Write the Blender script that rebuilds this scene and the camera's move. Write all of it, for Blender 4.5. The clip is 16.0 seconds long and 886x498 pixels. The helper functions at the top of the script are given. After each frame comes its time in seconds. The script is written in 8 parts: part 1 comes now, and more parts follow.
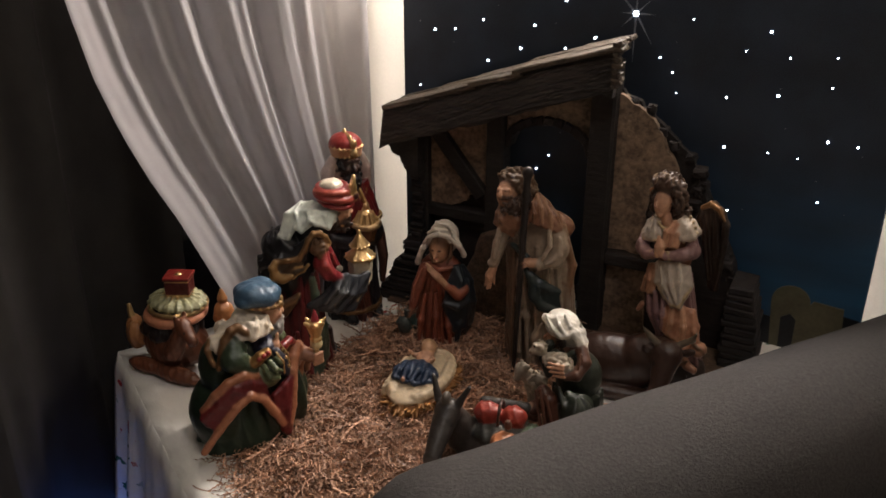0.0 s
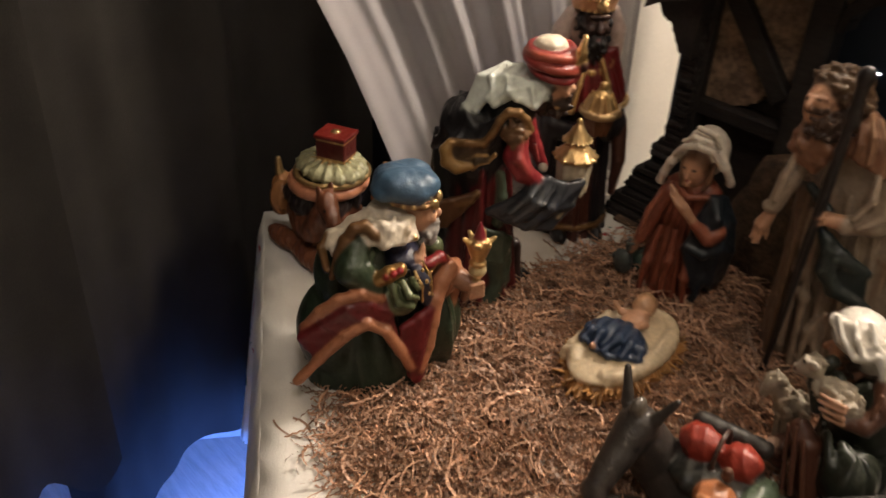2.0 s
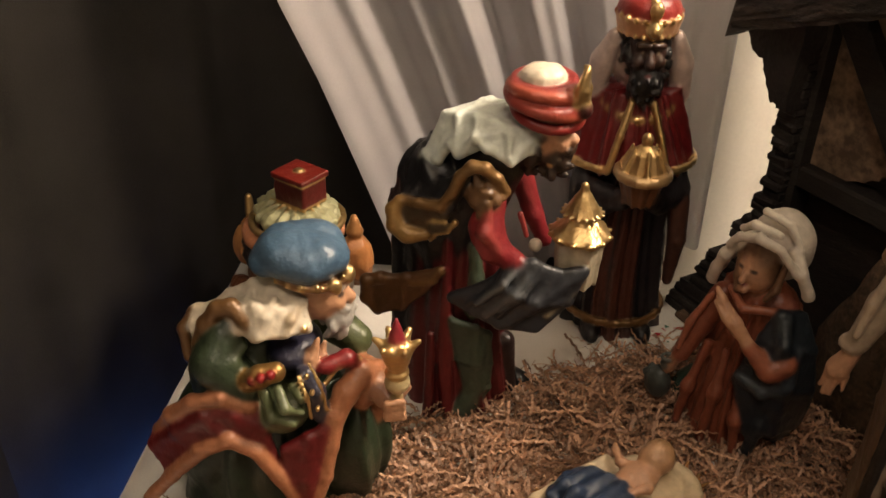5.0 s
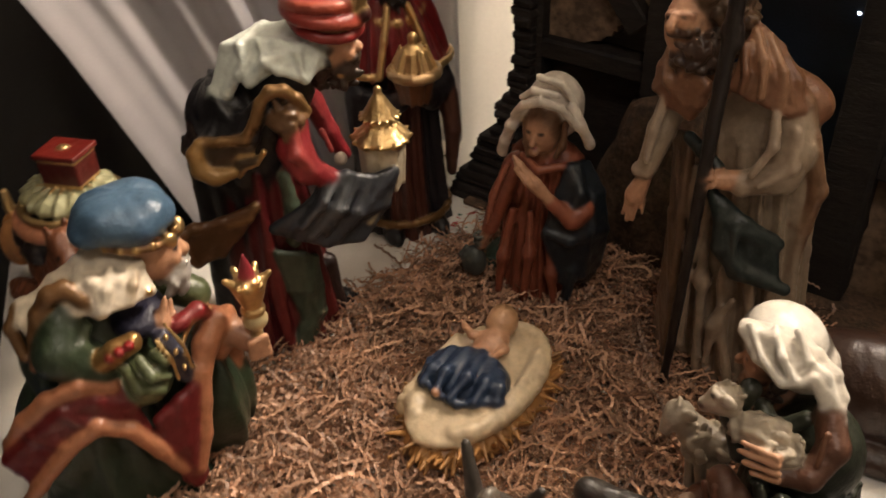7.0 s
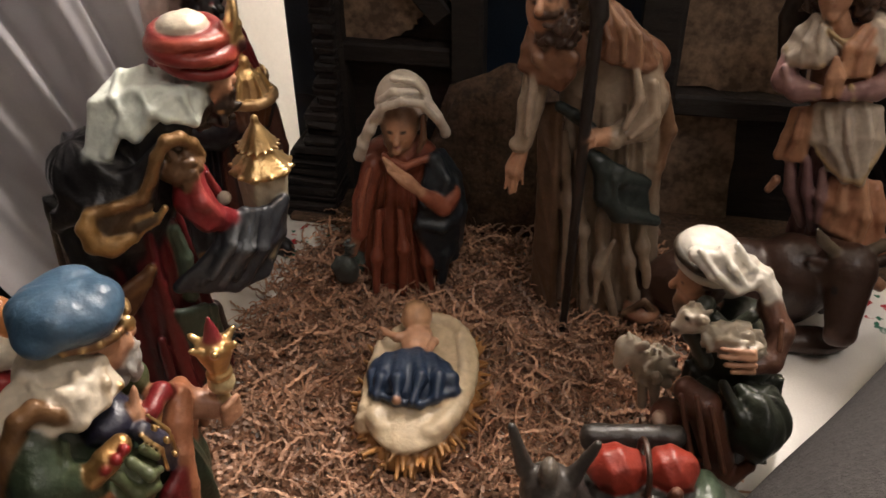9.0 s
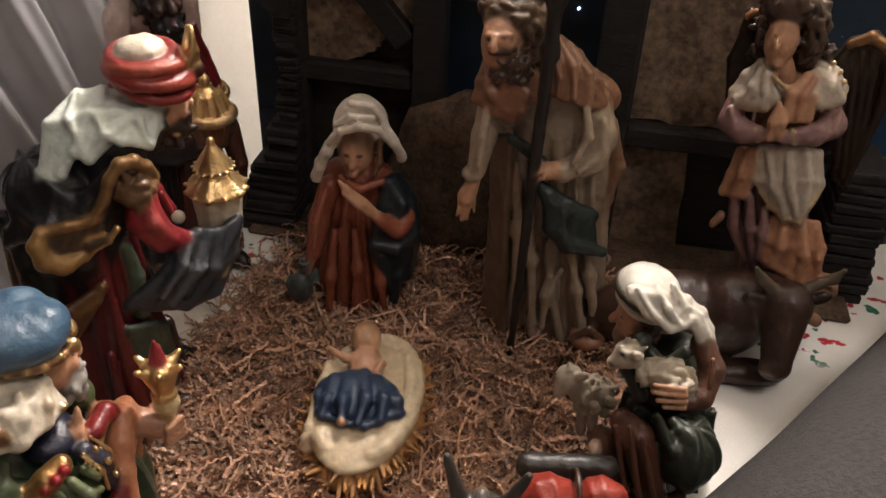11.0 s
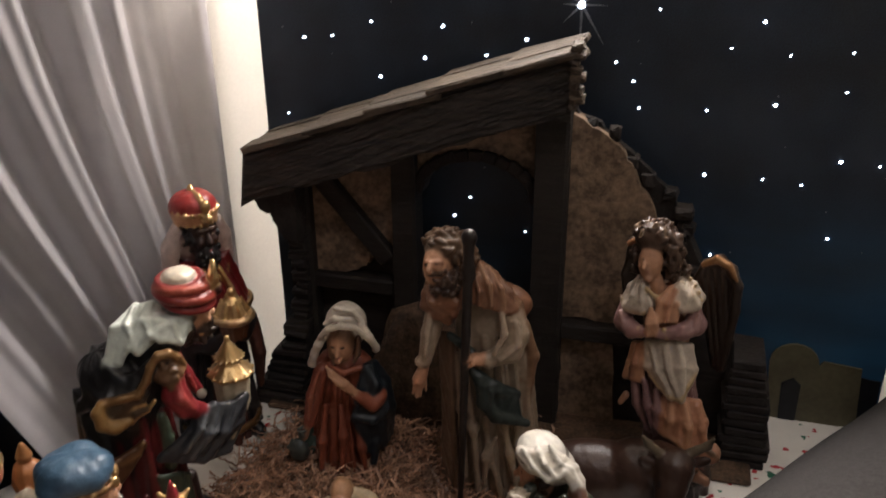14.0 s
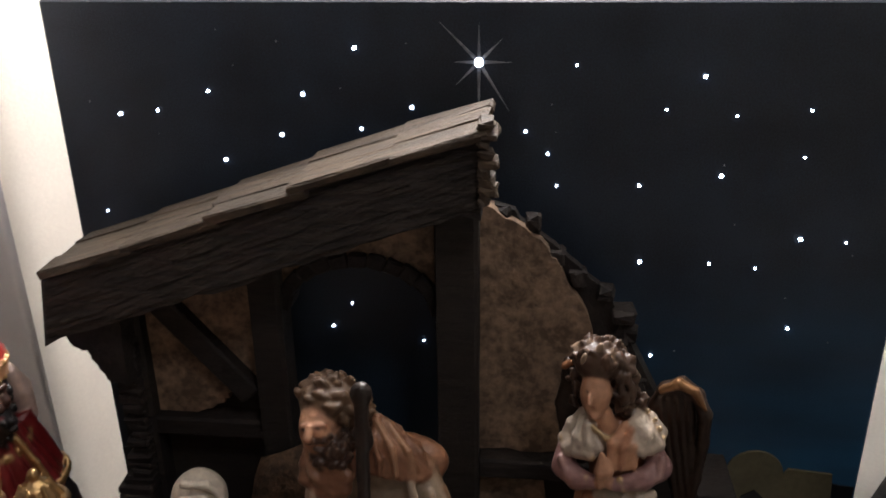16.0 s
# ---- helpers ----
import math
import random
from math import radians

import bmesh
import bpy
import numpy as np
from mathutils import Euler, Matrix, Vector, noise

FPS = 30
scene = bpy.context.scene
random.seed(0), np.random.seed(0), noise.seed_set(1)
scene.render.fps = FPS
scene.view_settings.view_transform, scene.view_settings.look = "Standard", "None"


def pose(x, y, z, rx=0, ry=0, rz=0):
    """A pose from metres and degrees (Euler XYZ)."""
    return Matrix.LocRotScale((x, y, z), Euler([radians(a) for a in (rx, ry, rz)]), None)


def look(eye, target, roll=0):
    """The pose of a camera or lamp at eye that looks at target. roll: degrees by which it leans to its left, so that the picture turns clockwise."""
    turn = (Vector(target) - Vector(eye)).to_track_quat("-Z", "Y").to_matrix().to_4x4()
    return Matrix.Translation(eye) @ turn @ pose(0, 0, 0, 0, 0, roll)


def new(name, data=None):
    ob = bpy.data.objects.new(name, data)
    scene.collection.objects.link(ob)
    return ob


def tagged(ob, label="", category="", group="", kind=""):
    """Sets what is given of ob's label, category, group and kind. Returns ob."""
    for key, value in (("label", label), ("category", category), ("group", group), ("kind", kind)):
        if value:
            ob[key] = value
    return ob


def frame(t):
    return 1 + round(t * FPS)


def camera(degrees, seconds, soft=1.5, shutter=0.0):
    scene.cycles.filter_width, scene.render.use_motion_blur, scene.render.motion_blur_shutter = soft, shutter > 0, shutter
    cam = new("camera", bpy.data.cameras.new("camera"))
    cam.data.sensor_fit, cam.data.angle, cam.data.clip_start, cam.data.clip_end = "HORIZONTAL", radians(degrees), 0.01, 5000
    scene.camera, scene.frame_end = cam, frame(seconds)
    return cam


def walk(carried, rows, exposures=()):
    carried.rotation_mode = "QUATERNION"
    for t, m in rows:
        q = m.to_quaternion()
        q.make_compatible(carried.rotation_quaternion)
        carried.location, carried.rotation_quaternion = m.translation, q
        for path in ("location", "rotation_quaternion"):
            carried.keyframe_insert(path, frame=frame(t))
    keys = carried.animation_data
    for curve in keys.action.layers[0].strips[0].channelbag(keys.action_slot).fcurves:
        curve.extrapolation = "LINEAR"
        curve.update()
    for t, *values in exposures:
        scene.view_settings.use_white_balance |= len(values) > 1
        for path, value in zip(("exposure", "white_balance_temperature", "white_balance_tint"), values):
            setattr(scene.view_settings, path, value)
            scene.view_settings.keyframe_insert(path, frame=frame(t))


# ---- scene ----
cam = camera(53.5, 16.0, soft=1.6, shutter=0.4)
METRES, EYE, TILT, LEAN, TURN = 1.8, 0.74, -24.5, 0.0, 26.8
ROWS = [
    (0.0, 0.0, 0.0, 0.0, 0.0, 0.0, -0.0),
    (0.5, -0.008, 0.0171, 0.001, 0.82, -1.29, -1.08),
    (1.0, -0.0202, 0.0574, 0.0063, 2.52, -3.75, -2.76),
    (1.5, -0.0267, 0.1327, 0.009, 6.99, -7.4, -5.29),
    (2.0, 0.0158, 0.2241, 0.0147, 18.55, -10.01, -10.63),
    (2.5, 0.0488, 0.2938, 0.0173, 26.8, -11.61, -13.98),
    (3.0, 0.0489, 0.3482, 0.027, 29.66, -11.37, -14.57),
    (3.5, 0.0531, 0.3861, 0.0403, 31.35, -9.91, -14.49),
    (6.0, 0.075, 0.3879, 0.0385, 31.98, -11.64, -14.31),
    (6.5, 0.0772, 0.3557, 0.0228, 22.83, -11.43, -9.69),
    (7.0, 0.0308, 0.3686, 0.0203, 11.42, -11.0, -3.16),
    (7.5, -0.0241, 0.3769, 0.0237, 0.52, -11.21, 1.7),
    (8.0, -0.0572, 0.3669, 0.0452, -6.2, -11.13, 5.33),
    (8.5, -0.0632, 0.3619, 0.0387, -10.91, -11.61, 7.28),
    (9.0, -0.0763, 0.3637, 0.0284, -13.42, -12.15, 6.72),
    (11.5, -0.0638, 0.3505, 0.0479, -14.73, -12.19, 4.22),
    (12.0, -0.0621, 0.3371, 0.0543, -14.14, -10.87, 4.1),
    (12.5, -0.0616, 0.2977, 0.0539, -11.42, -9.42, 3.57),
    (13.0, -0.0497, 0.2473, 0.0488, -8.91, -6.19, 3.38),
    (13.5, -0.0384, 0.2155, 0.0473, -8.71, -2.21, 3.83),
    (14.0, -0.0302, 0.2157, 0.0571, -9.9, -0.34, 4.93),
    (14.5, -0.0201, 0.2374, 0.0758, -12.83, 0.59, 6.17),
    (15.0, -0.0147, 0.2775, 0.0915, -15.02, 0.7, 6.75),
    (15.5, -0.0112, 0.3163, 0.0984, -16.52, 0.19, 7.7),
    (16.0, -0.0046, 0.3402, 0.1098, -18.36, 0.11, 9.05),
]
walk(cam, [(t, pose(0, 0, EYE, TILT, LEAN, TURN) @ pose(METRES * x, METRES * y, METRES * z, 90 + pitch, roll, yaw)) for t, x, y, z, yaw, pitch, roll in ROWS],
     exposures=[(0.0, -0.10, 5700, 10), (1.0, 0.05, 6000, 10), (2.5, 0.15, 6450, 10), (3.5, 0.28, 6900, 10), (6.0, 0.28, 6700, 10), (9.0, 0.33, 5800, 10), (12.5, 0.28, 5700, 10), (13.0, 0.32, 5700, 10), (13.6, 0.10, 5600, 10), (14.5, -0.08, 5450, 10), (16.0, -0.02, 5350, 10)])

# ---- world and lights ----
world = bpy.data.worlds.new("world")
scene.world = world
world.use_nodes = True
bg = world.node_tree.nodes["Background"]
bg.inputs[0].default_value = (0.55, 0.6, 0.8, 1)
bg.inputs[1].default_value = 0.03


def lamp(name, kind, m, watts, colour, **settings):
    data = bpy.data.lights.new(name, kind)
    data.energy, data.color = watts, colour
    if "size" in settings:
        data.size = settings["size"]
    if "radius" in settings:
        data.shadow_soft_size = settings["radius"]
    ob = new(name, data)
    ob.matrix_world = m
    return ob


# the lamp that stands in the corner behind the canvas
lamp("corner_lamp_light", "POINT", pose(-0.33, 1.55, 0.97), 46.0, (1.0, 0.84, 0.69), radius=0.10)
# unseen fill light, added under the ceiling to lift the dark fronts
lamp("fill_light", "AREA", pose(0.22, 0.22, 1.90), 5.4, (1.0, 0.86, 0.74), size=0.35)
# the blue strip light on the floor under the table
lamp("floor_strip_light", "AREA", look((-0.84, 0.78, -0.42), (-1.02, 0.60, -0.56)), 4.5, (0.10, 0.25, 1.0), size=0.3)

# ---- materials ----


def mat(name, colour, rough=0.6, metal=0.0, scale=40.0, vary=0.25, bump=0.15, fine=6.0, spec=0.5, dark=None, stretch=(1, 1, 1), island=0.0, obrand=0.0, coords="Object"):
    m = bpy.data.materials.new(name)
    m.use_nodes = True
    nt = m.node_tree
    b = nt.nodes["Principled BSDF"]
    tc = nt.nodes.new("ShaderNodeTexCoord")
    mp = nt.nodes.new("ShaderNodeMapping")
    mp.inputs["Scale"].default_value = stretch
    nt.links.new(tc.outputs[coords], mp.inputs[0])
    n1, n2 = nt.nodes.new("ShaderNodeTexNoise"), nt.nodes.new("ShaderNodeTexNoise")
    n1.inputs["Scale"].default_value, n1.inputs["Detail"].default_value = scale, 5
    n2.inputs["Scale"].default_value, n2.inputs["Detail"].default_value = scale * fine, 4
    for n in (n1, n2):
        nt.links.new(mp.outputs[0], n.inputs["Vector"])
    mix = nt.nodes.new("ShaderNodeMix")
    mix.data_type = "RGBA"
    dk = dark if dark else tuple(c * (1 - vary) for c in colour)
    lt = tuple(min(1, c * (1 + vary * 0.7)) for c in colour)
    mix.inputs[6].default_value, mix.inputs[7].default_value = (*dk, 1), (*lt, 1)
    add = nt.nodes.new("ShaderNodeMath")
    add.operation = "ADD"
    half = nt.nodes.new("ShaderNodeMath")
    half.operation = "MULTIPLY_ADD"
    nt.links.new(n2.outputs[0], half.inputs[0])
    half.inputs[1].default_value, half.inputs[2].default_value = 0.7, -0.35
    nt.links.new(n1.outputs[0], add.inputs[0])
    nt.links.new(half.outputs[0], add.inputs[1])
    ramp = nt.nodes.new("ShaderNodeMapRange")
    ramp.inputs[1].default_value, ramp.inputs[2].default_value = 0.3, 0.7
    nt.links.new(add.outputs[0], ramp.inputs[0])
    nt.links.new(ramp.outputs[0], mix.inputs[0])
    out = mix.outputs[2]
    if island or obrand:
        src = nt.nodes.new("ShaderNodeNewGeometry") if island else nt.nodes.new("ShaderNodeObjectInfo")
        hsv = nt.nodes.new("ShaderNodeHueSaturation")
        mr = nt.nodes.new("ShaderNodeMapRange")
        amt = island or obrand
        mr.inputs[3].default_value, mr.inputs[4].default_value = 1 - amt, 1 + amt
        nt.links.new(src.outputs["Random Per Island" if island else "Random"], mr.inputs[0])
        nt.links.new(mr.outputs[0], hsv.inputs["Value"])
        nt.links.new(out, hsv.inputs["Color"])
        out = hsv.outputs[0]
    nt.links.new(out, b.inputs["Base Color"])
    b.inputs["Roughness"].default_value, b.inputs["Metallic"].default_value = rough, metal
    b.inputs["Specular IOR Level"].default_value = spec
    if bump:
        bp = nt.nodes.new("ShaderNodeBump")
        bp.inputs["Strength"].default_value, bp.inputs["Distance"].default_value = bump, 0.002
        nt.links.new(add.outputs[0], bp.inputs["Height"])
        nt.links.new(bp.outputs[0], b.inputs["Normal"])
    return m


def resin(name):
    """Painted cast resin: the paint is a colour attribute, its alpha says where it is gilt."""
    m = mat(name, (0.5, 0.5, 0.5), rough=0.42, scale=150, bump=0.3, fine=3)
    nt = m.node_tree
    b = nt.nodes["Principled BSDF"]
    at = nt.nodes.new("ShaderNodeAttribute")
    at.attribute_name = "paint"
    noise_node = [n for n in nt.nodes if n.type == "TEX_NOISE"][0]
    mr = nt.nodes.new("ShaderNodeMapRange")
    mr.inputs[1].default_value, mr.inputs[2].default_value = 0.3, 0.7
    mr.inputs[3].default_value, mr.inputs[4].default_value = 0.84, 1.10
    nt.links.new(noise_node.outputs[0], mr.inputs[0])
    mul = nt.nodes.new("ShaderNodeVectorMath")
    mul.operation = "SCALE"
    nt.links.new(at.outputs["Color"], mul.inputs[0])
    nt.links.new(mr.outputs[0], mul.inputs["Scale"])
    nt.links.new(mul.outputs[0], b.inputs["Base Color"])
    nt.links.new(at.outputs["Alpha"], b.inputs["Metallic"])
    rr = nt.nodes.new("ShaderNodeMapRange")
    rr.inputs[3].default_value, rr.inputs[4].default_value = 0.35, 0.27
    nt.links.new(at.outputs["Alpha"], rr.inputs[0])
    nt.links.new(rr.outputs[0], b.inputs["Roughness"])
    return m


def glow(name, colour, power):
    m = bpy.data.materials.new(name)
    m.use_nodes = True
    b = m.node_tree.nodes["Principled BSDF"]
    b.inputs["Base Color"].default_value = (*colour, 1)
    b.inputs["Emission Color"].default_value = (*colour, 1)
    b.inputs["Emission Strength"].default_value = power
    return m


def sheer(name, colour, clear):
    m = mat(name, colour, rough=0.8, scale=30, vary=0.06, bump=0.1, fine=20)
    nt = m.node_tree
    b = nt.nodes["Principled BSDF"]
    out = nt.nodes["Material Output"]
    tl, tp = nt.nodes.new("ShaderNodeBsdfTranslucent"), nt.nodes.new("ShaderNodeBsdfTransparent")
    tl.inputs[0].default_value = (*colour, 1)
    m1, m2 = nt.nodes.new("ShaderNodeMixShader"), nt.nodes.new("ShaderNodeMixShader")
    m1.inputs[0].default_value, m2.inputs[0].default_value = 0.3, clear
    nt.links.new(b.outputs[0], m1.inputs[1])
    nt.links.new(tl.outputs[0], m1.inputs[2])
    nt.links.new(m1.outputs[0], m2.inputs[1])
    nt.links.new(tp.outputs[0], m2.inputs[2])
    nt.links.new(m2.outputs[0], out.inputs[0])
    return m


def night_sky(name):
    """Painted night sky: near-black blue above, a teal glow low down, brushed unevenly."""
    m = mat(name, (0.019, 0.027, 0.042), rough=0.45, scale=9, vary=0.5, bump=0.25, fine=60)
    nt = m.node_tree
    b = nt.nodes["Principled BSDF"]
    base = b.inputs["Base Color"].links[0].from_socket
    tc = nt.nodes.new("ShaderNodeTexCoord")
    sx = nt.nodes.new("ShaderNodeSeparateXYZ")
    nt.links.new(tc.outputs["Object"], sx.inputs[0])
    mr = nt.nodes.new("ShaderNodeMapRange")
    mr.inputs[1].default_value, mr.inputs[2].default_value = 0.36, 0.14
    nt.links.new(sx.outputs[2], mr.inputs[0])
    mrx = nt.nodes.new("ShaderNodeMapRange")
    mrx.inputs[1].default_value, mrx.inputs[2].default_value = 0.15, 0.78
    nt.links.new(sx.outputs[0], mrx.inputs[0])
    mul = nt.nodes.new("ShaderNodeMath")
    mul.operation = "MULTIPLY"
    nt.links.new(mr.outputs[0], mul.inputs[0])
    nt.links.new(mrx.outputs[0], mul.inputs[1])
    nz = nt.nodes.new("ShaderNodeTexNoise")
    nz.inputs["Scale"].default_value = 5
    streak = nt.nodes.new("ShaderNodeMapping")
    streak.inputs["Scale"].default_value = (1, 1, 5)
    nt.links.new(tc.outputs["Object"], streak.inputs[0])
    nt.links.new(streak.outputs[0], nz.inputs["Vector"])
    mul2 = nt.nodes.new("ShaderNodeMath")
    mul2.operation = "MULTIPLY"
    nt.links.new(mul.outputs[0], mul2.inputs[0])
    nt.links.new(nz.outputs[0], mul2.inputs[1])
    mix = nt.nodes.new("ShaderNodeMix")
    mix.data_type = "RGBA"
    nt.links.new(mul2.outputs[0], mix.inputs[0])
    nt.links.new(base, mix.inputs[6])
    mix.inputs[7].default_value = (0.03, 0.13, 0.27, 1)
    nt.links.new(mix.outputs[2], b.inputs["Base Color"])
    return m


def printed_cloth(name):
    """White table cloth with scattered red and green print."""
    m = mat(name, (0.80, 0.77, 0.72), rough=0.85, scale=25, vary=0.06, bump=0.2, fine=25)
    nt = m.node_tree
    b = nt.nodes["Principled BSDF"]
    base = b.inputs["Base Color"].links[0].from_socket
    tc = nt.nodes.new("ShaderNodeTexCoord")
    last = base
    for k, (colour, scale, cut, off) in enumerate((((0.03, 0.14, 0.08), 38, 0.62, 3.0), ((0.45, 0.02, 0.03), 42, 0.64, 11.0))):
        mp = nt.nodes.new("ShaderNodeMapping")
        mp.inputs["Location"].default_value = (off, off * 0.7, 0)
        nt.links.new(tc.outputs["Object"], mp.inputs[0])
        nz = nt.nodes.new("ShaderNodeTexNoise")
        nz.inputs["Scale"].default_value, nz.inputs["Detail"].default_value = scale, 3
        nt.links.new(mp.outputs[0], nz.inputs["Vector"])
        mr = nt.nodes.new("ShaderNodeMapRange")
        mr.inputs[1].default_value, mr.inputs[2].default_value = cut, cut + 0.015
        nt.links.new(nz.outputs[0], mr.inputs[0])
        mix = nt.nodes.new("ShaderNodeMix")
        mix.data_type = "RGBA"
        sep = nt.nodes.new("ShaderNodeSeparateXYZ")
        nt.links.new(tc.outputs["Object"], sep.inputs[0])
        border = nt.nodes.new("ShaderNodeMapRange")
        border.inputs[1].default_value, border.inputs[2].default_value = 1.12, 1.14
        nt.links.new(sep.outputs[1], border.inputs[0])
        low = nt.nodes.new("ShaderNodeMapRange")
        low.inputs[1].default_value, low.inputs[2].default_value = -0.02, -0.035
        nt.links.new(sep.outputs[2], low.inputs[0])
        end = nt.nodes.new("ShaderNodeMapRange")
        end.inputs[1].default_value, end.inputs[2].default_value = -0.90, -0.94
        nt.links.new(sep.outputs[0], end.inputs[0])
        fall = nt.nodes.new("ShaderNodeMath")
        fall.operation = "MULTIPLY"
        nt.links.new(low.outputs[0], fall.inputs[0])
        nt.links.new(end.outputs[0], fall.inputs[1])
        either = nt.nodes.new("ShaderNodeMath")
        either.operation = "MAXIMUM"
        nt.links.new(border.outputs[0], either.inputs[0])
        nt.links.new(fall.outputs[0], either.inputs[1])
        both = nt.nodes.new("ShaderNodeMath")
        both.operation = "MULTIPLY"
        nt.links.new(mr.outputs[0], both.inputs[0])
        nt.links.new(either.outputs[0], both.inputs[1])
        nt.links.new(both.outputs[0], mix.inputs[0])
        nt.links.new(last, mix.inputs[6])
        mix.inputs[7].default_value = (*colour, 1)
        last = mix.outputs[2]
    nt.links.new(last, b.inputs["Base Color"])
    return m


M_RESIN = resin("painted_resin")
M_WALL = mat("wall_paint", (0.78, 0.74, 0.66), rough=0.9, scale=6, vary=0.05, bump=0.12, fine=40)
M_FLOOR = mat("floor_laminate", (0.45, 0.42, 0.38), rough=0.5, scale=8, stretch=(1, 12, 1), vary=0.2)
M_SHEER = sheer("sheer_voile", (0.56, 0.535, 0.545), 0.28)
M_DRAPE = mat("dark_drape", (0.020, 0.018, 0.016), rough=0.95, scale=12, vary=0.2, bump=0.3, fine=60, spec=0.1)
M_CLOTH = printed_cloth("table_cloth")
M_SOFA = mat("grey_suede", (0.050, 0.046, 0.044), rough=0.75, scale=240, vary=0.25, bump=0.9, fine=3, spec=0.25)
M_BEAM = mat("dark_beam", (0.017, 0.012, 0.009), rough=0.7, scale=30, stretch=(1, 1, 6), vary=0.5, bump=0.8)
M_FASCIA = mat("weathered_fascia", (0.036, 0.027, 0.021), rough=0.65, scale=22, stretch=(1.2, 1, 9), vary=0.65, bump=1.8)
M_SHINGLE = mat("roof_board", (0.060, 0.041, 0.024), rough=0.6, scale=20, stretch=(1, 9, 1), vary=0.6, bump=1.6, obrand=0.25)
M_PLASTER = mat("old_plaster", (0.22, 0.15, 0.098), rough=0.85, scale=38, vary=0.5, bump=0.9, fine=4)
M_STONE = mat("dark_stone", (0.017, 0.012, 0.010), rough=0.75, scale=40, vary=0.5, bump=0.9, obrand=0.2)
M_HAY = mat("hay_mound", (0.10, 0.06, 0.035), rough=0.8, scale=60, vary=0.5, bump=1.0, fine=4)
M_SKY = night_sky("night_canvas")
M_HILL = mat("painted_hill", (0.009, 0.010, 0.013), rough=0.5, scale=20, vary=0.4)
M_VILLAGE = mat("painted_house", (0.12, 0.105, 0.06), rough=0.55, scale=25, vary=0.2)
M_RAY = mat("painted_ray", (0.22, 0.23, 0.25), rough=0.5, scale=60, vary=0.4)
M_LED = glow("led", (0.95, 0.97, 1.0), 9.0)
M_STRAW = mat("paper_shred", (0.42, 0.245, 0.155), rough=0.5, scale=30, vary=0.25, bump=0.1, island=0.5)
M_GLASS = mat("night_glass", (0.004, 0.004, 0.005), rough=0.08, scale=3, vary=0.1, bump=0)
M_WHITE = mat("white_gloss", (0.75, 0.75, 0.74), rough=0.4, scale=10, vary=0.04, bump=0.05)

# ---- mesh helpers ----


def as_mesh(name, bm, smooth=False):
    me = bpy.data.meshes.new(name)
    bm.to_mesh(me)
    bm.free()
    if smooth:
        me.shade_smooth()
    return me


def thing(name, label, category, kind="", group="", at=(0, 0, 0)):
    ob = new(name)
    ob.location = at
    return tagged(ob, label, category, group, kind)


def part(name, bm, material, parent, label="", smooth=False):
    ob = new(name, as_mesh(name, bm, smooth))
    ob.data.materials.append(material)
    if parent is not None:
        ob.parent = parent
        ob.matrix_parent_inverse = Matrix.Translation(-parent.location) if parent.parent is None else Matrix()
    if label:
        tagged(ob, label)
    return ob


def box_bm(lo, hi, bevel=0.0, seed=None, rough=0.0):
    bm = bmesh.new()
    bmesh.ops.create_cube(bm, size=1)
    for v in bm.verts:
        v.co = Vector([lo[i] + (v.co[i] + 0.5) * (hi[i] - lo[i]) for i in range(3)])
    if bevel:
        bmesh.ops.bevel(bm, geom=bm.edges[:], offset=bevel, segments=1, affect="EDGES")
    if rough:
        rnd = random.Random(seed)
        for v in bm.verts:
            v.co += Vector([rnd.uniform(-rough, rough) for _ in range(3)])
    return bm


def prism_bm(outline, y0, y1):
    """An outline in x and z, pushed from y0 to y1."""
    bm = bmesh.new()
    a = [bm.verts.new((x, y0, z)) for x, z in outline]
    b = [bm.verts.new((x, y1, z)) for x, z in outline]
    n = len(outline)
    bm.faces.new(a)
    bm.faces.new(b[::-1])
    for i in range(n):
        bm.faces.new((a[i], b[i], b[(i + 1) % n], a[(i + 1) % n]))
    bmesh.ops.recalc_face_normals(bm, faces=bm.faces[:])
    return bm


# room axes: the table's front edge runs along U, its sides along V
CORNER = Vector((-1.013, 0.855, 0))
U, V = Vector((0.839, -0.545, 0)), Vector((0.545, 0.839, 0))


def room(u, v, z=0.0):
    return CORNER + U * u + V * v + Vector((0, 0, z))


def slab_bm(u0, u1, v0, v1, z0, z1, bevel=0.0):
    bm = box_bm((u0, v0, z0), (u1, v1, z1), bevel)
    for v in bm.verts:
        v.co = room(*v.co)
    return bm


FLOOR_Z = -0.50
# ---- room ----
tagged(part("floor", slab_bm(-0.4, 3.0, -2.6, 1.3, FLOOR_Z - 0.1, FLOOR_Z), M_FLOOR, None), "pale laminate floor in blue light", "floor", kind="structure")
tagged(part("ceiling", slab_bm(-0.4, 3.0, -2.6, 1.3, 1.95, 2.05), M_WALL, None), "plain white painted ceiling", "ceiling", kind="structure")
tagged(part("wall_back", slab_bm(-0.4, 3.0, 1.10, 1.20, FLOOR_Z, 1.95), M_WALL, None), "cream painted wall behind the canvas", "wall", kind="structure")
tagged(part("wall_side", slab_bm(-0.24, -0.12, 0.40, 1.10, FLOOR_Z, 1.95), M_WALL, None), "cream painted wall beside the sheer curtain", "wall", kind="structure")
tagged(part("wall_window_side", slab_bm(-0.24, -0.12, -2.6, -1.0, FLOOR_Z, 1.95), M_WALL, None), "cream painted wall beyond the window", "wall", kind="structure")
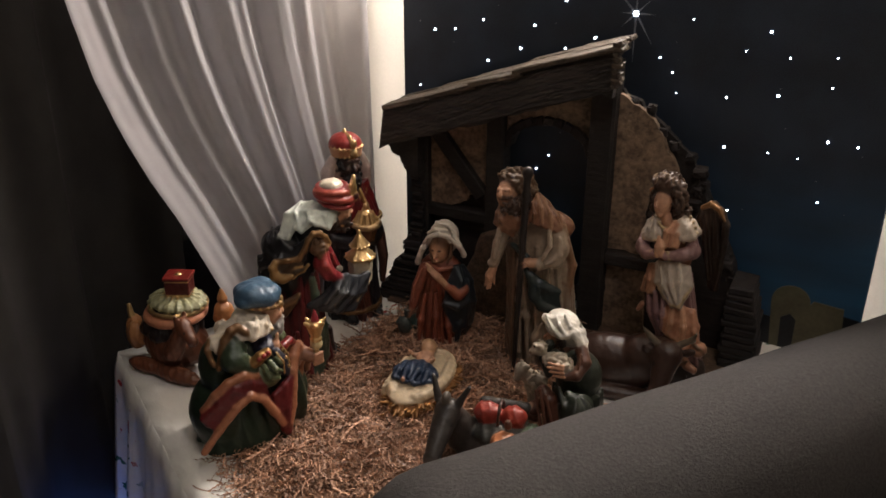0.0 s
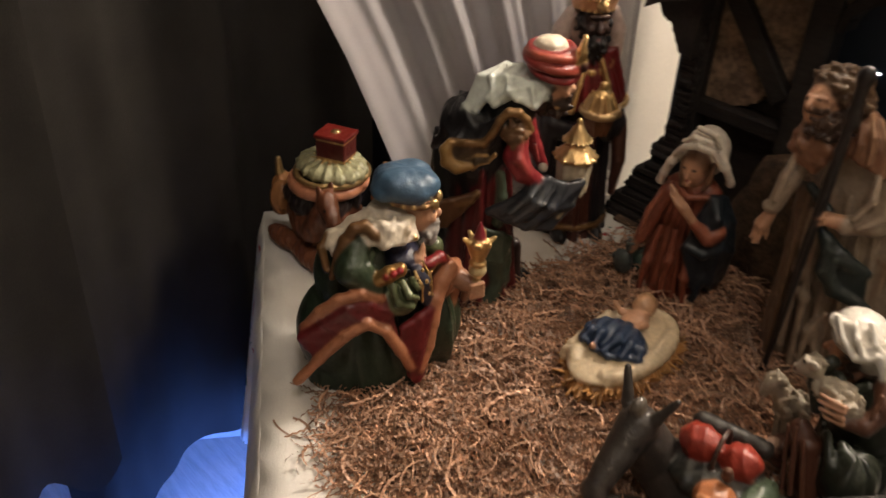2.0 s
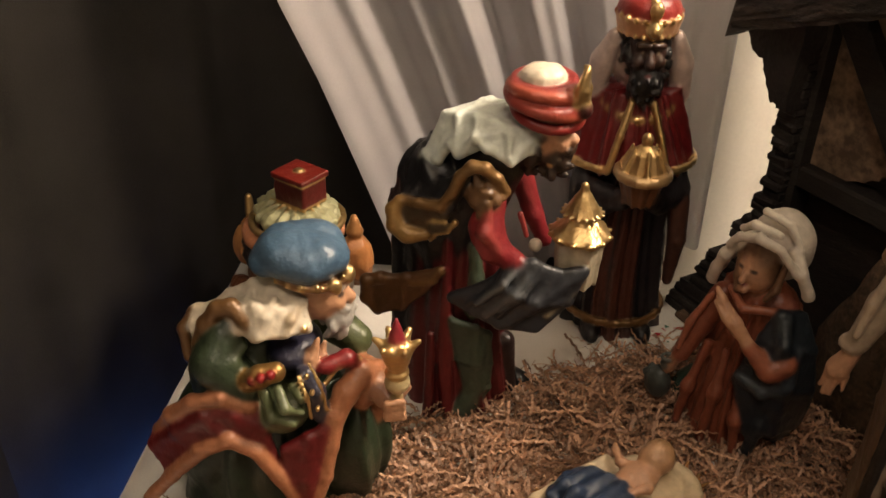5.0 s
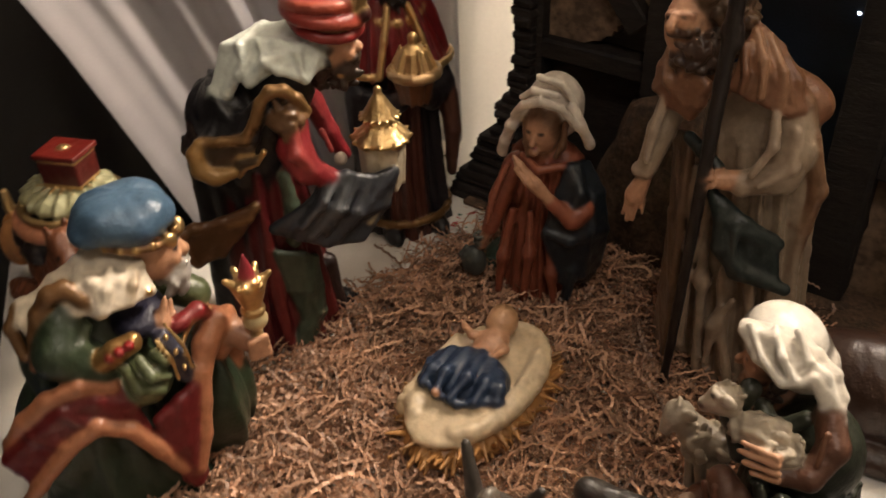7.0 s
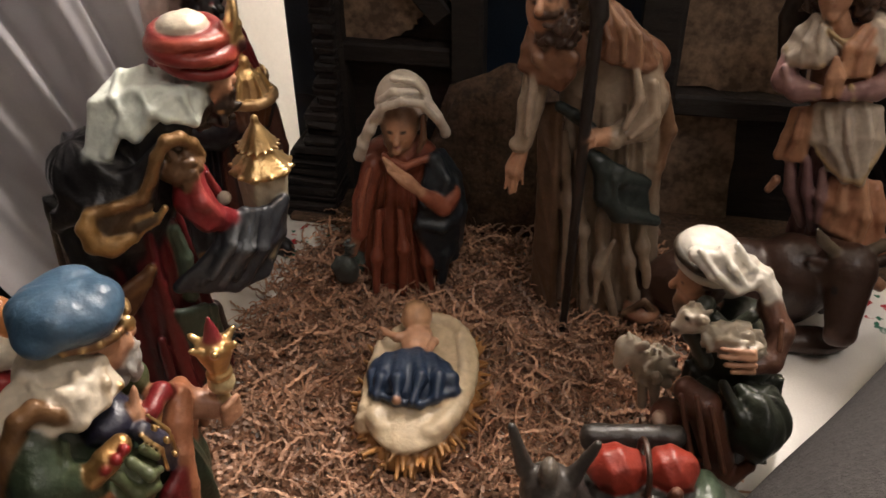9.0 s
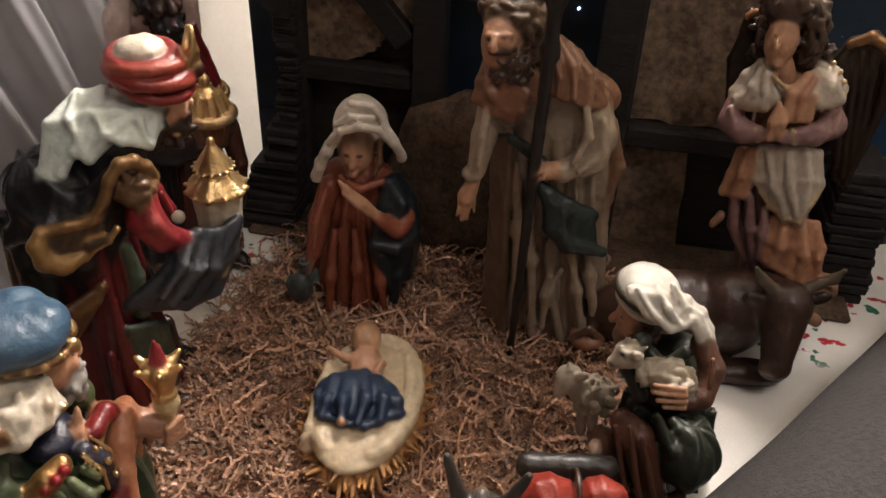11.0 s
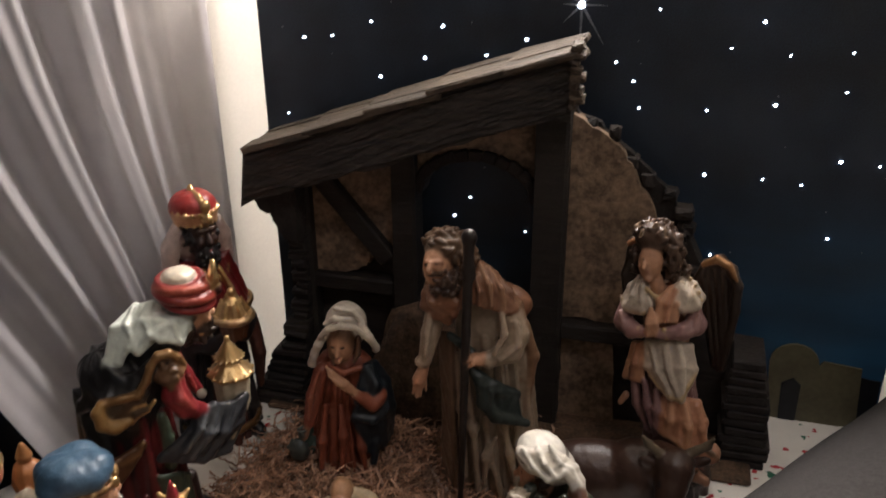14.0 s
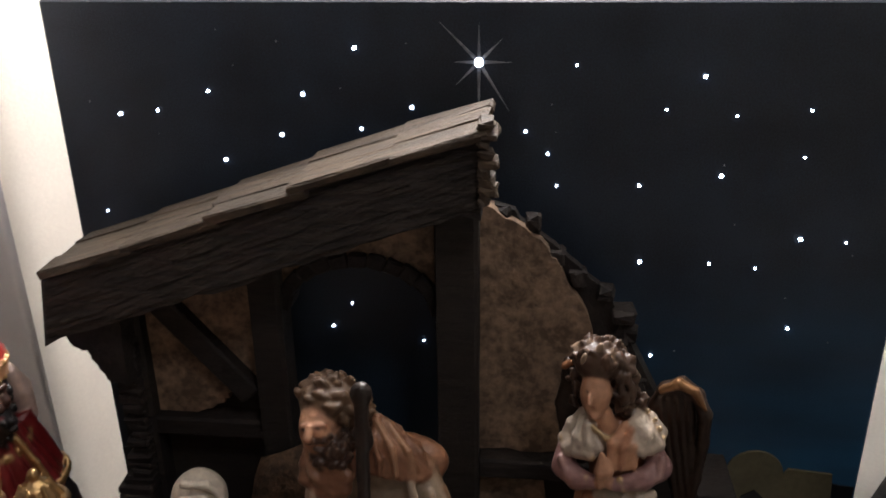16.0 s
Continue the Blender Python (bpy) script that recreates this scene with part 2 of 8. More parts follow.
tagged(part("wall_below_window", slab_bm(-0.24, -0.12, -1.0, 0.40, FLOOR_Z, -0.25), M_WALL, None), "cream painted wall under the window", "wall", kind="structure")
tagged(part("wall_front", slab_bm(-0.4, 3.0, -2.7, -2.6, FLOOR_Z, 1.95), M_WALL, None), "plain painted wall of the room", "wall", kind="structure")
tagged(part("wall_far", slab_bm(3.0, 3.1, -2.7, 1.3, FLOOR_Z, 1.95), M_WALL, None), "plain painted wall of the room", "wall", kind="structure")
tagged(part("baseboard", slab_bm(-0.12, -0.105, -2.6, 0.40, FLOOR_Z, FLOOR_Z + 0.07, 0.004), M_WHITE, None), "white skirting board along the wall", "baseboard", kind="structure")
window = thing("window_1", "dark night window behind the curtains", "window", kind="structure")
part("pane", slab_bm(-0.20, -0.19, -0.95, 0.36, -0.21, 1.91), M_GLASS, window, "black glass at night")
for name, box in (("window_sill", (-0.23, -0.10, -1.0, 0.40, -0.25, -0.21)), ("jamb", (-0.23, -0.13, -1.0, -0.95, -0.21, 1.95)), ("jamb", (-0.23, -0.13, 0.36, 0.40, -0.21, 1.95)), ("window_head", (-0.23, -0.13, -0.95, 0.36, 1.91, 1.95))):
    part(name, slab_bm(*box, 0.003), M_WHITE, window)

# ---- table with its cloth ----
table = thing("side_table", "low side table under a white cloth", "table")
part("tabletop", slab_bm(0.0, 0.605, 0.0, 1.06, -0.03, -0.004, 0.004), M_WHITE, table)
for u, v in ((0.03, 0.03), (0.575, 0.03), (0.03, 1.03), (0.575, 1.03)):
    part("leg", slab_bm(u - 0.02, u + 0.02, v - 0.02, v + 0.02, FLOOR_Z, -0.03, 0.003), M_WHITE, table)


def cloth_bm():
    """A cloth over the table: flat on top, hanging in shallow waves along the front and the left side."""
    bm = bmesh.new()
    path = []
    for i in range(60):
        path.append((0.60 - 0.605 * i / 59, -0.004, 0.0, -1.0))
    for i in range(1, 70):
        path.append((-0.005, 1.05 * i / 69, -1.0, 0.0))
    rows = []
    for i, (u, v, nu, nv) in enumerate(path):
        col = []
        for k in range(11):
            d = k / 10
            flare = 0.006 + d * (0.022 + 0.018 * math.sin(i * 0.55) + 0.008 * math.sin(i * 1.3 + 1))
            drop = -0.30 * d + (0.0015 if k == 0 else 0)
            edge = 0.0 if k == 0 else flare
            col.append(bm.verts.new(room(u + nu * edge, v + nv * edge, drop)))
        rows.append(col)
    for a, b in zip(rows, rows[1:]):
        for k in range(10):
            bm.faces.new((a[k], b[k], b[k + 1], a[k + 1]))
    n, grid = 24, []
    for i in range(n + 1):
        grid.append([bm.verts.new(room(-0.004 + 0.606 * i / n, -0.003 + 1.055 * j / 40, 0.0015 + 0.0012 * noise.noise((i * 0.4, j * 0.4, 0)))) for j in range(41)])
    for i in range(n):
        for j in range(40):
            bm.faces.new((grid[i][j], grid[i + 1][j], grid[i + 1][j + 1], grid[i][j + 1]))
    bmesh.ops.remove_doubles(bm, verts=bm.verts[:], dist=0.003)
    return bm


cloth = part("tablecloth", cloth_bm(), M_CLOTH, None, smooth=True)
tagged(cloth, "white cloth with red and green print over the table", "tablecloth")
so = cloth.modifiers.new("thick", "SOLIDIFY")
so.thickness, so.offset = 0.002, -1

# ---- sofa arm ----
AX, AD = Vector((-0.058, 1.0, 0)), Vector((0.589, 0.808, 0))
AN = Vector((-0.808, 0.589, 0))


def arm_bm():
    bm = bmesh.new()
    rings, n = [], 40
    for i in range(46):
        s = -0.53 + 1.45 * i / 45
        e = min(1.0, max(0.0, (s + 0.53) / 0.10))
        shrink = math.sqrt(max(0.0, 1 - (1 - e) ** 2))
        ring = []
        for k in range(n):
            a = 2 * math.pi * k / n
            w, h = math.cos(a), math.sin(a)
            r = 0.12
            x = r * w * (0.35 + 0.65 * shrink)
            z = 0.026 + (r * h if h > 0 else 0.52 * h) * (0.55 + 0.45 * shrink if h > 0 else 1)
            if h < 0:
                x = r * (1 if w > 0 else -1) * min(1, abs(w) * 3) * (0.35 + 0.65 * shrink)
            wob = 0.0016 * noise.noise((s * 9, a * 2, 1.3))
            ring.append(bm.verts.new(AX + AD * s + AN * (x + wob) + Vector((0, 0, z + wob))))
        rings.append(ring)
    for a, b in zip(rings, rings[1:]):
        for k in range(n):
            bm.faces.new((a[k], a[(k + 1) % n], b[(k + 1) % n], b[k]))
    bm.faces.new(rings[0][::-1])
    bm.faces.new(rings[-1])
    bmesh.ops.recalc_face_normals(bm, faces=bm.faces[:])
    return bm


sofa = thing("sofa", "grey suede sofa with a rounded arm", "sofa")
part("arm", arm_bm(), M_SOFA, sofa, smooth=True)


def along_arm(lo, hi, bevel):
    bm = box_bm(lo, hi, bevel)
    for v in bm.verts:
        v.co = AX + AD * v.co.x - AN * v.co.y + Vector((0, 0, v.co.z))
    return bm


part("seat", along_arm((-0.48, 0.13, -0.46), (0.80, 1.0, -0.12), 0.04), M_SOFA, sofa)
part("backrest", along_arm((0.72, 0.125, -0.12), (0.95, 1.0, 0.30), 0.05), M_SOFA, sofa)

# ---- curtains ----


def curtain_bm(line, z_top, z_low, folds, depth, seed, columns=220, rows=60):
    """line(t, z) gives the plan place of the sheet at t from 0 to 1 and height z; folds run down it."""
    bm = bmesh.new()
    rnd = random.Random(seed)
    ph = [rnd.uniform(0, 6.28) for _ in range(6)]
    grid = []
    for i in range(columns + 1):
        t = i / columns
        col = []
        for j in range(rows + 1):
            d = j / rows
            low = z_low(t) if callable(z_low) else z_low
            z = z_top + (low - z_top) * d
            p, nrm = line(t, z)
            w = t * folds * 6.283
            f = math.sin(w + 0.7 * math.sin(w * 0.37 + ph[0]) + 0.5 * d) + 0.40 * math.sin(w * 2.1 + ph[1] + 1.2 * d) + 0.12 * math.sin(w * 4.3 + ph[2] - d)
            f += 0.5 * noise.noise((t * 9, d * 3, seed))
            col.append(bm.verts.new(Vector((p.x, p.y, z)) + nrm * f * depth))
        grid.append(col)
    for a, b in zip(grid, grid[1:]):
        for k in range(rows):
            bm.faces.new((a[k], b[k], b[k + 1], a[k + 1]))
    return bm


EDGE_Z = (0.0, 0.093, 0.162, 0.233, 0.300, 0.372, 0.456, 0.556, 1.90)
EDGE_V = (0.190, 0.154, 0.127, 0.0985, 0.067, 0.039, 0.014, -0.004, -0.16)


def sheer_line(t, z):
    # the leading edge is drawn aside: it swings in towards the foot
    v0 = float(np.interp(z, EDGE_Z, EDGE_V))
    u0 = 0.020 + 0.17 * max(0.0, v0)
    v1, u1 = 0.500, -0.075
    tt = t ** (1 - 0.25 * max(0.0, 1 - z / 0.6))
    p = room(u0 + (u1 - u0) * tt, v0 + (v1 - v0) * tt)
    d = (room(u1, v1) - room(u0, v0)).normalized()
    return p, Vector((d.y, -d.x, 0)) * (0.55 + 0.45 * min(1.0, z / 0.5))


voile = part("sheer_curtain", curtain_bm(sheer_line, 1.90, 0.012, 4.6, 0.019, 4, 260), M_SHEER, None, smooth=True)
tagged(voile, "sheer white voile curtain drawn to one side", "curtain")


def poly_line(points):
    pts = [Vector((x, y, 0)) for x, y in points]
    lens = [(b - a).length for a, b in zip(pts, pts[1:])]
    total = sum(lens)

    def line(t, z):
        s = t * total
        for a, b, l in zip(pts, pts[1:], lens):
            if s <= l + 1e-9:
                break
            s -= l
        d = (b - a).normalized()
        return a + d * s, Vector((d.y, -d.x, 0))
    return line


for pts, low, folds, seed, label in ((((-0.93, 0.585), (-0.88, 0.40), (-0.80, 0.20), (-0.62, -0.15)), lambda t: -0.20 - 0.03 * math.sin(t * 40), 3.0, 11, "dark grey drape with a wavy hem above the floor"),
                                     (((-0.945, 0.52), (-1.03, 0.73), (-1.085, 0.89), (-1.06, 1.06)), lambda t: -0.365 + 0.02 * t - 0.012 * math.sin(t * 14), 2.2, 12, "dark grey drape hanging behind the table's corner")):
    dr = part("drape", curtain_bm(poly_line(pts), 1.90, low, folds, 0.012, seed, 90, 50), M_DRAPE, None, smooth=True)
    tagged(dr, label, "curtain", group="dark drapes")
rod = bmesh.new()
bmesh.ops.create_cone(rod, cap_ends=True, segments=16, radius1=0.012, radius2=0.012, depth=2.2, matrix=Matrix.Translation(room(-0.03, -0.2, 1.90)) @ Matrix.Rotation(math.atan2(V.y, V.x), 4, "Z") @ Matrix.Rotation(math.pi / 2, 4, "Y"))
tagged(part("curtain_rod", rod, M_WHITE, None, smooth=True), "white curtain rod under the ceiling", "rod")

# ---- night sky canvas ----
CX0, CX1, CZ0, CZ1, CY = -0.762, 0.041, -0.035, 0.565, 1.355
canvas = thing("star_canvas", "painted night sky canvas with small lit stars", "canvas", at=(CX0, CY, CZ0))
sheet = part("canvas_sheet", box_bm((0, 0, 0), (CX1 - CX0, 0.028, CZ1 - CZ0), 0.002), M_SKY, None)
sheet.parent = canvas
rnd = random.Random(5)


def flat(name, outline, material, label="", proud=0.0015):
    return part(name, prism_bm(outline, CY - proud, CY + 0.001), material, canvas, label)


hill = [(CX0 + 0.002, -0.03)] + [(CX0 + 0.002 + 0.798 * i / 60, 0.045 + 0.05 * noise.noise((i * 0.16, 2.0, 0)) + 0.03 * math.sin(i * 0.11 + 1) + 0.006 * noise.noise((i * 0.9, 5, 0))) for i in range(61)] + [(CX1 - 0.002, -0.03)]
flat("painted_hill", hill, M_HILL, "black painted hill line along the foot")
arch = [(-0.064 + 0.029 * math.cos(math.pi * k / 10), 0.085 + 0.027 * math.sin(math.pi * k / 10)) for k in range(11)]
flat("painted_house", [(0.020, 0.005), (0.014, 0.088), (-0.030, 0.092)] + arch + [(-0.093, 0.082), (-0.085, -0.012)], M_VILLAGE, "painted sand-coloured gate house", 0.003)
flat("painted_door", [(-0.052, -0.005), (-0.052, 0.055), (-0.062, 0.064), (-0.075, 0.055), (-0.072, -0.008)], M_HILL, "", 0.0045)
SX, SZ = -0.354, 0.511
for ang, ln in ((90, 0.035), (270, 0.075), (0, 0.030), (180, 0.022), (45, 0.030), (135, 0.050), (225, 0.030), (302, 0.052)):
    a = radians(ang)
    d, nn = Vector((math.cos(a), math.sin(a))), Vector((-math.sin(a), math.cos(a)))
    o = Vector((SX, SZ))
    flat("star_ray", [tuple(o - nn * 0.0016 + d * 0.004), tuple(o + d * ln), tuple(o + nn * 0.0016 + d * 0.004)], M_RAY, proud=0.001)
STARS = ((-.467, .523), (-.609, .482), (-.699, .459), (-.661, .463), (-.518, .480), (-.416, .469), (-.541, .441), (-.599, .415), (-.729, .359), (-.464, .448),
         (-.267, .509), (-.155, .500), (-.186, .470), (-.124, .465), (-.061, .471), (-.311, .448), (-.290, .427), (-.281, .396), (-.205, .398), (-.132, .409),
         (-.061, .428), (-.199, .321), (-.134, .321), (-.091, .318), (-.054, .349), (-.013, .347), (-.053, .255), (-.181, .219), (-.483, .265), (-.504, .238), (-.410, .225))


def dot_bm(x, z, r):
    bm = bmesh.new()
    bmesh.ops.create_uvsphere(bm, u_segments=10, v_segments=6, radius=r, matrix=Matrix.Translation((x, CY - 0.0005, z)))
    return bm


part("led", dot_bm(SX, SZ, 0.0044), M_LED, canvas, "large white light in the painted star", True)
for x, z in STARS:
    part("led", dot_bm(x, z, rnd.choice((0.0013, 0.0016, 0.0020))), M_LED, canvas, "", True)
for k in range(26):
    part("painted_star", dot_bm(rnd.uniform(CX0 + 0.03, CX1 - 0.02), rnd.uniform(0.2, 0.55), rnd.uniform(0.0006, 0.0011)), M_RAY, canvas)

# ---- stable ----
stable = thing("stable", "dark half-timbered stable front with a slanting roof", "stable", at=(-0.5, 1.26, 0))
Y0, Y1 = 1.275, 1.325
roof_outline = []
rr = random.Random(3)
for k in range(25):
    t = k / 24
    roof_outline.append((-0.725 + 0.385 * t, 0.350 + 0.138 * t + rr.uniform(-0.0015, 0.0015)))
for k in range(25):
    t = 1 - k / 24
    x = -0.735 + 0.393 * t
    roof_outline.append((x, 0.277 + 0.138 * t + rr.uniform(-0.003, 0.003) + (0.006 if 0 < k < 24 else 0)))
part("fascia", prism_bm(roof_outline, 1.216, 1.236), M_FASCIA, stable, "weathered dark front board")


def grain_bm():
    """Long cracked ridges carved into the front board."""
    bm = bmesh.new()
    nx, nz_ = 90, 22
    grid = []
    for i in range(nx + 1):
        t = i / nx
        col = []
        for j in range(nz_ + 1):
            d = j / nz_
            x = -0.7335 + 0.391 * t + 0.008 * d
            z = 0.285 + 0.138 * t + 0.062 * d
            rd = 1 - abs(noise.noise((t * 5, d * 9 + 0.6 * math.sin(t * 7), 4.0))) * 2
            y = 1.2155 - 0.0035 * max(0.0, rd) - 0.0018 * noise.noise((t * 26, d * 30, 7.0))
            col.append(bm.verts.new((x, y if 0 < j < nz_ and 0 < i < nx else 1.218, z)))
        grid.append(col)
    for a, b in zip(grid, grid[1:]):
        for k in range(nz_):
            bm.faces.new((a[k], b[k], b[k + 1], a[k + 1]))
    return bm


part("carved_grain", grain_bm(), M_FASCIA, stable, "cracked grain of the front board")
for k in range(9):
    z = 0.492 - 0.0075 * k
    bm = box_bm((-0.344, 1.206, z - 0.0045), (-0.332 + 0.004 * math.sin(k * 2.1), 1.228 + 0.004 * math.sin(k * 1.3), z + 0.0035), 0.0018, 50 + k, 0.0016)
    part("splintered_end", bm, M_SHINGLE, stable)
under = [(-0.725, 0.331), (-0.345, 0.468), (-0.345, 0.484), (-0.722, 0.347)]
part("roof_deck", prism_bm(under, 1.232, 1.308), M_BEAM, stable)
slope = math.atan2(0.138, 0.385)
steps = 5
for row in range(steps):
    t0 = row / steps
    for col in range(3):
        y0 = 1.207 + col * 0.034
        bm = box_bm((0.002, 0, -0.003), (0.385 / steps / math.cos(slope) + (0.012 if row < steps - 1 else 0.001), 0.0325, 0.005), 0.0015, row * 7 + col, 0.0013)
        m = Matrix.Translation((-0.726 + 0.386 * t0 + rr.uniform(-0.004, 0.004), y0 + rr.uniform(-0.001, 0.001), 0.349 + 0.138 * t0 + 0.002)) @ Matrix.Rotation(-slope + 0.035, 4, "Y")
        bm.transform(m)
        part("roof_board", bm, M_SHINGLE, stable)
# posts, beams, brace
for name, lo, hi in (("post", (-0.700, 1.262, 0), (-0.668, 1.30, 0.345)), ("post", (-0.560, 1.262, 0.12), (-0.529, 1.30, 0.39)), ("post", (-0.386, 1.255, 0), (-0.347, 1.30, 0.455)),
                     ("beam", (-0.692, 1.266, 0.155), (-0.558, 1.30, 0.176)), ("beam", (-0.348, 1.262, 0.128), (-0.215, 1.30, 0.150))):
    part(name, box_bm(lo, hi, 0.003, 4, 0.0012), M_BEAM, stable)
brace = box_bm((-0.012, 1.264, -0.075), (0.012, 1.29, 0.075), 0.002)
brace.transform(Matrix.Translation((-0.615, 0, 0.262)) @ Matrix.Translation((0, 1.28, 0)) @ Matrix.Rotation(radians(-40), 4, "Y") @ Matrix.Translation((0, -1.28, 0)))
part("brace", brace, M_BEAM, stable)


def ragged(pts, amp, seed, n=5):
    r2 = random.Random(seed)
    out = []
    for a, b in zip(pts, pts[1:] + pts[:1]):
        for k in range(n):
            t = k / n
            out.append((a[0] + (b[0] - a[0]) * t + (r2.uniform(-amp, amp) if k else 0), a[1] + (b[1] - a[1]) * t + (r2.uniform(-amp, amp) if k else 0)))
    return out


part("plaster_panel", prism_bm(ragged([(-0.692, 0.174), (-0.635, 0.174), (-0.600, 0.188), (-0.590, 0.205), (-0.558, 0.215), (-0.558, 0.385), (-0.692, 0.33)], 0.002, 1), 1.279, 1.297), M_PLASTER, stable, "patchy brown plaster panel")
part("dark_infill", prism_bm([(-0.70, 0.0), (-0.545, 0.0), (-0.545, 0.22), (-0.70, 0.20)], 1.290, 1.32), M_BEAM, stable)
arch_pts = [(-0.530, 0.39), (-0.386, 0.45), (-0.386, 0.305)] + [(-0.4575 + 0.0715 * math.cos(math.pi * k / 14) * 0.97, 0.300 + 0.050 * math.sin(math.pi * k / 14) + (0.002 if k % 2 else -0.001)) for k in range(15)] + [(-0.530, 0.300)]
part("arch_panel", prism_bm(arch_pts, 1.279, 1.297), M_PLASTER, stable, "plaster over an open archway")
for k in range(13):
    a = math.pi * (k + 0.5) / 13
    bm = box_bm((-0.0085, 1.272, -0.007), (0.0085, 1.304, 0.007), 0.002, k, 0.001)
    bm.transform(Matrix.Translation((-0.4575 + 0.071 * math.cos(a), 0, 0.299 + 0.049 * math.sin(a))) @ Matrix.Translation((0, 1.29, 0)) @ Matrix.Rotation(-(a - math.pi / 2) * 0.9, 4, "Y") @ Matrix.Translation((0, -1.29, 0)))
    part("arch_stone", bm, M_STONE, stable)
part("plaster_panel", prism_bm(ragged([(-0.347, 0.150), (-0.225, 0.150), (-0.222, 0.215), (-0.250, 0.300), (-0.275, 0.345), (-0.300, 0.375), (-0.347, 0.405)], 0.003, 2), 1.279, 1.297), M_PLASTER, stable, "patchy brown plaster panel")
part("plaster_panel", prism_bm(ragged([(-0.347, 0.0), (-0.275, 0.0), (-0.285, 0.128), (-0.347, 0.128)], 0.003, 6), 1.281, 1.297), M_PLASTER, stable, "low plaster panel in shade")
part("dark_infill", prism_bm([(-0.275, 0.0), (-0.12, 0.0), (-0.15, 0.15), (-0.22, 0.29), (-0.285, 0.13)], 1.286, 1.32), M_BEAM, stable)
# broken masonry edge stepping down to the side
r4 = random.Random(9)
edge = [(-0.318, 0.398), (-0.292, 0.383), (-0.268, 0.356), (-0.246, 0.338), (-0.228, 0.320), (-0.206, 0.300), (-0.200, 0.284), (-0.215, 0.268), (-0.205, 0.250), (-0.190, 0.232), (-0.180, 0.212), (-0.172, 0.194), (-0.160, 0.176), (-0.150, 0.158), (-0.146, 0.140)]
for x, z in edge:
    x, z = x + r4.uniform(-0.010, 0.005), z + r4.uniform(-0.006, 0.004)
    w = r4.uniform(0.006, 0.013)
    bm = box_bm((x - 0.006 - w, 1.280 + r4.uniform(-0.003, 0.004), z - 0.0095), (x - 0.006 + w, 1.302, z + r4.uniform(0.002, 0.007)), 0.003, int(1000 * z), 0.0022)
    part("stone", bm, M_STONE, stable)
part("masonry", prism_bm(ragged([(-0.347, 0.13), (-0.145, 0.13), (-0.172, 0.190), (-0.212, 0.262), (-0.206, 0.292), (-0.250, 0.332), (-0.300, 0.378), (-0.347, 0.410)], 0.004, 8), 1.290, 1.301), M_STONE, stable, "dark broken masonry")
for k in range(13):
    z = k * 0.0112
    bm = box_bm((-0.148 + r4.uniform(-0.003, 0.003), 1.235, z), (-0.092 + r4.uniform(-0.004, 0.004) - 0.0012 * k, 1.30, z + 0.0105), 0.002, k, 0.0009)
    part("step_stone", bm, M_STONE, stable)
# ragged stacked slabs on the open side
for k in range(34):
    z = k * 0.0082
    flare = max(0.0, 1 - z / 0.14) ** 1.3
    x0 = -0.692 - 0.055 * flare + r4.uniform(-0.005, 0.005) + (0.012 if z > 0.24 else 0)
    y0 = 1.252 - 0.045 * flare + r4.uniform(-0.003, 0.003)
    bm = box_bm((x0, y0, z), (-0.672, 1.315, z + 0.0085), 0.002, k, 0.0011)
    part("slab_stone", bm, M_STONE, stable)
part("corbel", prism_bm(ragged([(-0.733, 0.288), (-0.722, 0.272), (-0.706, 0.262), (-0.699, 0.246), (-0.690, 0.232), (-0.672, 0.230), (-0.672, 0.305)], 0.002, 17), 1.236, 1.300), M_STONE, stable, "dark ragged bracket under the eaves")
mound = bmesh.new()
bmesh.ops.create_icosphere(mound, subdivisions=4, radius=1)
for v in mound.verts:
    k = 1 + 0.16 * noise.noise(v.co * 3) + 0.06 * noise.noise(v.co * 11)
    v.co = Vector((-0.505 + 0.085 * v.co.x * k, 1.245 + 0.04 * v.co.y * k, max(0.0, 0.165 * v.co.z * k)))
part("hay_mound", mound, M_HAY, stable, "brown moulded hay heap", True)
part("plinth", box_bm((-0.72, 1.20, 0.0), (-0.11, 1.315, 0.008), 0.003), M_HAY, stable)

# ---- cast figures: soft unions of rounded forms, meshed on a grid ----


def rot_m(r):
    return np.array(Euler([radians(a) for a in r]).to_matrix())


def ell(c, r, col, rot=None, k=0.005, fold=None):
    return dict(kind="ell", c=np.array(c, float), r=np.array(r, float), col=col, m=rot_m(rot) if rot else None, k=k, fold=fold, lo=np.array(c) - max(r), hi=np.array(c) + max(r))


def cap(a, b, ra, rb, col, k=0.005, fold=None, flat=None):
    a, b = np.array(a, float), np.array(b, float)
    r = max(ra, rb)
    return dict(kind="cap", a=a, b=b, ra=ra, rb=rb, col=col, k=k, fold=fold, lo=np.minimum(a, b) - r, hi=np.maximum(a, b) + r)


def chain(pts, radii, col, k=0.004):
    return [cap(p, q, ra, rb, col, k) for p, q, ra, rb in zip(pts, pts[1:], radii, radii[1:])]


def cone(a, b, ra, rb, col, k=0.005, fold=None):
    """A robe: elliptic rounds (x, y radii) from low point a to high point b, flat at the foot."""
    a, b = np.array(a, float), np.array(b, float)
    r = max(*ra, *rb) + 0.004
    return dict(kind="cone", a=a, b=b, ra=ra, rb=rb, col=col, k=k, fold=fold, lo=np.array([min(a[0], b[0]) - r, min(a[1], b[1]) - r, a[2]]), hi=np.array([max(a[0], b[0]) + r, max(a[1], b[1]) + r, b[2]]))


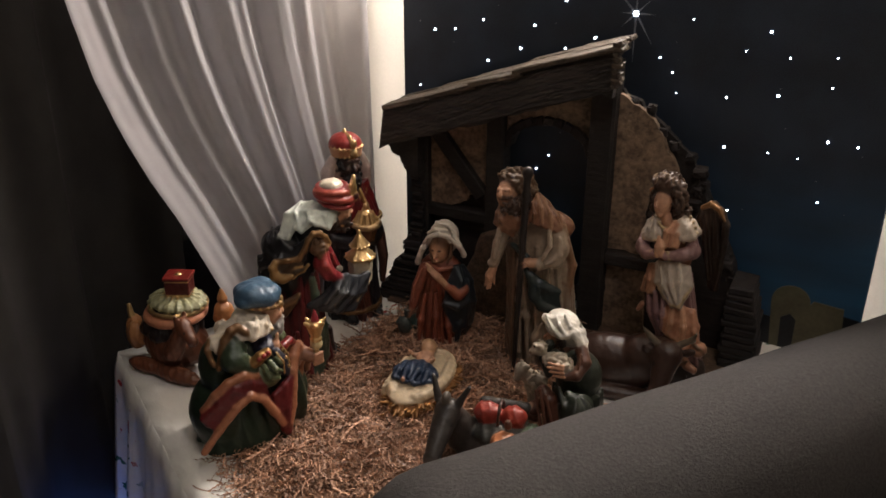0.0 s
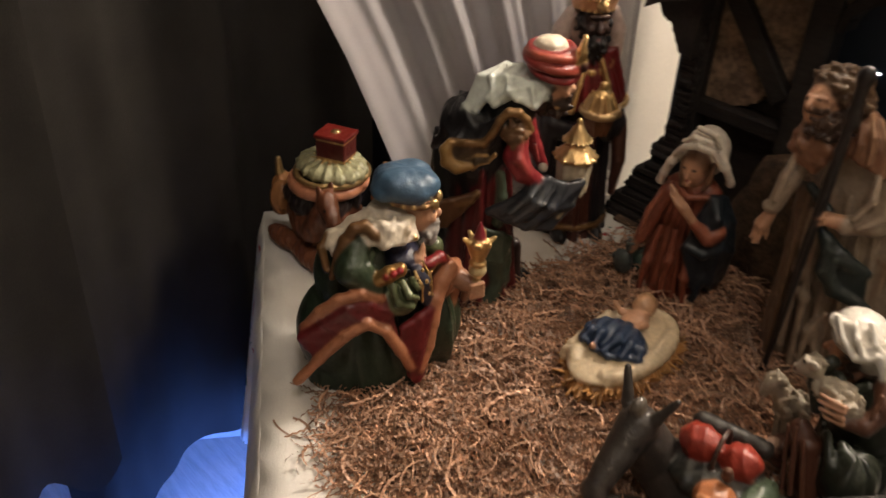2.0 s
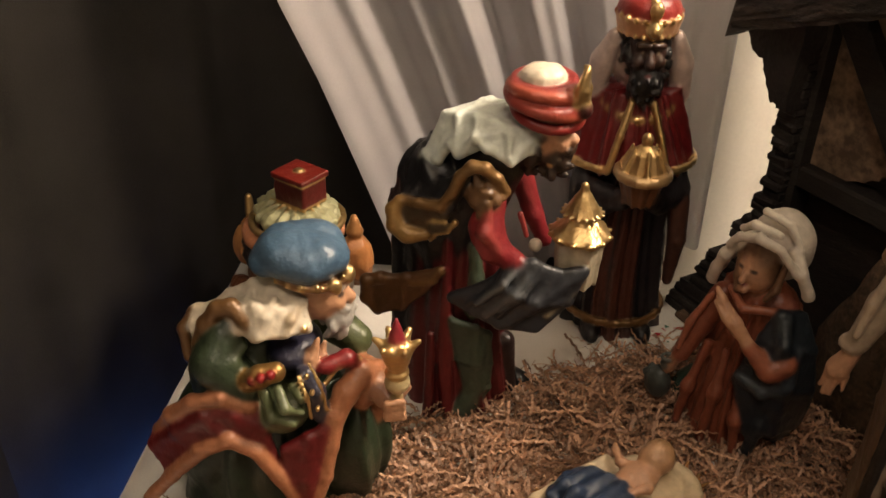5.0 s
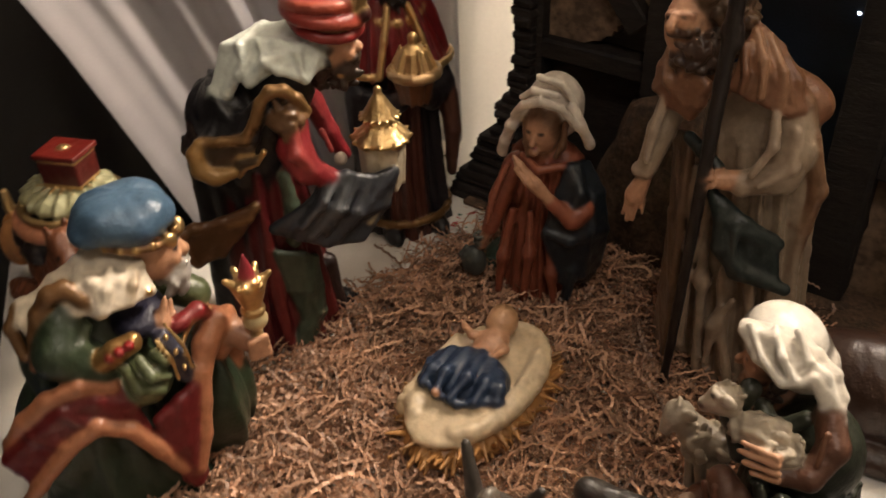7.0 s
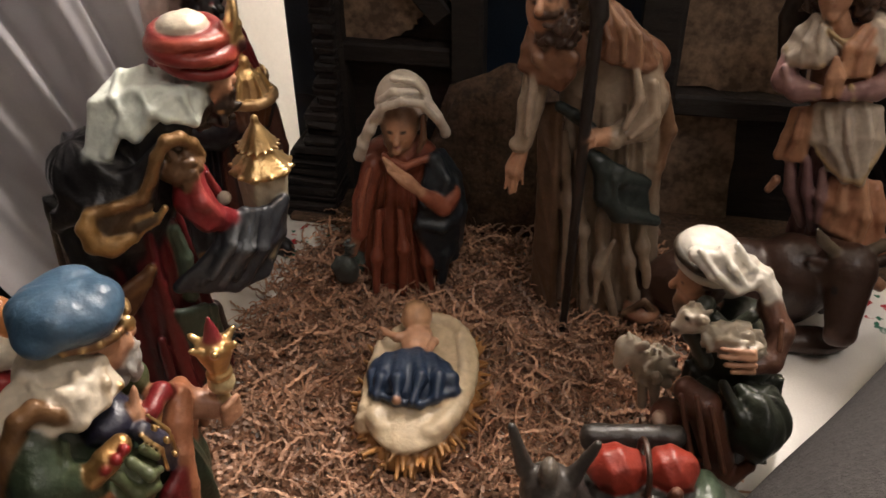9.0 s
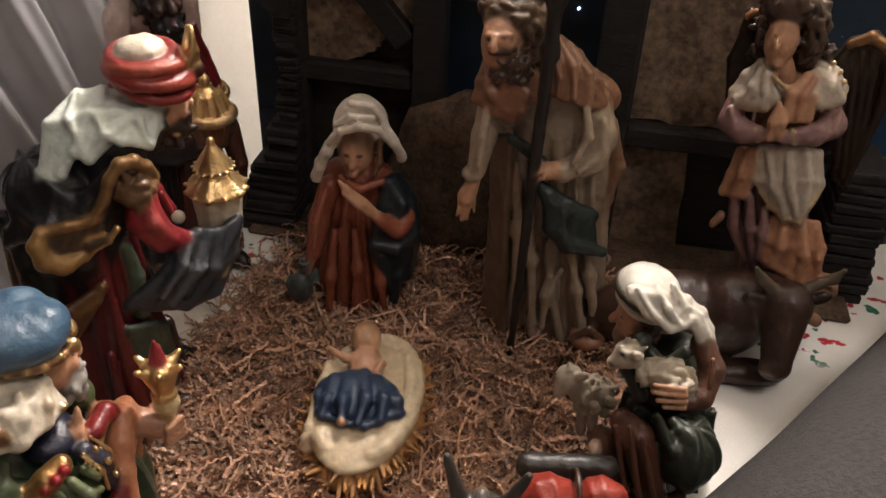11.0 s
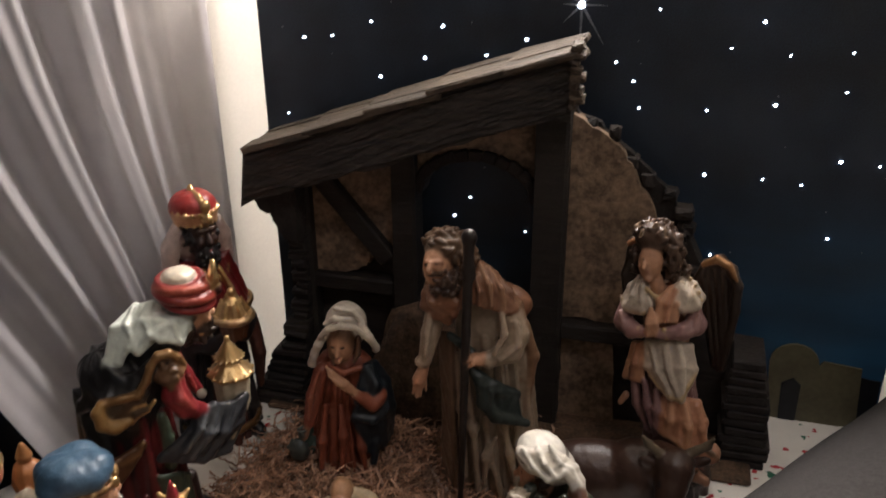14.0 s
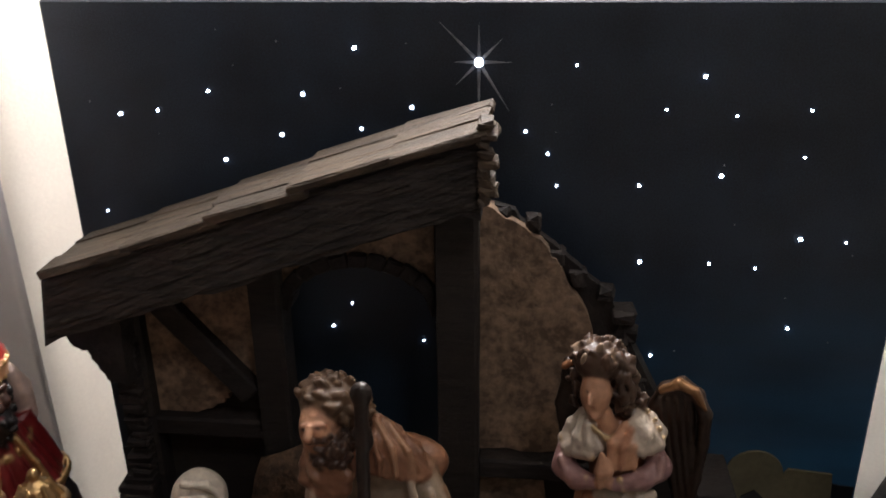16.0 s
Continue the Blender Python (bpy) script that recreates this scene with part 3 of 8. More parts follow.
def ring(c, big, small, col, rot=None, k=0.002):
    return dict(kind="ring", c=np.array(c, float), R=big, r=small, col=col, m=rot_m(rot) if rot else None, k=k, fold=None, lo=np.array(c) - big - small, hi=np.array(c) + big + small)


def block(c, h, col, rot=None, k=0.001, soft=0.001):
    return dict(kind="block", c=np.array(c, float), h=np.array(h, float), col=col, m=rot_m(rot) if rot else None, k=k, soft=soft, fold=None, lo=np.array(c) - np.linalg.norm(h), hi=np.array(c) + np.linalg.norm(h))


def sheet(rows, r, col, k=0.004):
    """Cast cloth: a strip of three-cornered pieces between rows of points, r thick on either side."""
    out = []
    for up, low in zip(rows, rows[1:]):
        n = max(len(up), len(low)) - 1
        for i in range(n):
            quad = [up[min(i, len(up) - 1)], up[min(i + 1, len(up) - 1)], low[min(i, len(low) - 1)], low[min(i + 1, len(low) - 1)]]
            for tri in ((0, 1, 2), (1, 3, 2)):
                p = np.array([quad[t] for t in tri], float)
                if np.linalg.norm(np.cross(p[1] - p[0], p[2] - p[0])) > 1e-7:
                    out.append(dict(kind="tri", p=p, r=r, col=col, k=k, fold=None, lo=p.min(axis=0) - r, hi=p.max(axis=0) + r))
    return out


def curls(c, r, col, count, size, seed, front=None):
    """Small knobs of hair over a rounded form."""
    rnd_ = random.Random(seed)
    out = []
    while len(out) < count:
        v = Vector([rnd_.gauss(0, 1) for _ in range(3)]).normalized()
        if front is not None and v.dot(Vector(front)) > 0.40:
            continue
        p = [c[i] + r[i] * v[i] for i in range(3)]
        tone = rnd_.uniform(0.75, 1.35)
        out.append(ell(p, (size * rnd_.uniform(1.1, 2.0), size * rnd_.uniform(0.6, 0.9), size * rnd_.uniform(0.6, 0.9)), tuple(a * tone for a in col[:3]), (rnd_.uniform(0, 180), rnd_.uniform(0, 180), 0), k=0.0028))
    return out


def beads(c, big, small, count, col):
    return [ell((c[0] + big * math.cos(6.283 * i / count), c[1] + big * math.sin(6.283 * i / count), c[2]), (small, small, small), col, k=0.001) for i in range(count)]


def loop(c, rx, ry, r, col, a0=0, a1=360, n=16, dip=0.0, k=0.002):
    """A cord round an ellipse, dipping in the middle of its sweep."""
    pts = []
    for i in range(n + 1):
        a = radians(a0 + (a1 - a0) * i / n)
        pts.append((c[0] + rx * math.cos(a), c[1] + ry * math.sin(a), c[2] - dip * math.sin(math.pi * i / n)))
    return chain(pts, [r] * (n + 1), col, k)


def creases(P):
    """Sharp drapery: ridges that mostly run down the cloth, bent by slow waves."""
    x, y, z = P[..., 0], P[..., 1], P[..., 2]
    bend = 1.6 * np.sin(55 * z + 30 * x) + 1.2 * np.sin(38 * y - 47 * z)
    a = np.abs(np.sin(250 * x + 130 * y + 45 * z + bend))
    b = np.abs(np.sin(-120 * x + 240 * y - 60 * z + 1.3 * bend + 1))
    return 0.65 * a + 0.5 * b - 0.65


def cloth_like(p):
    c = p["col"]
    if p["kind"] in ("ring", "block") or (len(c) == 4 and c[3] > 0.3) or tuple(c[:3]) in PLAIN:
        return 0.0
    r = min(p["r"]) if p["kind"] == "ell" else (min(p["ra"], p["rb"]) if p["kind"] == "cap" else 0.03)
    return 0.0020 * min(1.0, max(0.0, (r - 0.006) / 0.012))


def slim(p):
    if p["kind"] == "ell":
        return min(0.0034, 0.16 * min(p["r"]))
    if p["kind"] == "cap":
        return min(0.0030, 0.16 * min(p["ra"], p["rb"]))
    return 0.0028 if p["kind"] == "cone" and p["rb"][0] > 0.025 else 0.0


def dist(p, P):
    kind = p["kind"]
    if kind == "tri":
        a, b, c = p["p"]
        nrm = np.cross(b - a, a - c)
        inside_ = np.ones(P.shape[:-1], bool)
        near = None
        for u, v in ((a, b), (b, c), (c, a)):
            e, Q = v - u, P - u
            inside_ &= (Q @ np.cross(e, nrm)) >= 0
            t = np.clip((Q @ e) / (e @ e), 0, 1)
            d2 = np.sum((Q - t[..., None] * e) ** 2, axis=-1)
            near = d2 if near is None else np.minimum(near, d2)
        flat_d = np.abs((P - a) @ (nrm / np.linalg.norm(nrm)))
        return np.where(inside_, flat_d, np.sqrt(near)) - p["r"]
    if kind == "cap":
        ab = p["b"] - p["a"]
        t = np.clip(((P - p["a"]) @ ab) / (ab @ ab), 0, 1)
        d = np.linalg.norm(P - p["a"] - t[..., None] * ab, axis=-1) - (p["ra"] + (p["rb"] - p["ra"]) * t)
        Q = P - p["a"]
    elif kind == "cone":
        h = p["b"][2] - p["a"][2]
        t = np.clip((P[..., 2] - p["a"][2]) / h, 0, 1)
        Q = P - p["a"] - t[..., None] * (p["b"] - p["a"])
        rx, ry = p["ra"][0] + (p["rb"][0] - p["ra"][0]) * t, p["ra"][1] + (p["rb"][1] - p["ra"][1]) * t
        side = (np.sqrt((Q[..., 0] / rx) ** 2 + (Q[..., 1] / ry) ** 2) - 1) * np.minimum(rx, ry)
        d = np.maximum(side, np.maximum(p["a"][2] - P[..., 2], P[..., 2] - p["b"][2]))
    else:
        Q = P - p["c"]
        if p["m"] is not None:
            Q = Q @ p["m"]
        if kind == "ell":
            k0, k1 = np.linalg.norm(Q / p["r"], axis=-1), np.linalg.norm(Q / p["r"] ** 2, axis=-1)
            d = k0 * (k0 - 1) / np.maximum(k1, 1e-6)
        elif kind == "ring":
            d = np.sqrt((np.sqrt(Q[..., 0] ** 2 + Q[..., 1] ** 2) - p["R"]) ** 2 + Q[..., 2] ** 2) - p["r"]
        else:
            w = np.abs(Q) - (p["h"] - p["soft"])
            d = np.linalg.norm(np.maximum(w, 0), axis=-1) + np.minimum(w.max(axis=-1), 0) - p["soft"]
    f = p["fold"]
    if f:
        n, amp, ph = f[:3]
        twist = f[3] if len(f) > 3 else 6.0
        an = np.arctan2(Q[..., 1], Q[..., 0])
        w = n * an + ph + twist * np.sin(P[..., 2] * 24 + ph) + 1.1 * np.sin(2 * an + ph) + 30 * P[..., 2] * math.sin(ph)
        fade = np.clip(np.hypot(Q[..., 0], Q[..., 1]) / 0.012, 0, 1)
        if "crisp" in p:
            return d + amp * fade * (1.9 * np.abs(np.sin(0.5 * w)) - 1.2 + 0.35 * np.sin(2.3 * w + 1))
        d = d + amp * fade * (np.sin(w) + 0.35 * np.sin(2.3 * w + 1))
    if "crisp" in p:
        return d
    amp = cloth_like(p)
    if amp:
        d = d + amp * creases(P)
    return d + slim(p)


WAVES = [(np.random.RandomState(k).normal(size=3), k * 1.7) for k in range(10)]


def wear(P, length, amp):
    s = 0
    for w, ph in WAVES:
        s = s + np.sin(P @ (w / np.linalg.norm(w)) * 6.283 / (length * (0.6 + 0.09 * ph)) + ph)
    return amp * s / 3.2


def surface(F, lo, h):
    """Surface nets: one vertex in each cell that the surface crosses, one quad for each crossed edge."""
    S = F < 0
    nx, ny, nz = F.shape
    c = sum(S[i:nx - 1 + i, j:ny - 1 + j, k:nz - 1 + k].astype(np.int8) for i in (0, 1) for j in (0, 1) for k in (0, 1))
    cells = np.argwhere((c > 0) & (c < 8))
    index = -np.ones((nx - 1, ny - 1, nz - 1), int)
    index[tuple(cells.T)] = np.arange(len(cells))
    acc, cnt = np.zeros((len(cells), 3)), np.zeros(len(cells))
    corners = [(i, j, k) for i in (0, 1) for j in (0, 1) for k in (0, 1)]
    for a in corners:
        for ax in range(3):
            if a[ax] == 0:
                b = list(a)
                b[ax] = 1
                fa, fb = F[tuple((cells + a).T)], F[tuple((cells + b).T)]
                x = (fa < 0) != (fb < 0)
                t = np.where(x, fa / np.where(x, fa - fb, 1), 0)
                pnt = np.tile(np.array(a, float), (len(cells), 1))
                pnt[:, ax] += t
                acc += pnt * x[:, None]
                cnt += x
    verts = lo + h * (cells + acc / cnt[:, None])
    quads = []
    for ax in range(3):
        o1, o2 = [(0, 1, 0), (0, 0, 1)] if ax == 0 else ([(0, 0, 1), (1, 0, 0)] if ax == 1 else [(1, 0, 0), (0, 1, 0)])
        sl0 = [slice(1, -1)] * 3
        sl1 = [slice(1, -1)] * 3
        sl0[ax], sl1[ax] = slice(0, -1), slice(1, None)
        A, B = S[tuple(sl0)], S[tuple(sl1)]
        e = np.argwhere(A != B)
        base = np.array([1, 1, 1])
        base[ax] = 0
        flip = A[tuple(e.T)]
        e = e + base
        q = np.stack([index[tuple((e - np.array(o1) - np.array(o2)).T)], index[tuple((e - np.array(o2)).T)], index[tuple(e.T)], index[tuple((e - np.array(o1)).T)]], 1)
        q[~flip] = q[~flip][:, ::-1]
        quads.append(q)
    return verts, np.concatenate(quads)


GOLD = (0.62, 0.42, 0.19, 0.85)


def unpacked(forms):
    out = []
    for f in forms:
        out.extend([f] if isinstance(f, dict) else unpacked(f))
    return out


def rgba(col):
    return np.array(col if len(col) == 4 else (*col, 0.0), float)


def figure(name, label, category, forms, at, turn, h=0.0022, wear_amp=0.00025, paint=(), group="nativity figures", size=1.0, squash=(1, 1, 1), crisp=False):
    """forms: the cast body. paint: forms that only lay colour on what lies inside them."""
    h = h * 0.76
    flat_forms, inks = unpacked(forms), unpacked(paint)
    if crisp:
        for f in flat_forms + inks:
            f["crisp"] = True
    lo = np.min([f["lo"] for f in flat_forms], axis=0) - 3 * h
    hi = np.max([f["hi"] for f in flat_forms], axis=0) + 3 * h
    lo[2] = max(lo[2], -2.5 * h)
    n = np.ceil((hi - lo) / h).astype(int) + 1
    ax = [lo[i] + h * np.arange(n[i]) for i in range(3)]
    F = np.full(n, 0.02)
    for f in flat_forms:
        pad = 0.012
        i0 = np.maximum(0, np.floor((f["lo"] - pad - lo) / h).astype(int))
        i1 = np.minimum(n, np.ceil((f["hi"] + pad - lo) / h).astype(int) + 1)
        if np.any(i1 <= i0):
            continue
        sl = tuple(slice(a, b) for a, b in zip(i0, i1))
        P = np.stack(np.meshgrid(*[ax[i][sl[i]] for i in range(3)], indexing="ij"), -1)
        d, old, k = dist(f, P), F[sl], f["k"] * 0.7
        m = np.maximum(k - np.abs(d - old), 0) / k
        F[sl] = np.minimum(d, old) - m * m * k * 0.25
    near = np.abs(F) < 0.004
    P = lo + h * np.argwhere(near)
    F[near] += wear(P, 0.016, wear_amp) + wear(P[..., ::-1], 0.006, wear_amp * 0.3)
    F = np.maximum(F, -ax[2])
    F[0], F[-1], F[:, 0], F[:, -1], F[:, :, 0], F[:, :, -1] = (0.02,) * 6
    verts, quads = surface(F, lo, h)
    best = np.full(len(verts), 9.0)
    D = np.full((len(verts), len(flat_forms)), 0.05)
    for i, f in enumerate(flat_forms):
        m = np.all((verts > f["lo"] - 0.006) & (verts < f["hi"] + 0.006), axis=1)
        D[m, i] = dist(f, verts[m])
    best = D.min(axis=1)
    W = np.exp(-(D - best[:, None]) / 0.0006)
    W /= W.sum(axis=1, keepdims=True)
    colour = W @ np.stack([rgba(f["col"]) for f in flat_forms])
    for f in inks:
        t = np.clip(0.5 - dist(f, verts) / 0.0014, 0, 1)[:, None]
        colour = colour * (1 - t) + rgba(f["col"]) * t
    me = bpy.data.meshes.new(name)
    me.from_pydata((verts * size * np.array(squash)).tolist(), [], quads.tolist())
    at_ = me.color_attributes.new("paint", "FLOAT_COLOR", "POINT")
    at_.data.foreach_set("color", colour.astype(np.float32).ravel())
    me.materials.append(M_RESIN)
    me.shade_smooth()
    ob = new(name, me)
    ob.matrix_world = pose(*at, 0, 0, turn)
    return tagged(ob, label, category, group)


SKIN, SKIN_D = (0.50, 0.27, 0.16), (0.34, 0.17, 0.10)
GREEN, LIGHTGREEN, RED, ORANGE = (0.020, 0.034, 0.018), (0.085, 0.10, 0.045), (0.16, 0.010, 0.012), (0.37, 0.15, 0.075)
CREAM, MINT, NAVY, BLACK, BROWN = (0.66, 0.58, 0.46), (0.62, 0.66, 0.60), (0.018, 0.024, 0.042), (0.012, 0.011, 0.012), (0.16, 0.075, 0.035)
OXB, DONB = (0.045, 0.022, 0.014), (0.050, 0.042, 0.036)
RUST, BEIGE, BLUE = (0.24, 0.068, 0.036), (0.32, 0.245, 0.175), (0.055, 0.105, 0.17)


PLAIN = {SKIN, SKIN_D, (0.52, 0.30, 0.17), (0.045, 0.020, 0.013), (0.05, 0.022, 0.014), OXB, DONB}


def goblet(x, y, z, s, pale):
    return [cap((x, y, z), (x, y, z + 0.018 * s), 0.006 * s, 0.004 * s, pale, 0.002), ell((x, y, z + 0.026 * s), (0.010 * s, 0.010 * s, 0.010 * s), pale, k=0.003), ring((x, y, z + 0.036 * s), 0.007 * s, 0.003 * s, GOLD),
            cap((x, y, z + 0.038 * s), (x, y, z + 0.056 * s), 0.007 * s, 0.013 * s, GOLD, 0.002)] + [cap((x + 0.009 * s * math.cos(a), y + 0.009 * s * math.sin(a), z + 0.060 * s), (x + 0.017 * s * math.cos(a), y + 0.017 * s * math.sin(a), z + 0.067 * s), 0.0042 * s, 0.0028 * s, GOLD, 0.004) for a in (0, 1.05, 2.1, 3.14, 4.2, 5.2)]


# king kneeling in green with a blue cap, faces +x
DKGREEN, LINING, CAPE = (0.026, 0.040, 0.021), (0.15, 0.075, 0.028, 0.2), (0.115, 0.010, 0.011)
figure("kneeling_king_figurine", "kneeling king figurine in green robe and blue cap", "figurine", [
    cone((-0.004, -0.004, 0), (-0.006, 0.0, 0.090), (0.068, 0.062), (0.040, 0.040), GREEN, fold=(8, 0.003, 1.0, 1)), ell((-0.030, 0, 0.045), (0.048, 0.050, 0.056), GREEN), ell((0.052, 0.000, 0.045), (0.034, 0.040, 0.056), GREEN, fold=(6, 0.003, 0, 1)),
    ell((-0.006, 0, 0.112), (0.036, 0.038, 0.048), DKGREEN), ell((-0.032, 0.0, 0.11), (0.026, 0.034, 0.044), DKGREEN),
    sheet([[(-0.0012, -0.0538, 0.1172), (-0.0186, -0.0559, 0.1239), (-0.0388, -0.0546, 0.1186), (-0.0565, -0.0506, 0.1028), (-0.0706, -0.0438, 0.0820)], [(0.0070, -0.0580, 0.1011), (-0.0108, -0.0602, 0.1142), (-0.0302, -0.0608, 0.1115), (-0.0516, -0.0577, 0.0940), (-0.0729, -0.0505, 0.0741)], [(0.0172, -0.0596, 0.0564), (0.0026, -0.0611, 0.0840), (-0.0144, -0.0652, 0.0961), (-0.0347, -0.0660, 0.0851), (-0.0588, -0.0615, 0.0575)]], 0.0040, CAPE), chain([(-0.0000, -0.0556, 0.1178), (-0.0178, -0.0588, 0.1260), (-0.0378, -0.0574, 0.1206), (-0.0554, -0.0535, 0.1054), (-0.0707, -0.0458, 0.0828)], [0.0045, 0.0053, 0.0053, 0.0053, 0.0037], ORANGE, 0.003), chain([(0.0279, -0.0612, 0.0391), (0.0179, -0.0625, 0.0594), (0.0033, -0.0640, 0.0863), (-0.0138, -0.0671, 0.0975), (-0.0340, -0.0679, 0.0865), (-0.0578, -0.0643, 0.0593), (-0.0798, -0.0604, 0.0305)], [0.0057, 0.0057, 0.0057, 0.0057, 0.0057, 0.0053, 0.0049], ORANGE, 0.003), chain([(-0.0701, -0.0477, 0.0771), (-0.0677, -0.0513, 0.0654), (-0.0566, -0.0568, 0.0596)], [0.0045, 0.0049, 0.0037], CAPE),
    sheet([[(0.0212, -0.0566, 0.0809), (0.0368, -0.0528, 0.0889), (0.0490, -0.0479, 0.0956)], [(0.0253, -0.0597, 0.0571), (0.0357, -0.0593, 0.0573), (0.0429, -0.0534, 0.0574)], [(0.0294, -0.0608, 0.0273), (0.0345, -0.0606, 0.0216), (0.0391, -0.0575, 0.0243)]], 0.0045, CAPE), chain([(0.0787, -0.0078, 0.1171), (0.0693, -0.0203, 0.1205), (0.0602, -0.0328, 0.1140), (0.0536, -0.0426, 0.1016), (0.0511, -0.0494, 0.0813), (0.0471, -0.0545, 0.0560), (0.0380, -0.0598, 0.0326)], [0.0061, 0.0090, 0.0090, 0.0074, 0.0057, 0.0053, 0.0053], ORANGE, 0.004), ell((0.0676, -0.0043, 0.1010), (0.0139, 0.022, 0.0180), ORANGE), chain([(0.0785, -0.0058, 0.1134), (0.0809, -0.0052, 0.0918), (0.0768, -0.0062, 0.0704)], [0.0065, 0.0065, 0.0053], ORANGE), chain([(0.0465, -0.0320, 0.1352), (0.0599, -0.0226, 0.1359), (0.0690, -0.0163, 0.1264)], [0.0057, 0.0065, 0.0041], (0.17, 0.012, 0.014), 0.003), chain([(0.0455, -0.0364, 0.1212), (0.0548, -0.0300, 0.1341), (0.0685, -0.0185, 0.1332)], [0.0016, 0.0020, 0.0016], GOLD, 0.001),
    chain([(-0.0194, -0.0314, 0.1576), (-0.0239, -0.0428, 0.1421), (-0.0056, -0.0446, 0.1250)], [0.0147, 0.0164, 0.0139], DKGREEN), chain([(-0.0048, -0.0382, 0.1540), (-0.0108, -0.0479, 0.1469), (0.0019, -0.0510, 0.1309)], [0.0029, 0.0033, 0.0020], (0.05, 0.07, 0.035), 0.006), ell((0.0184, -0.0408, 0.1071), (0.0188, 0.022, 0.0172), LIGHTGREEN), chain([(0.0103, -0.0551, 0.1300), (0.0163, -0.0619, 0.1140), (0.0288, -0.0589, 0.1070)], [0.0037, 0.0041, 0.0029], LIGHTGREEN, 0.004), chain([(0.0199, -0.0549, 0.1328), (0.0253, -0.0628, 0.1228), (0.0344, -0.0555, 0.1144)], [0.0033, 0.0037, 0.0025], (0.12, 0.14, 0.07), 0.004), chain([(0.0291, -0.0526, 0.1339), (0.0348, -0.0554, 0.1243)], [0.0029, 0.0025], LIGHTGREEN, 0.004),
    chain([(-0.0010, -0.0517, 0.1362), (0.0082, -0.0536, 0.1421), (0.0184, -0.0511, 0.1446)], [0.0070, 0.0078, 0.0070], (0.35, 0.20, 0.07, 0.7), 0.002), [ell(p, (0.0033, 0.0035, 0.0033), (0.26, 0.015, 0.015), k=0.001) for p in ((0.0049, -0.0595, 0.1430), (0.0114, -0.0610, 0.1466), (0.0172, -0.0596, 0.1486))],
    chain([(0.0353, -0.0409, 0.1343), (0.0414, -0.0435, 0.1220), (0.0446, -0.0427, 0.1037)], [0.0061, 0.0074, 0.0070], (0.03, 0.03, 0.05), 0.002), chain([(0.0320, -0.0478, 0.1389), (0.0386, -0.0545, 0.1272), (0.0398, -0.0521, 0.1066)], [0.0014, 0.0014, 0.0014], GOLD, 0.001), chain([(0.0397, -0.0460, 0.1484), (0.0474, -0.0503, 0.1331), (0.0502, -0.0476, 0.1109)], [0.0014, 0.0014, 0.0014], GOLD, 0.001), [ell(p, (0.0020, 0.003, 0.0025), GOLD, k=0.001) for p in ((0.0389, -0.0523, 0.1430), (0.0427, -0.0555, 0.1323), (0.0452, -0.0549, 0.1181))],
    chain([(0.0354, -0.0326, 0.1286), (0.0382, -0.0320, 0.1420), (0.0429, -0.0288, 0.1563)], [0.0053, 0.0045, 0.0016], SKIN), chain([(0.0389, -0.0256, 0.1230), (0.0429, -0.0226, 0.1369), (0.0452, -0.0200, 0.1468)], [0.0037, 0.0033, 0.0016], SKIN),
    ell((0.0233, -0.0150, 0.1403), (0.0188, 0.026, 0.0123), (0.014, 0.014, 0.032)), ell((0.0353, -0.0326, 0.1654), (0.0016, 0.0016, 0.0016), GOLD), cap((0.02, 0.035, 0.14), (0.06, 0.02, 0.12), 0.017, 0.012, LIGHTGREEN), cap((0.072, -0.012, 0.112), (0.090, -0.026, 0.104), 0.011, 0.009, SKIN_D), chain([(0.0906, -0.0029, 0.0711), (0.0935, -0.0063, 0.0935), (0.0987, -0.0030, 0.0964)], [0.0041, 0.0049, 0.0037], SKIN_D), [cap((0.089, -0.038 - 0.0005 * i, 0.098 + 0.0045 * i), (0.100, -0.038, 0.0995 + 0.0045 * i), 0.0028, 0.0026, SKIN, 0.001) for i in range(4)],
    goblet(0.0955, -0.031, 0.102, 0.86, (0.55, 0.44, 0.24, 0.35)), cone((0.0955, -0.031, 0.148), (0.0955, -0.031, 0.178), (0.009, 0.009), (0.001, 0.001), (0.24, 0.02, 0.03), k=0.001),
    ell((0.040, 0, 0.175), (0.0185, 0.0165, 0.021), SKIN), cap((0.056, 0, 0.180), (0.0605, 0, 0.1715), 0.0026, 0.0046, SKIN, 0.003), ell((0.054, -0.008, 0.171), (0.0045, 0.0045, 0.0045), SKIN), cap((0.055, -0.010, 0.1835), (0.0575, -0.002, 0.184), 0.0025, 0.0025, (0.30, 0.26, 0.22), 0.002), ell((0.052, 0, 0.157), (0.011, 0.013, 0.012), (0.40, 0.38, 0.35), k=0.003), curls((0.051, 0, 0.155), (0.011, 0.0135, 0.014), (0.36, 0.34, 0.31), 22, 0.004, 3), cap((0.058, -0.007, 0.1645), (0.060, 0.004, 0.165), 0.003, 0.003, (0.42, 0.40, 0.36), 0.001),
    ell((0.030, 0, 0.206), (0.0315, 0.030, 0.0165), BLUE, (0, 6, 0), fold=(5, 0.0006, 0.2, 1.0)), ell((0.020, -0.010, 0.2115), (0.017, 0.016, 0.0115), BLUE), ell((0.044, -0.010, 0.2085), (0.014, 0.013, 0.0115), BLUE), ell((0.036, 0.012, 0.211), (0.018, 0.014, 0.011), BLUE), ell((0.008, -0.008, 0.2035), (0.012, 0.016, 0.010), BLUE),
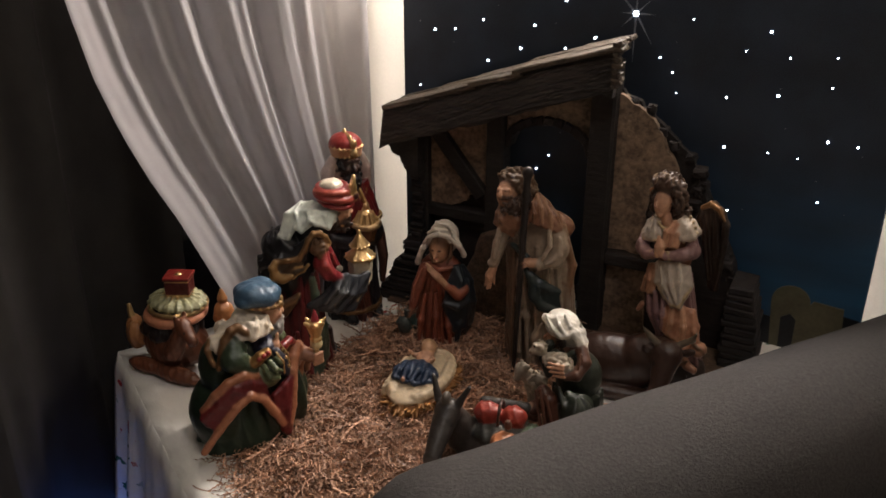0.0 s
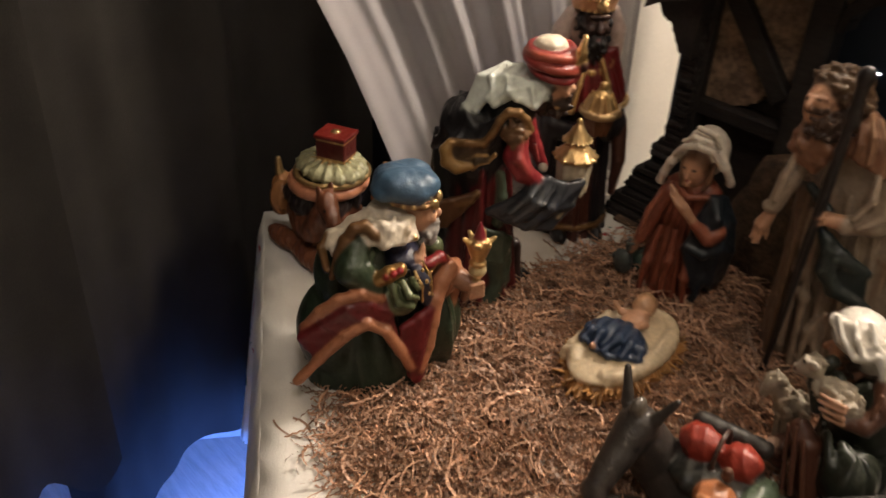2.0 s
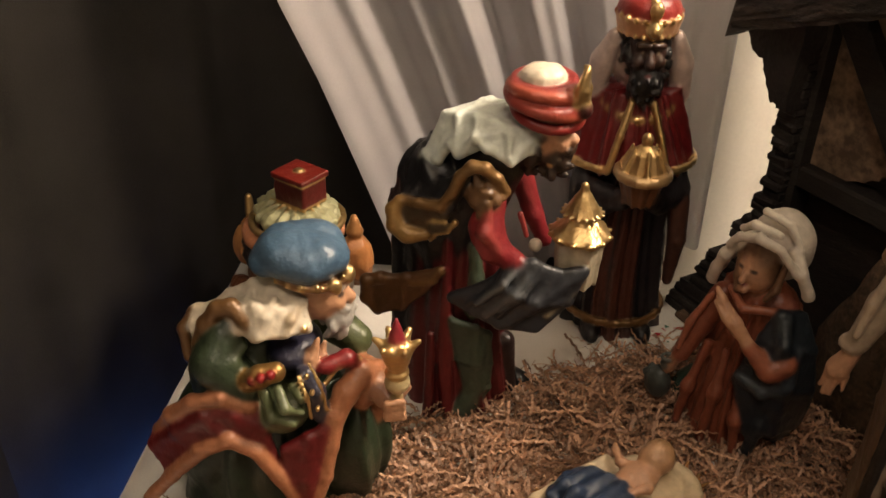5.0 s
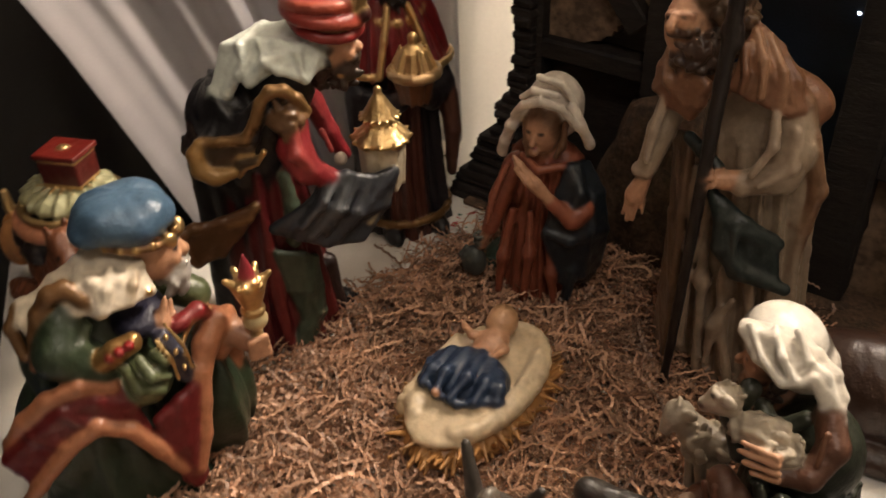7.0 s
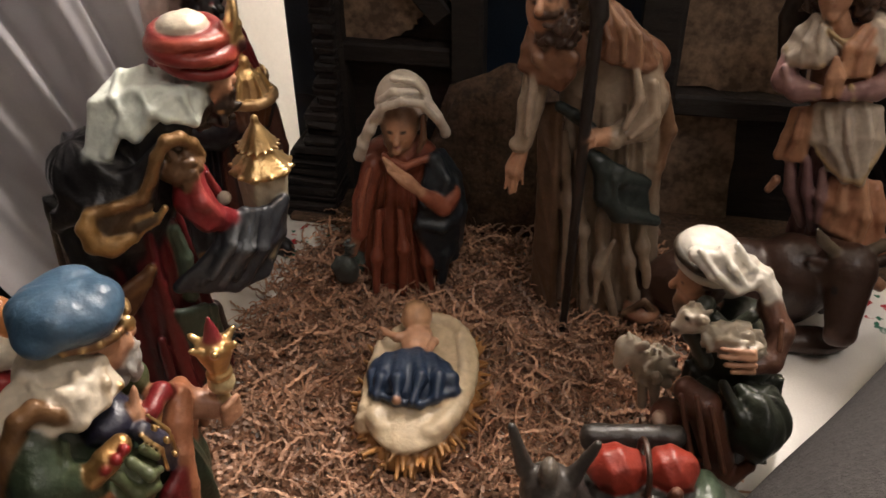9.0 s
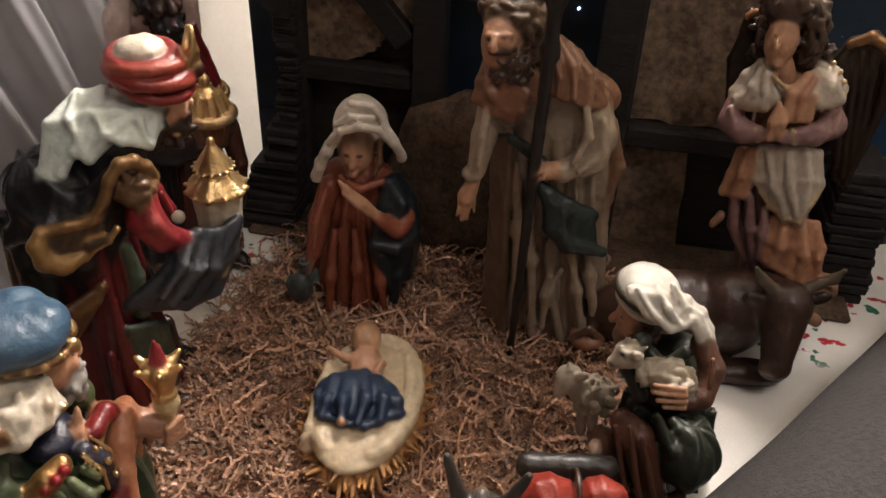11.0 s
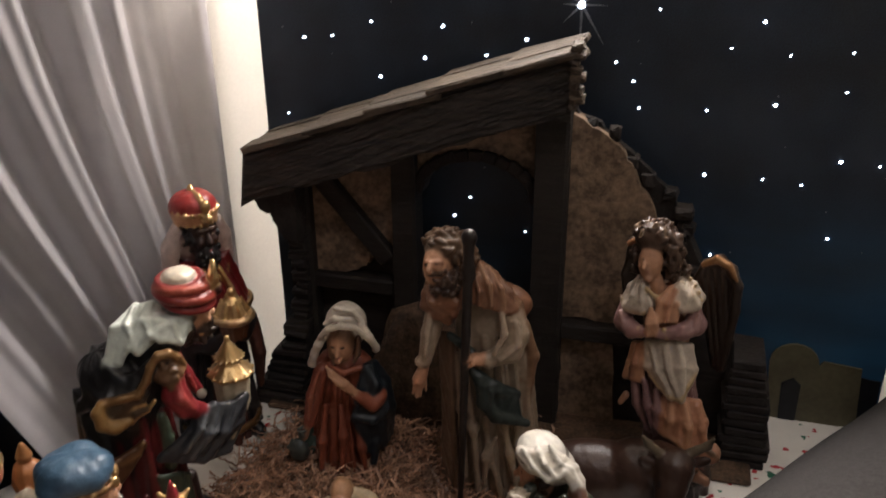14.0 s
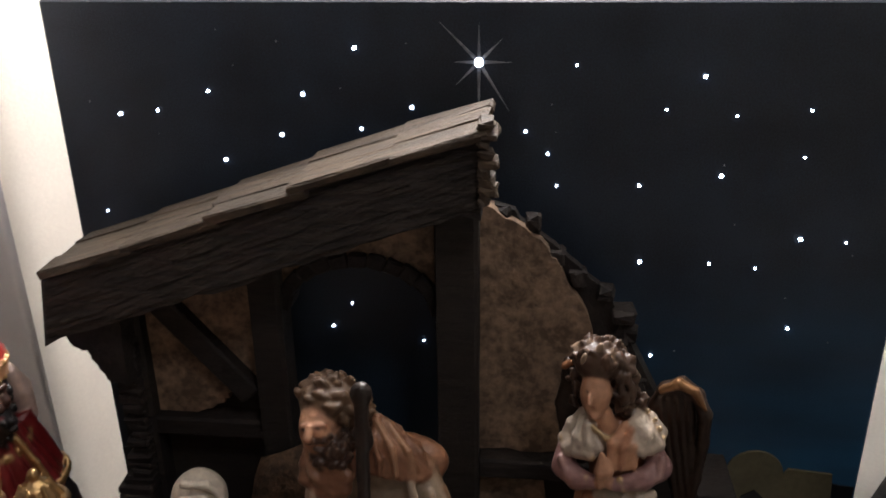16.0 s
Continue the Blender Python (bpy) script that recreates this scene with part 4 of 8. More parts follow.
    ring((0.034, 0, 0.1920), 0.0240, 0.0030, (0.20, 0.10, 0.04, 0.5), (0, 8, 0)), beads((0.034, 0, 0.1935), 0.0262, 0.0020, 16, GOLD), ell((0.061, 0.0, 0.190), (0.004, 0.006, 0.006), GOLD), ell((0.055, -0.017, 0.190), (0.004, 0.004, 0.006), GOLD),
    sheet([[(0.0108, -0.0097, 0.1815), (-0.0033, -0.0070, 0.1826), (-0.0219, -0.0032, 0.1707), (-0.0340, -0.0061, 0.1615), (-0.0412, -0.0140, 0.1647)], [(0.0319, -0.0211, 0.1788), (0.0189, -0.0304, 0.1777), (0.0047, -0.0338, 0.1816), (-0.0125, -0.0297, 0.1755), (-0.0275, -0.0251, 0.1658), (-0.0392, -0.0238, 0.1604)], [(0.0351, -0.0265, 0.1627), (0.0222, -0.0358, 0.1651), (0.0063, -0.0417, 0.1658), (-0.0037, -0.0379, 0.1680), (-0.0195, -0.0335, 0.1639), (-0.0391, -0.0279, 0.1510)]], 0.0035, CREAM), ell((0.014, 0, 0.166), (0.024, 0.026, 0.024), CREAM), chain([(0.0160, -0.0270, 0.1843), (0.0120, -0.0382, 0.1774), (0.0085, -0.0432, 0.1661)], [0.0029, 0.0033, 0.0020], CREAM), chain([(-0.0036, -0.0153, 0.1821), (-0.0038, -0.0338, 0.1789), (-0.0005, -0.0392, 0.1673)], [0.0025, 0.0029, 0.0016], CREAM), chain([(0.0303, -0.0235, 0.1790), (0.0270, -0.0346, 0.1743), (0.0232, -0.0376, 0.1646)], [0.0025, 0.0029, 0.0020], (0.50, 0.40, 0.28)), chain([(-0.0394, -0.0177, 0.1655), (-0.0416, -0.0244, 0.1583), (-0.0391, -0.0279, 0.1510)], [0.0033, 0.0041, 0.0025], CREAM),
    chain([(0.0032, -0.0404, 0.1628), (-0.0032, -0.0378, 0.1749), (-0.0118, -0.0337, 0.1820), (-0.0210, -0.0339, 0.1798), (-0.0297, -0.0339, 0.1683), (-0.0355, -0.0353, 0.1525), (-0.0420, -0.0369, 0.1314)], [0.0029, 0.0049, 0.0057, 0.0057, 0.0057, 0.0049, 0.0037], LINING, 0.004), chain([(-0.0455, -0.0171, 0.1648), (-0.0504, -0.0224, 0.1540), (-0.0466, -0.0297, 0.1353)], [0.0029, 0.0041, 0.0037], LINING, 0.005),
], (-0.700, 0.785, 0.0), 58, h=0.0020, crisp=True, paint=[ell((0.056, -0.008, 0.178), (0.003, 0.003, 0.0018), BLACK), ell((0.056, 0.008, 0.178), (0.003, 0.003, 0.0018), BLACK)])

# king bending forward with a jar, red turban
JAR, OCHRE = (0.52, 0.45, 0.32), (0.30, 0.17, 0.055, 0.25)
RIM, WINE, SCARF, SLEEVE, FUR = (0.22, 0.12, 0.045, 0.35), (0.105, 0.012, 0.013), (0.026, 0.028, 0.033), (0.20, 0.018, 0.022), (0.16, 0.085, 0.04)
TURBAN, TURBAN_L = (0.22, 0.020, 0.018), (0.36, 0.075, 0.045)
figure("bowing_king_figurine", "bowing king figurine in red turban holding a golden jar", "figurine", [
    cone((0.018, 0, 0), (0.014, 0, 0.165), (0.046, 0.040), (0.032, 0.030), WINE, fold=(9, 0.0035, 0.3, 1)), cone((-0.010, 0.012, 0.0), (-0.006, 0.004, 0.19), (0.034, 0.038), (0.030, 0.034), BLACK, fold=(7, 0.003, 0.9, 1)),
    cap((0.008, 0, 0.160), (0.044, 0, 0.232), 0.033, 0.026, BLACK), ell((0.004, 0.0, 0.205), (0.034, 0.038, 0.034), BLACK, (0, -25, 0), fold=(6, 0.002, 0.4, 1)),
    sheet([[(0.0206, 0.0173, 0.2546), (0.0329, 0.0168, 0.2660), (0.0486, 0.0162, 0.2657), (0.0611, 0.0158, 0.2598), (0.0781, 0.0132, 0.2545)], [(0.0090, -0.0123, 0.2622), (0.0224, -0.0168, 0.2640), (0.0351, -0.0193, 0.2675), (0.0481, -0.0218, 0.2660), (0.0625, -0.0223, 0.2622), (0.0780, -0.0129, 0.2602)], [(-0.0034, -0.0219, 0.2303), (0.0082, -0.0263, 0.2331), (0.0195, -0.0287, 0.2481), (0.0264, -0.0330, 0.2428), (0.0396, -0.0335, 0.2581), (0.0486, -0.0348, 0.2517), (0.0663, -0.0324, 0.2438), (0.0767, -0.0168, 0.2497)]], 0.0032, MINT),
    chain([(0.0307, 0.0069, 0.2703), (0.0205, -0.0208, 0.2665), (0.0258, -0.0340, 0.2455)], [0.0025, 0.0025, 0.0015], MINT), chain([(0.0492, 0.0122, 0.2660), (0.0376, -0.0244, 0.2676), (0.0394, -0.0355, 0.2592)], [0.0025, 0.0020, 0.0015], MINT), chain([(0.0650, 0.0116, 0.2579), (0.0626, -0.0273, 0.2607), (0.0652, -0.0354, 0.2472)], [0.0025, 0.0025, 0.0015], MINT), chain([(0.0119, -0.0064, 0.2620), (0.0003, -0.0240, 0.2338)], [0.0025, 0.0020], MINT), ell((0.0546, 0.0060, 0.2557), (0.0254, 0.026, 0.0081), MINT, (0, -10, 0)),
    chain([(0.0652, -0.0364, 0.2217), (0.0594, -0.0422, 0.2344), (0.0519, -0.0459, 0.2424), (0.0431, -0.0476, 0.2429), (0.0343, -0.0493, 0.2339), (0.0284, -0.0491, 0.2197), (0.0197, -0.0488, 0.2071), (0.0024, -0.0481, 0.2062), (-0.0131, -0.0436, 0.2022)], [0.0036, 0.0041, 0.0046, 0.0046, 0.0041, 0.0036, 0.0036, 0.0030, 0.0036], RIM), chain([(-0.0141, -0.0455, 0.2027), (-0.0181, -0.0474, 0.1955), (-0.0154, -0.0495, 0.1843), (-0.0056, -0.0498, 0.1782), (0.0077, -0.0483, 0.1798)], [0.0041, 0.0056, 0.0066, 0.0066, 0.0041], OCHRE, 0.006), sheet([[(-0.0117, -0.0456, 0.2021), (0.0081, -0.0473, 0.2019), (0.0240, -0.0469, 0.1994)], [(-0.0120, -0.0476, 0.1830), (0.0023, -0.0441, 0.1764), (0.0134, -0.0425, 0.1764)]], 0.002, (0.05, 0.03, 0.015)),
    sheet([[(0.0378, -0.0414, 0.2361), (0.0212, -0.0368, 0.2194), (0.0004, -0.0300, 0.2155), (-0.0203, -0.0193, 0.2090)], [(0.0262, -0.0450, 0.2061), (0.0114, -0.0424, 0.2043), (-0.0097, -0.0397, 0.2020), (-0.0341, -0.0148, 0.1828)]], 0.004, BLACK), ell((0.0492, -0.0378, 0.2170), (0.0132, 0.014, 0.0122), FUR), curls((0.0490, -0.0398, 0.2183), (0.0122, 0.012, 0.0112), FUR, 16, 0.0046, 4),
    chain([(0.0076, -0.0423, 0.1780), (0.0143, -0.0466, 0.1866), (0.0256, -0.0490, 0.1894), (0.0320, -0.0502, 0.1960)], [0.0036, 0.0036, 0.0025, 0.0020], (0.05, 0.03, 0.015)), chain([(0.0100, -0.0434, 0.1724), (0.0169, -0.0476, 0.1822), (0.0267, -0.0500, 0.1865), (0.0325, -0.0512, 0.1976)], [0.0013, 0.0013, 0.0013, 0.0025], GOLD, 0.001), chain([(0.0055, -0.0442, 0.1882), (0.0152, -0.0476, 0.1936), (0.0255, -0.0490, 0.1949)], [0.0013, 0.0013, 0.0010], GOLD, 0.001),
    # red sleeves; the brighter orange-red ridges have the highlight put into their colour
    chain([(0.0544, -0.0340, 0.2102), (0.0531, -0.0420, 0.1925), (0.0610, -0.0423, 0.1771), (0.0751, -0.0368, 0.1671)], [0.0102, 0.0127, 0.0112, 0.0076], SLEEVE), chain([(0.0467, -0.0437, 0.2009), (0.0518, -0.0519, 0.1855)], [0.0036, 0.0030], SLEEVE), chain([(0.0561, -0.0481, 0.2119), (0.0563, -0.0541, 0.1961), (0.0671, -0.0485, 0.1783)], [0.0030, 0.0041, 0.0025], (0.30, 0.05, 0.045), 0.006), chain([(0.0471, -0.0497, 0.1871), (0.0567, -0.0521, 0.1747)], [0.0030, 0.0030], SLEEVE),
    chain([(0.0580, 0.0260, 0.2057), (0.0706, 0.0239, 0.1744), (0.0807, 0.0253, 0.1526)], [0.0091, 0.0081, 0.0061], SLEEVE), ell((0.0815, -0.0050, 0.1647), (0.0056, 0.0051, 0.0056), (0.6, 0.52, 0.42)), chain([(0.0704, -0.0146, 0.1944), (0.0761, -0.0128, 0.1758)], [0.0025, 0.0020], (0.30, 0.05, 0.045)),
    sheet([[(0.0741, -0.0367, 0.1662), (0.0877, -0.0352, 0.1660), (0.1044, -0.0278, 0.1576), (0.1226, -0.0165, 0.1572)], [(0.0617, -0.0443, 0.1487), (0.0769, -0.0468, 0.1458), (0.0947, -0.0415, 0.1366), (0.1143, -0.0242, 0.1341)], [(0.0306, -0.0471, 0.1290), (0.0489, -0.0498, 0.1237), (0.0693, -0.0486, 0.1160), (0.0954, -0.0375, 0.1118)]], 0.0042, SCARF), chain([(0.0746, -0.0427, 0.1672), (0.0670, -0.0505, 0.1497), (0.0453, -0.0527, 0.1301)], [0.0030, 0.0036, 0.0020], SCARF), chain([(0.0898, -0.0373, 0.1633), (0.0806, -0.0510, 0.1458), (0.0595, -0.0532, 0.1240)], [0.0025, 0.0036, 0.0020], (0.07, 0.075, 0.08)), chain([(0.1047, -0.0298, 0.1564), (0.0962, -0.0435, 0.1376), (0.0782, -0.0489, 0.1183)], [0.0025, 0.0030, 0.0020], SCARF), chain([(0.0811, -0.0390, 0.1669), (0.0726, -0.0527, 0.1542), (0.0525, -0.0559, 0.1332)], [0.0020, 0.0025, 0.0015], (0.09, 0.095, 0.10)), chain([(0.0973, -0.0336, 0.1610), (0.0874, -0.0502, 0.1450), (0.0690, -0.0536, 0.1248)], [0.0020, 0.0020, 0.0015], (0.012, 0.013, 0.015)), chain([(0.1252, -0.0126, 0.1624), (0.1175, -0.0223, 0.1411), (0.1021, -0.0357, 0.1241)], [0.0015, 0.0020, 0.0015], (0.34, 0.27, 0.16, 0.3)), ell((0.0873, -0.0192, 0.1325), (0.0203, 0.02, 0.0173), BLACK),
    chain([(0.0391, -0.0226, 0.1611), (0.0418, -0.0238, 0.1360), (0.0397, -0.0267, 0.1042)], [0.0046, 0.0056, 0.0056], (0.10, 0.13, 0.085)), sheet([[(0.0270, -0.0373, 0.0994), (0.0462, -0.0329, 0.0932), (0.0542, -0.0260, 0.0850)], [(0.0323, -0.0334, 0.0604), (0.0470, -0.0326, 0.0583), (0.0553, -0.0235, 0.0540)], [(0.0399, -0.0308, 0.0303), (0.0513, -0.0291, 0.0325), (0.0549, -0.0236, 0.0294)], [(0.0303, -0.0383, 0.0040), (0.0371, -0.0371, 0.0040), (0.0423, -0.0342, 0.0047)]], 0.003, (0.055, 0.075, 0.05)),
    chain([(-0.0145, -0.0366, 0.1269), (-0.0303, -0.0462, 0.1314), (-0.0411, -0.0499, 0.1282), (-0.0422, -0.0502, 0.1116), (-0.0352, -0.0457, 0.0965)], [0.0036, 0.0046, 0.0051, 0.0046, 0.0030], (0.13, 0.06, 0.022, 0.2)), sheet([[(-0.0376, -0.0465, 0.1271), (-0.0103, -0.0415, 0.1336), (0.0157, -0.0369, 0.1427)], [(-0.0325, -0.0448, 0.0994), (-0.0150, -0.0410, 0.1045), (0.0035, -0.0389, 0.1247)]], 0.0035, (0.10, 0.045, 0.018, 0.15)), chain([(-0.0056, -0.0410, 0.1302), (0.0104, -0.0387, 0.1344), (0.0163, -0.0388, 0.1451)], [0.0036, 0.0030, 0.0015], RIM),
    cap((0.0580, 0.0091, 0.0556), (0.0650, 0.0073, 0.0020), 0.0086, 0.0066, (0.03, 0.016, 0.014)), cap((0.0636, 0.0068, -0.0127), (0.0834, 0.0051, -0.0114), 0.0071, 0.0046, BLACK), ell((0.06, 0.02, 0.008), (0.02, 0.012, 0.010), BLACK), chain([(0.0102, -0.0409, 0.0828), (0.0100, -0.0452, 0.0003)], [0.0036, 0.0051], WINE), chain([(0.0215, -0.0328, 0.1255), (0.0258, -0.0398, -0.0001)], [0.0030, 0.0046], (0.15, 0.018, 0.018)),
    ell((0.083, 0, 0.258), (0.0165, 0.0150, 0.0205), SKIN), cap((0.096, 0, 0.262), (0.1015, 0, 0.254), 0.0025, 0.0042, SKIN, 0.003), ell((0.095, -0.007, 0.2525), (0.005, 0.005, 0.005), SKIN), ell((0.095, 0.007, 0.2525), (0.005, 0.005, 0.005), SKIN), cap((0.096, -0.010, 0.2675), (0.098, -0.002, 0.268), 0.0026, 0.0026, SKIN_D, 0.002), cap((0.096, 0.010, 0.2675), (0.098, 0.002, 0.268), 0.0026, 0.0026, SKIN_D, 0.002),
    ell((0.090, 0, 0.2385), (0.0115, 0.0125, 0.011), (0.03, 0.018, 0.012), k=0.003), curls((0.090, 0, 0.237), (0.011, 0.013, 0.013), (0.03, 0.018, 0.012), 26, 0.0042, 5), ell((0.073, -0.012, 0.248), (0.009, 0.006, 0.018), (0.03, 0.018, 0.012)), curls((0.073, -0.012, 0.246), (0.009, 0.007, 0.017), (0.03, 0.018, 0.012), 12, 0.004, 8), cap((0.100, -0.006, 0.247), (0.101, 0.006, 0.247), 0.003, 0.003, (0.03, 0.018, 0.012), 0.001),
    ell((0.079, 0, 0.285), (0.0255, 0.0245, 0.0150), TURBAN, (0, 8, 0)), [ring((0.081 - 0.001 * i, 0, 0.2735 + 0.0052 * i), 0.0225 + (0.0015, 0.0035, 0.0035, 0.0015, -0.002)[i], 0.0042, (TURBAN, TURBAN_L, TURBAN, TURBAN_L, TURBAN)[i], ((8, -6, 5, -7, 4)[i], 12 - 3 * i, 0)) for i in range(5)],
    ell((0.076, 0, 0.2990), (0.0165, 0.0165, 0.0075), CREAM, fold=(5, 0.0004, 0, 1)), ell((0.106, -0.008, 0.296), (0.0040, 0.0085, 0.0175), GOLD, (0, 12, 0)), chain([(0.109, -0.008, 0.284), (0.110, -0.012, 0.296), (0.107, -0.008, 0.312)], [0.003, 0.0025, 0.0015], GOLD, 0.001), chain([(0.109, -0.008, 0.284), (0.110, -0.004, 0.296), (0.107, -0.008, 0.310)], [0.003, 0.0025, 0.0015], GOLD, 0.001), ell((0.110, -0.008, 0.281), (0.005, 0.006, 0.006), (0.05, 0.01, 0.01)),
    cone((0.114, 0, 0.138), (0.114, 0, 0.182), (0.0155, 0.0155), (0.0190, 0.0190), JAR, k=0.001, fold=(6, 0.0012, 0, 0)), cone((0.114, 0, 0.177), (0.114, 0, 0.181), (0.0215, 0.0215), (0.0235, 0.0235), GOLD, k=0.001, fold=(6, 0.0008, 0, 0)), cone((0.114, 0, 0.180), (0.114, 0, 0.192), (0.0240, 0.0240), (0.0115, 0.0115), GOLD, k=0.001, fold=(6, 0.0007, 0, 0)), beads((0.114, 0, 0.181), 0.0235, 0.0020, 12, GOLD), cap((0.114, 0, 0.188), (0.114, 0, 0.199), 0.0100, 0.0100, GOLD, 0.002),
    cone((0.114, 0, 0.197), (0.114, 0, 0.217), (0.0155, 0.0155), (0.0030, 0.0030), GOLD, k=0.001, fold=(16, 0.0004, 0, 0)), beads((0.114, 0, 0.198), 0.0155, 0.0017, 16, (0.75, 0.55, 0.28, 0.8)), ell((0.114, 0, 0.219), (0.0034, 0.0034, 0.0042), GOLD, k=0.001),
], (-0.742, 0.945, 0.0), 40, h=0.0020, crisp=True, paint=[ring((0.114, 0, 0.1795), 0.0240, 0.0016, (0.7, 0.5, 0.2, 0.9)), ell((0.098, -0.007, 0.2625), (0.0035, 0.003, 0.0018), BLACK), ell((0.098, 0.007, 0.2625), (0.0035, 0.003, 0.0018), BLACK), ell((0.088, -0.016, 0.236), (0.005, 0.005, 0.003), GOLD)])

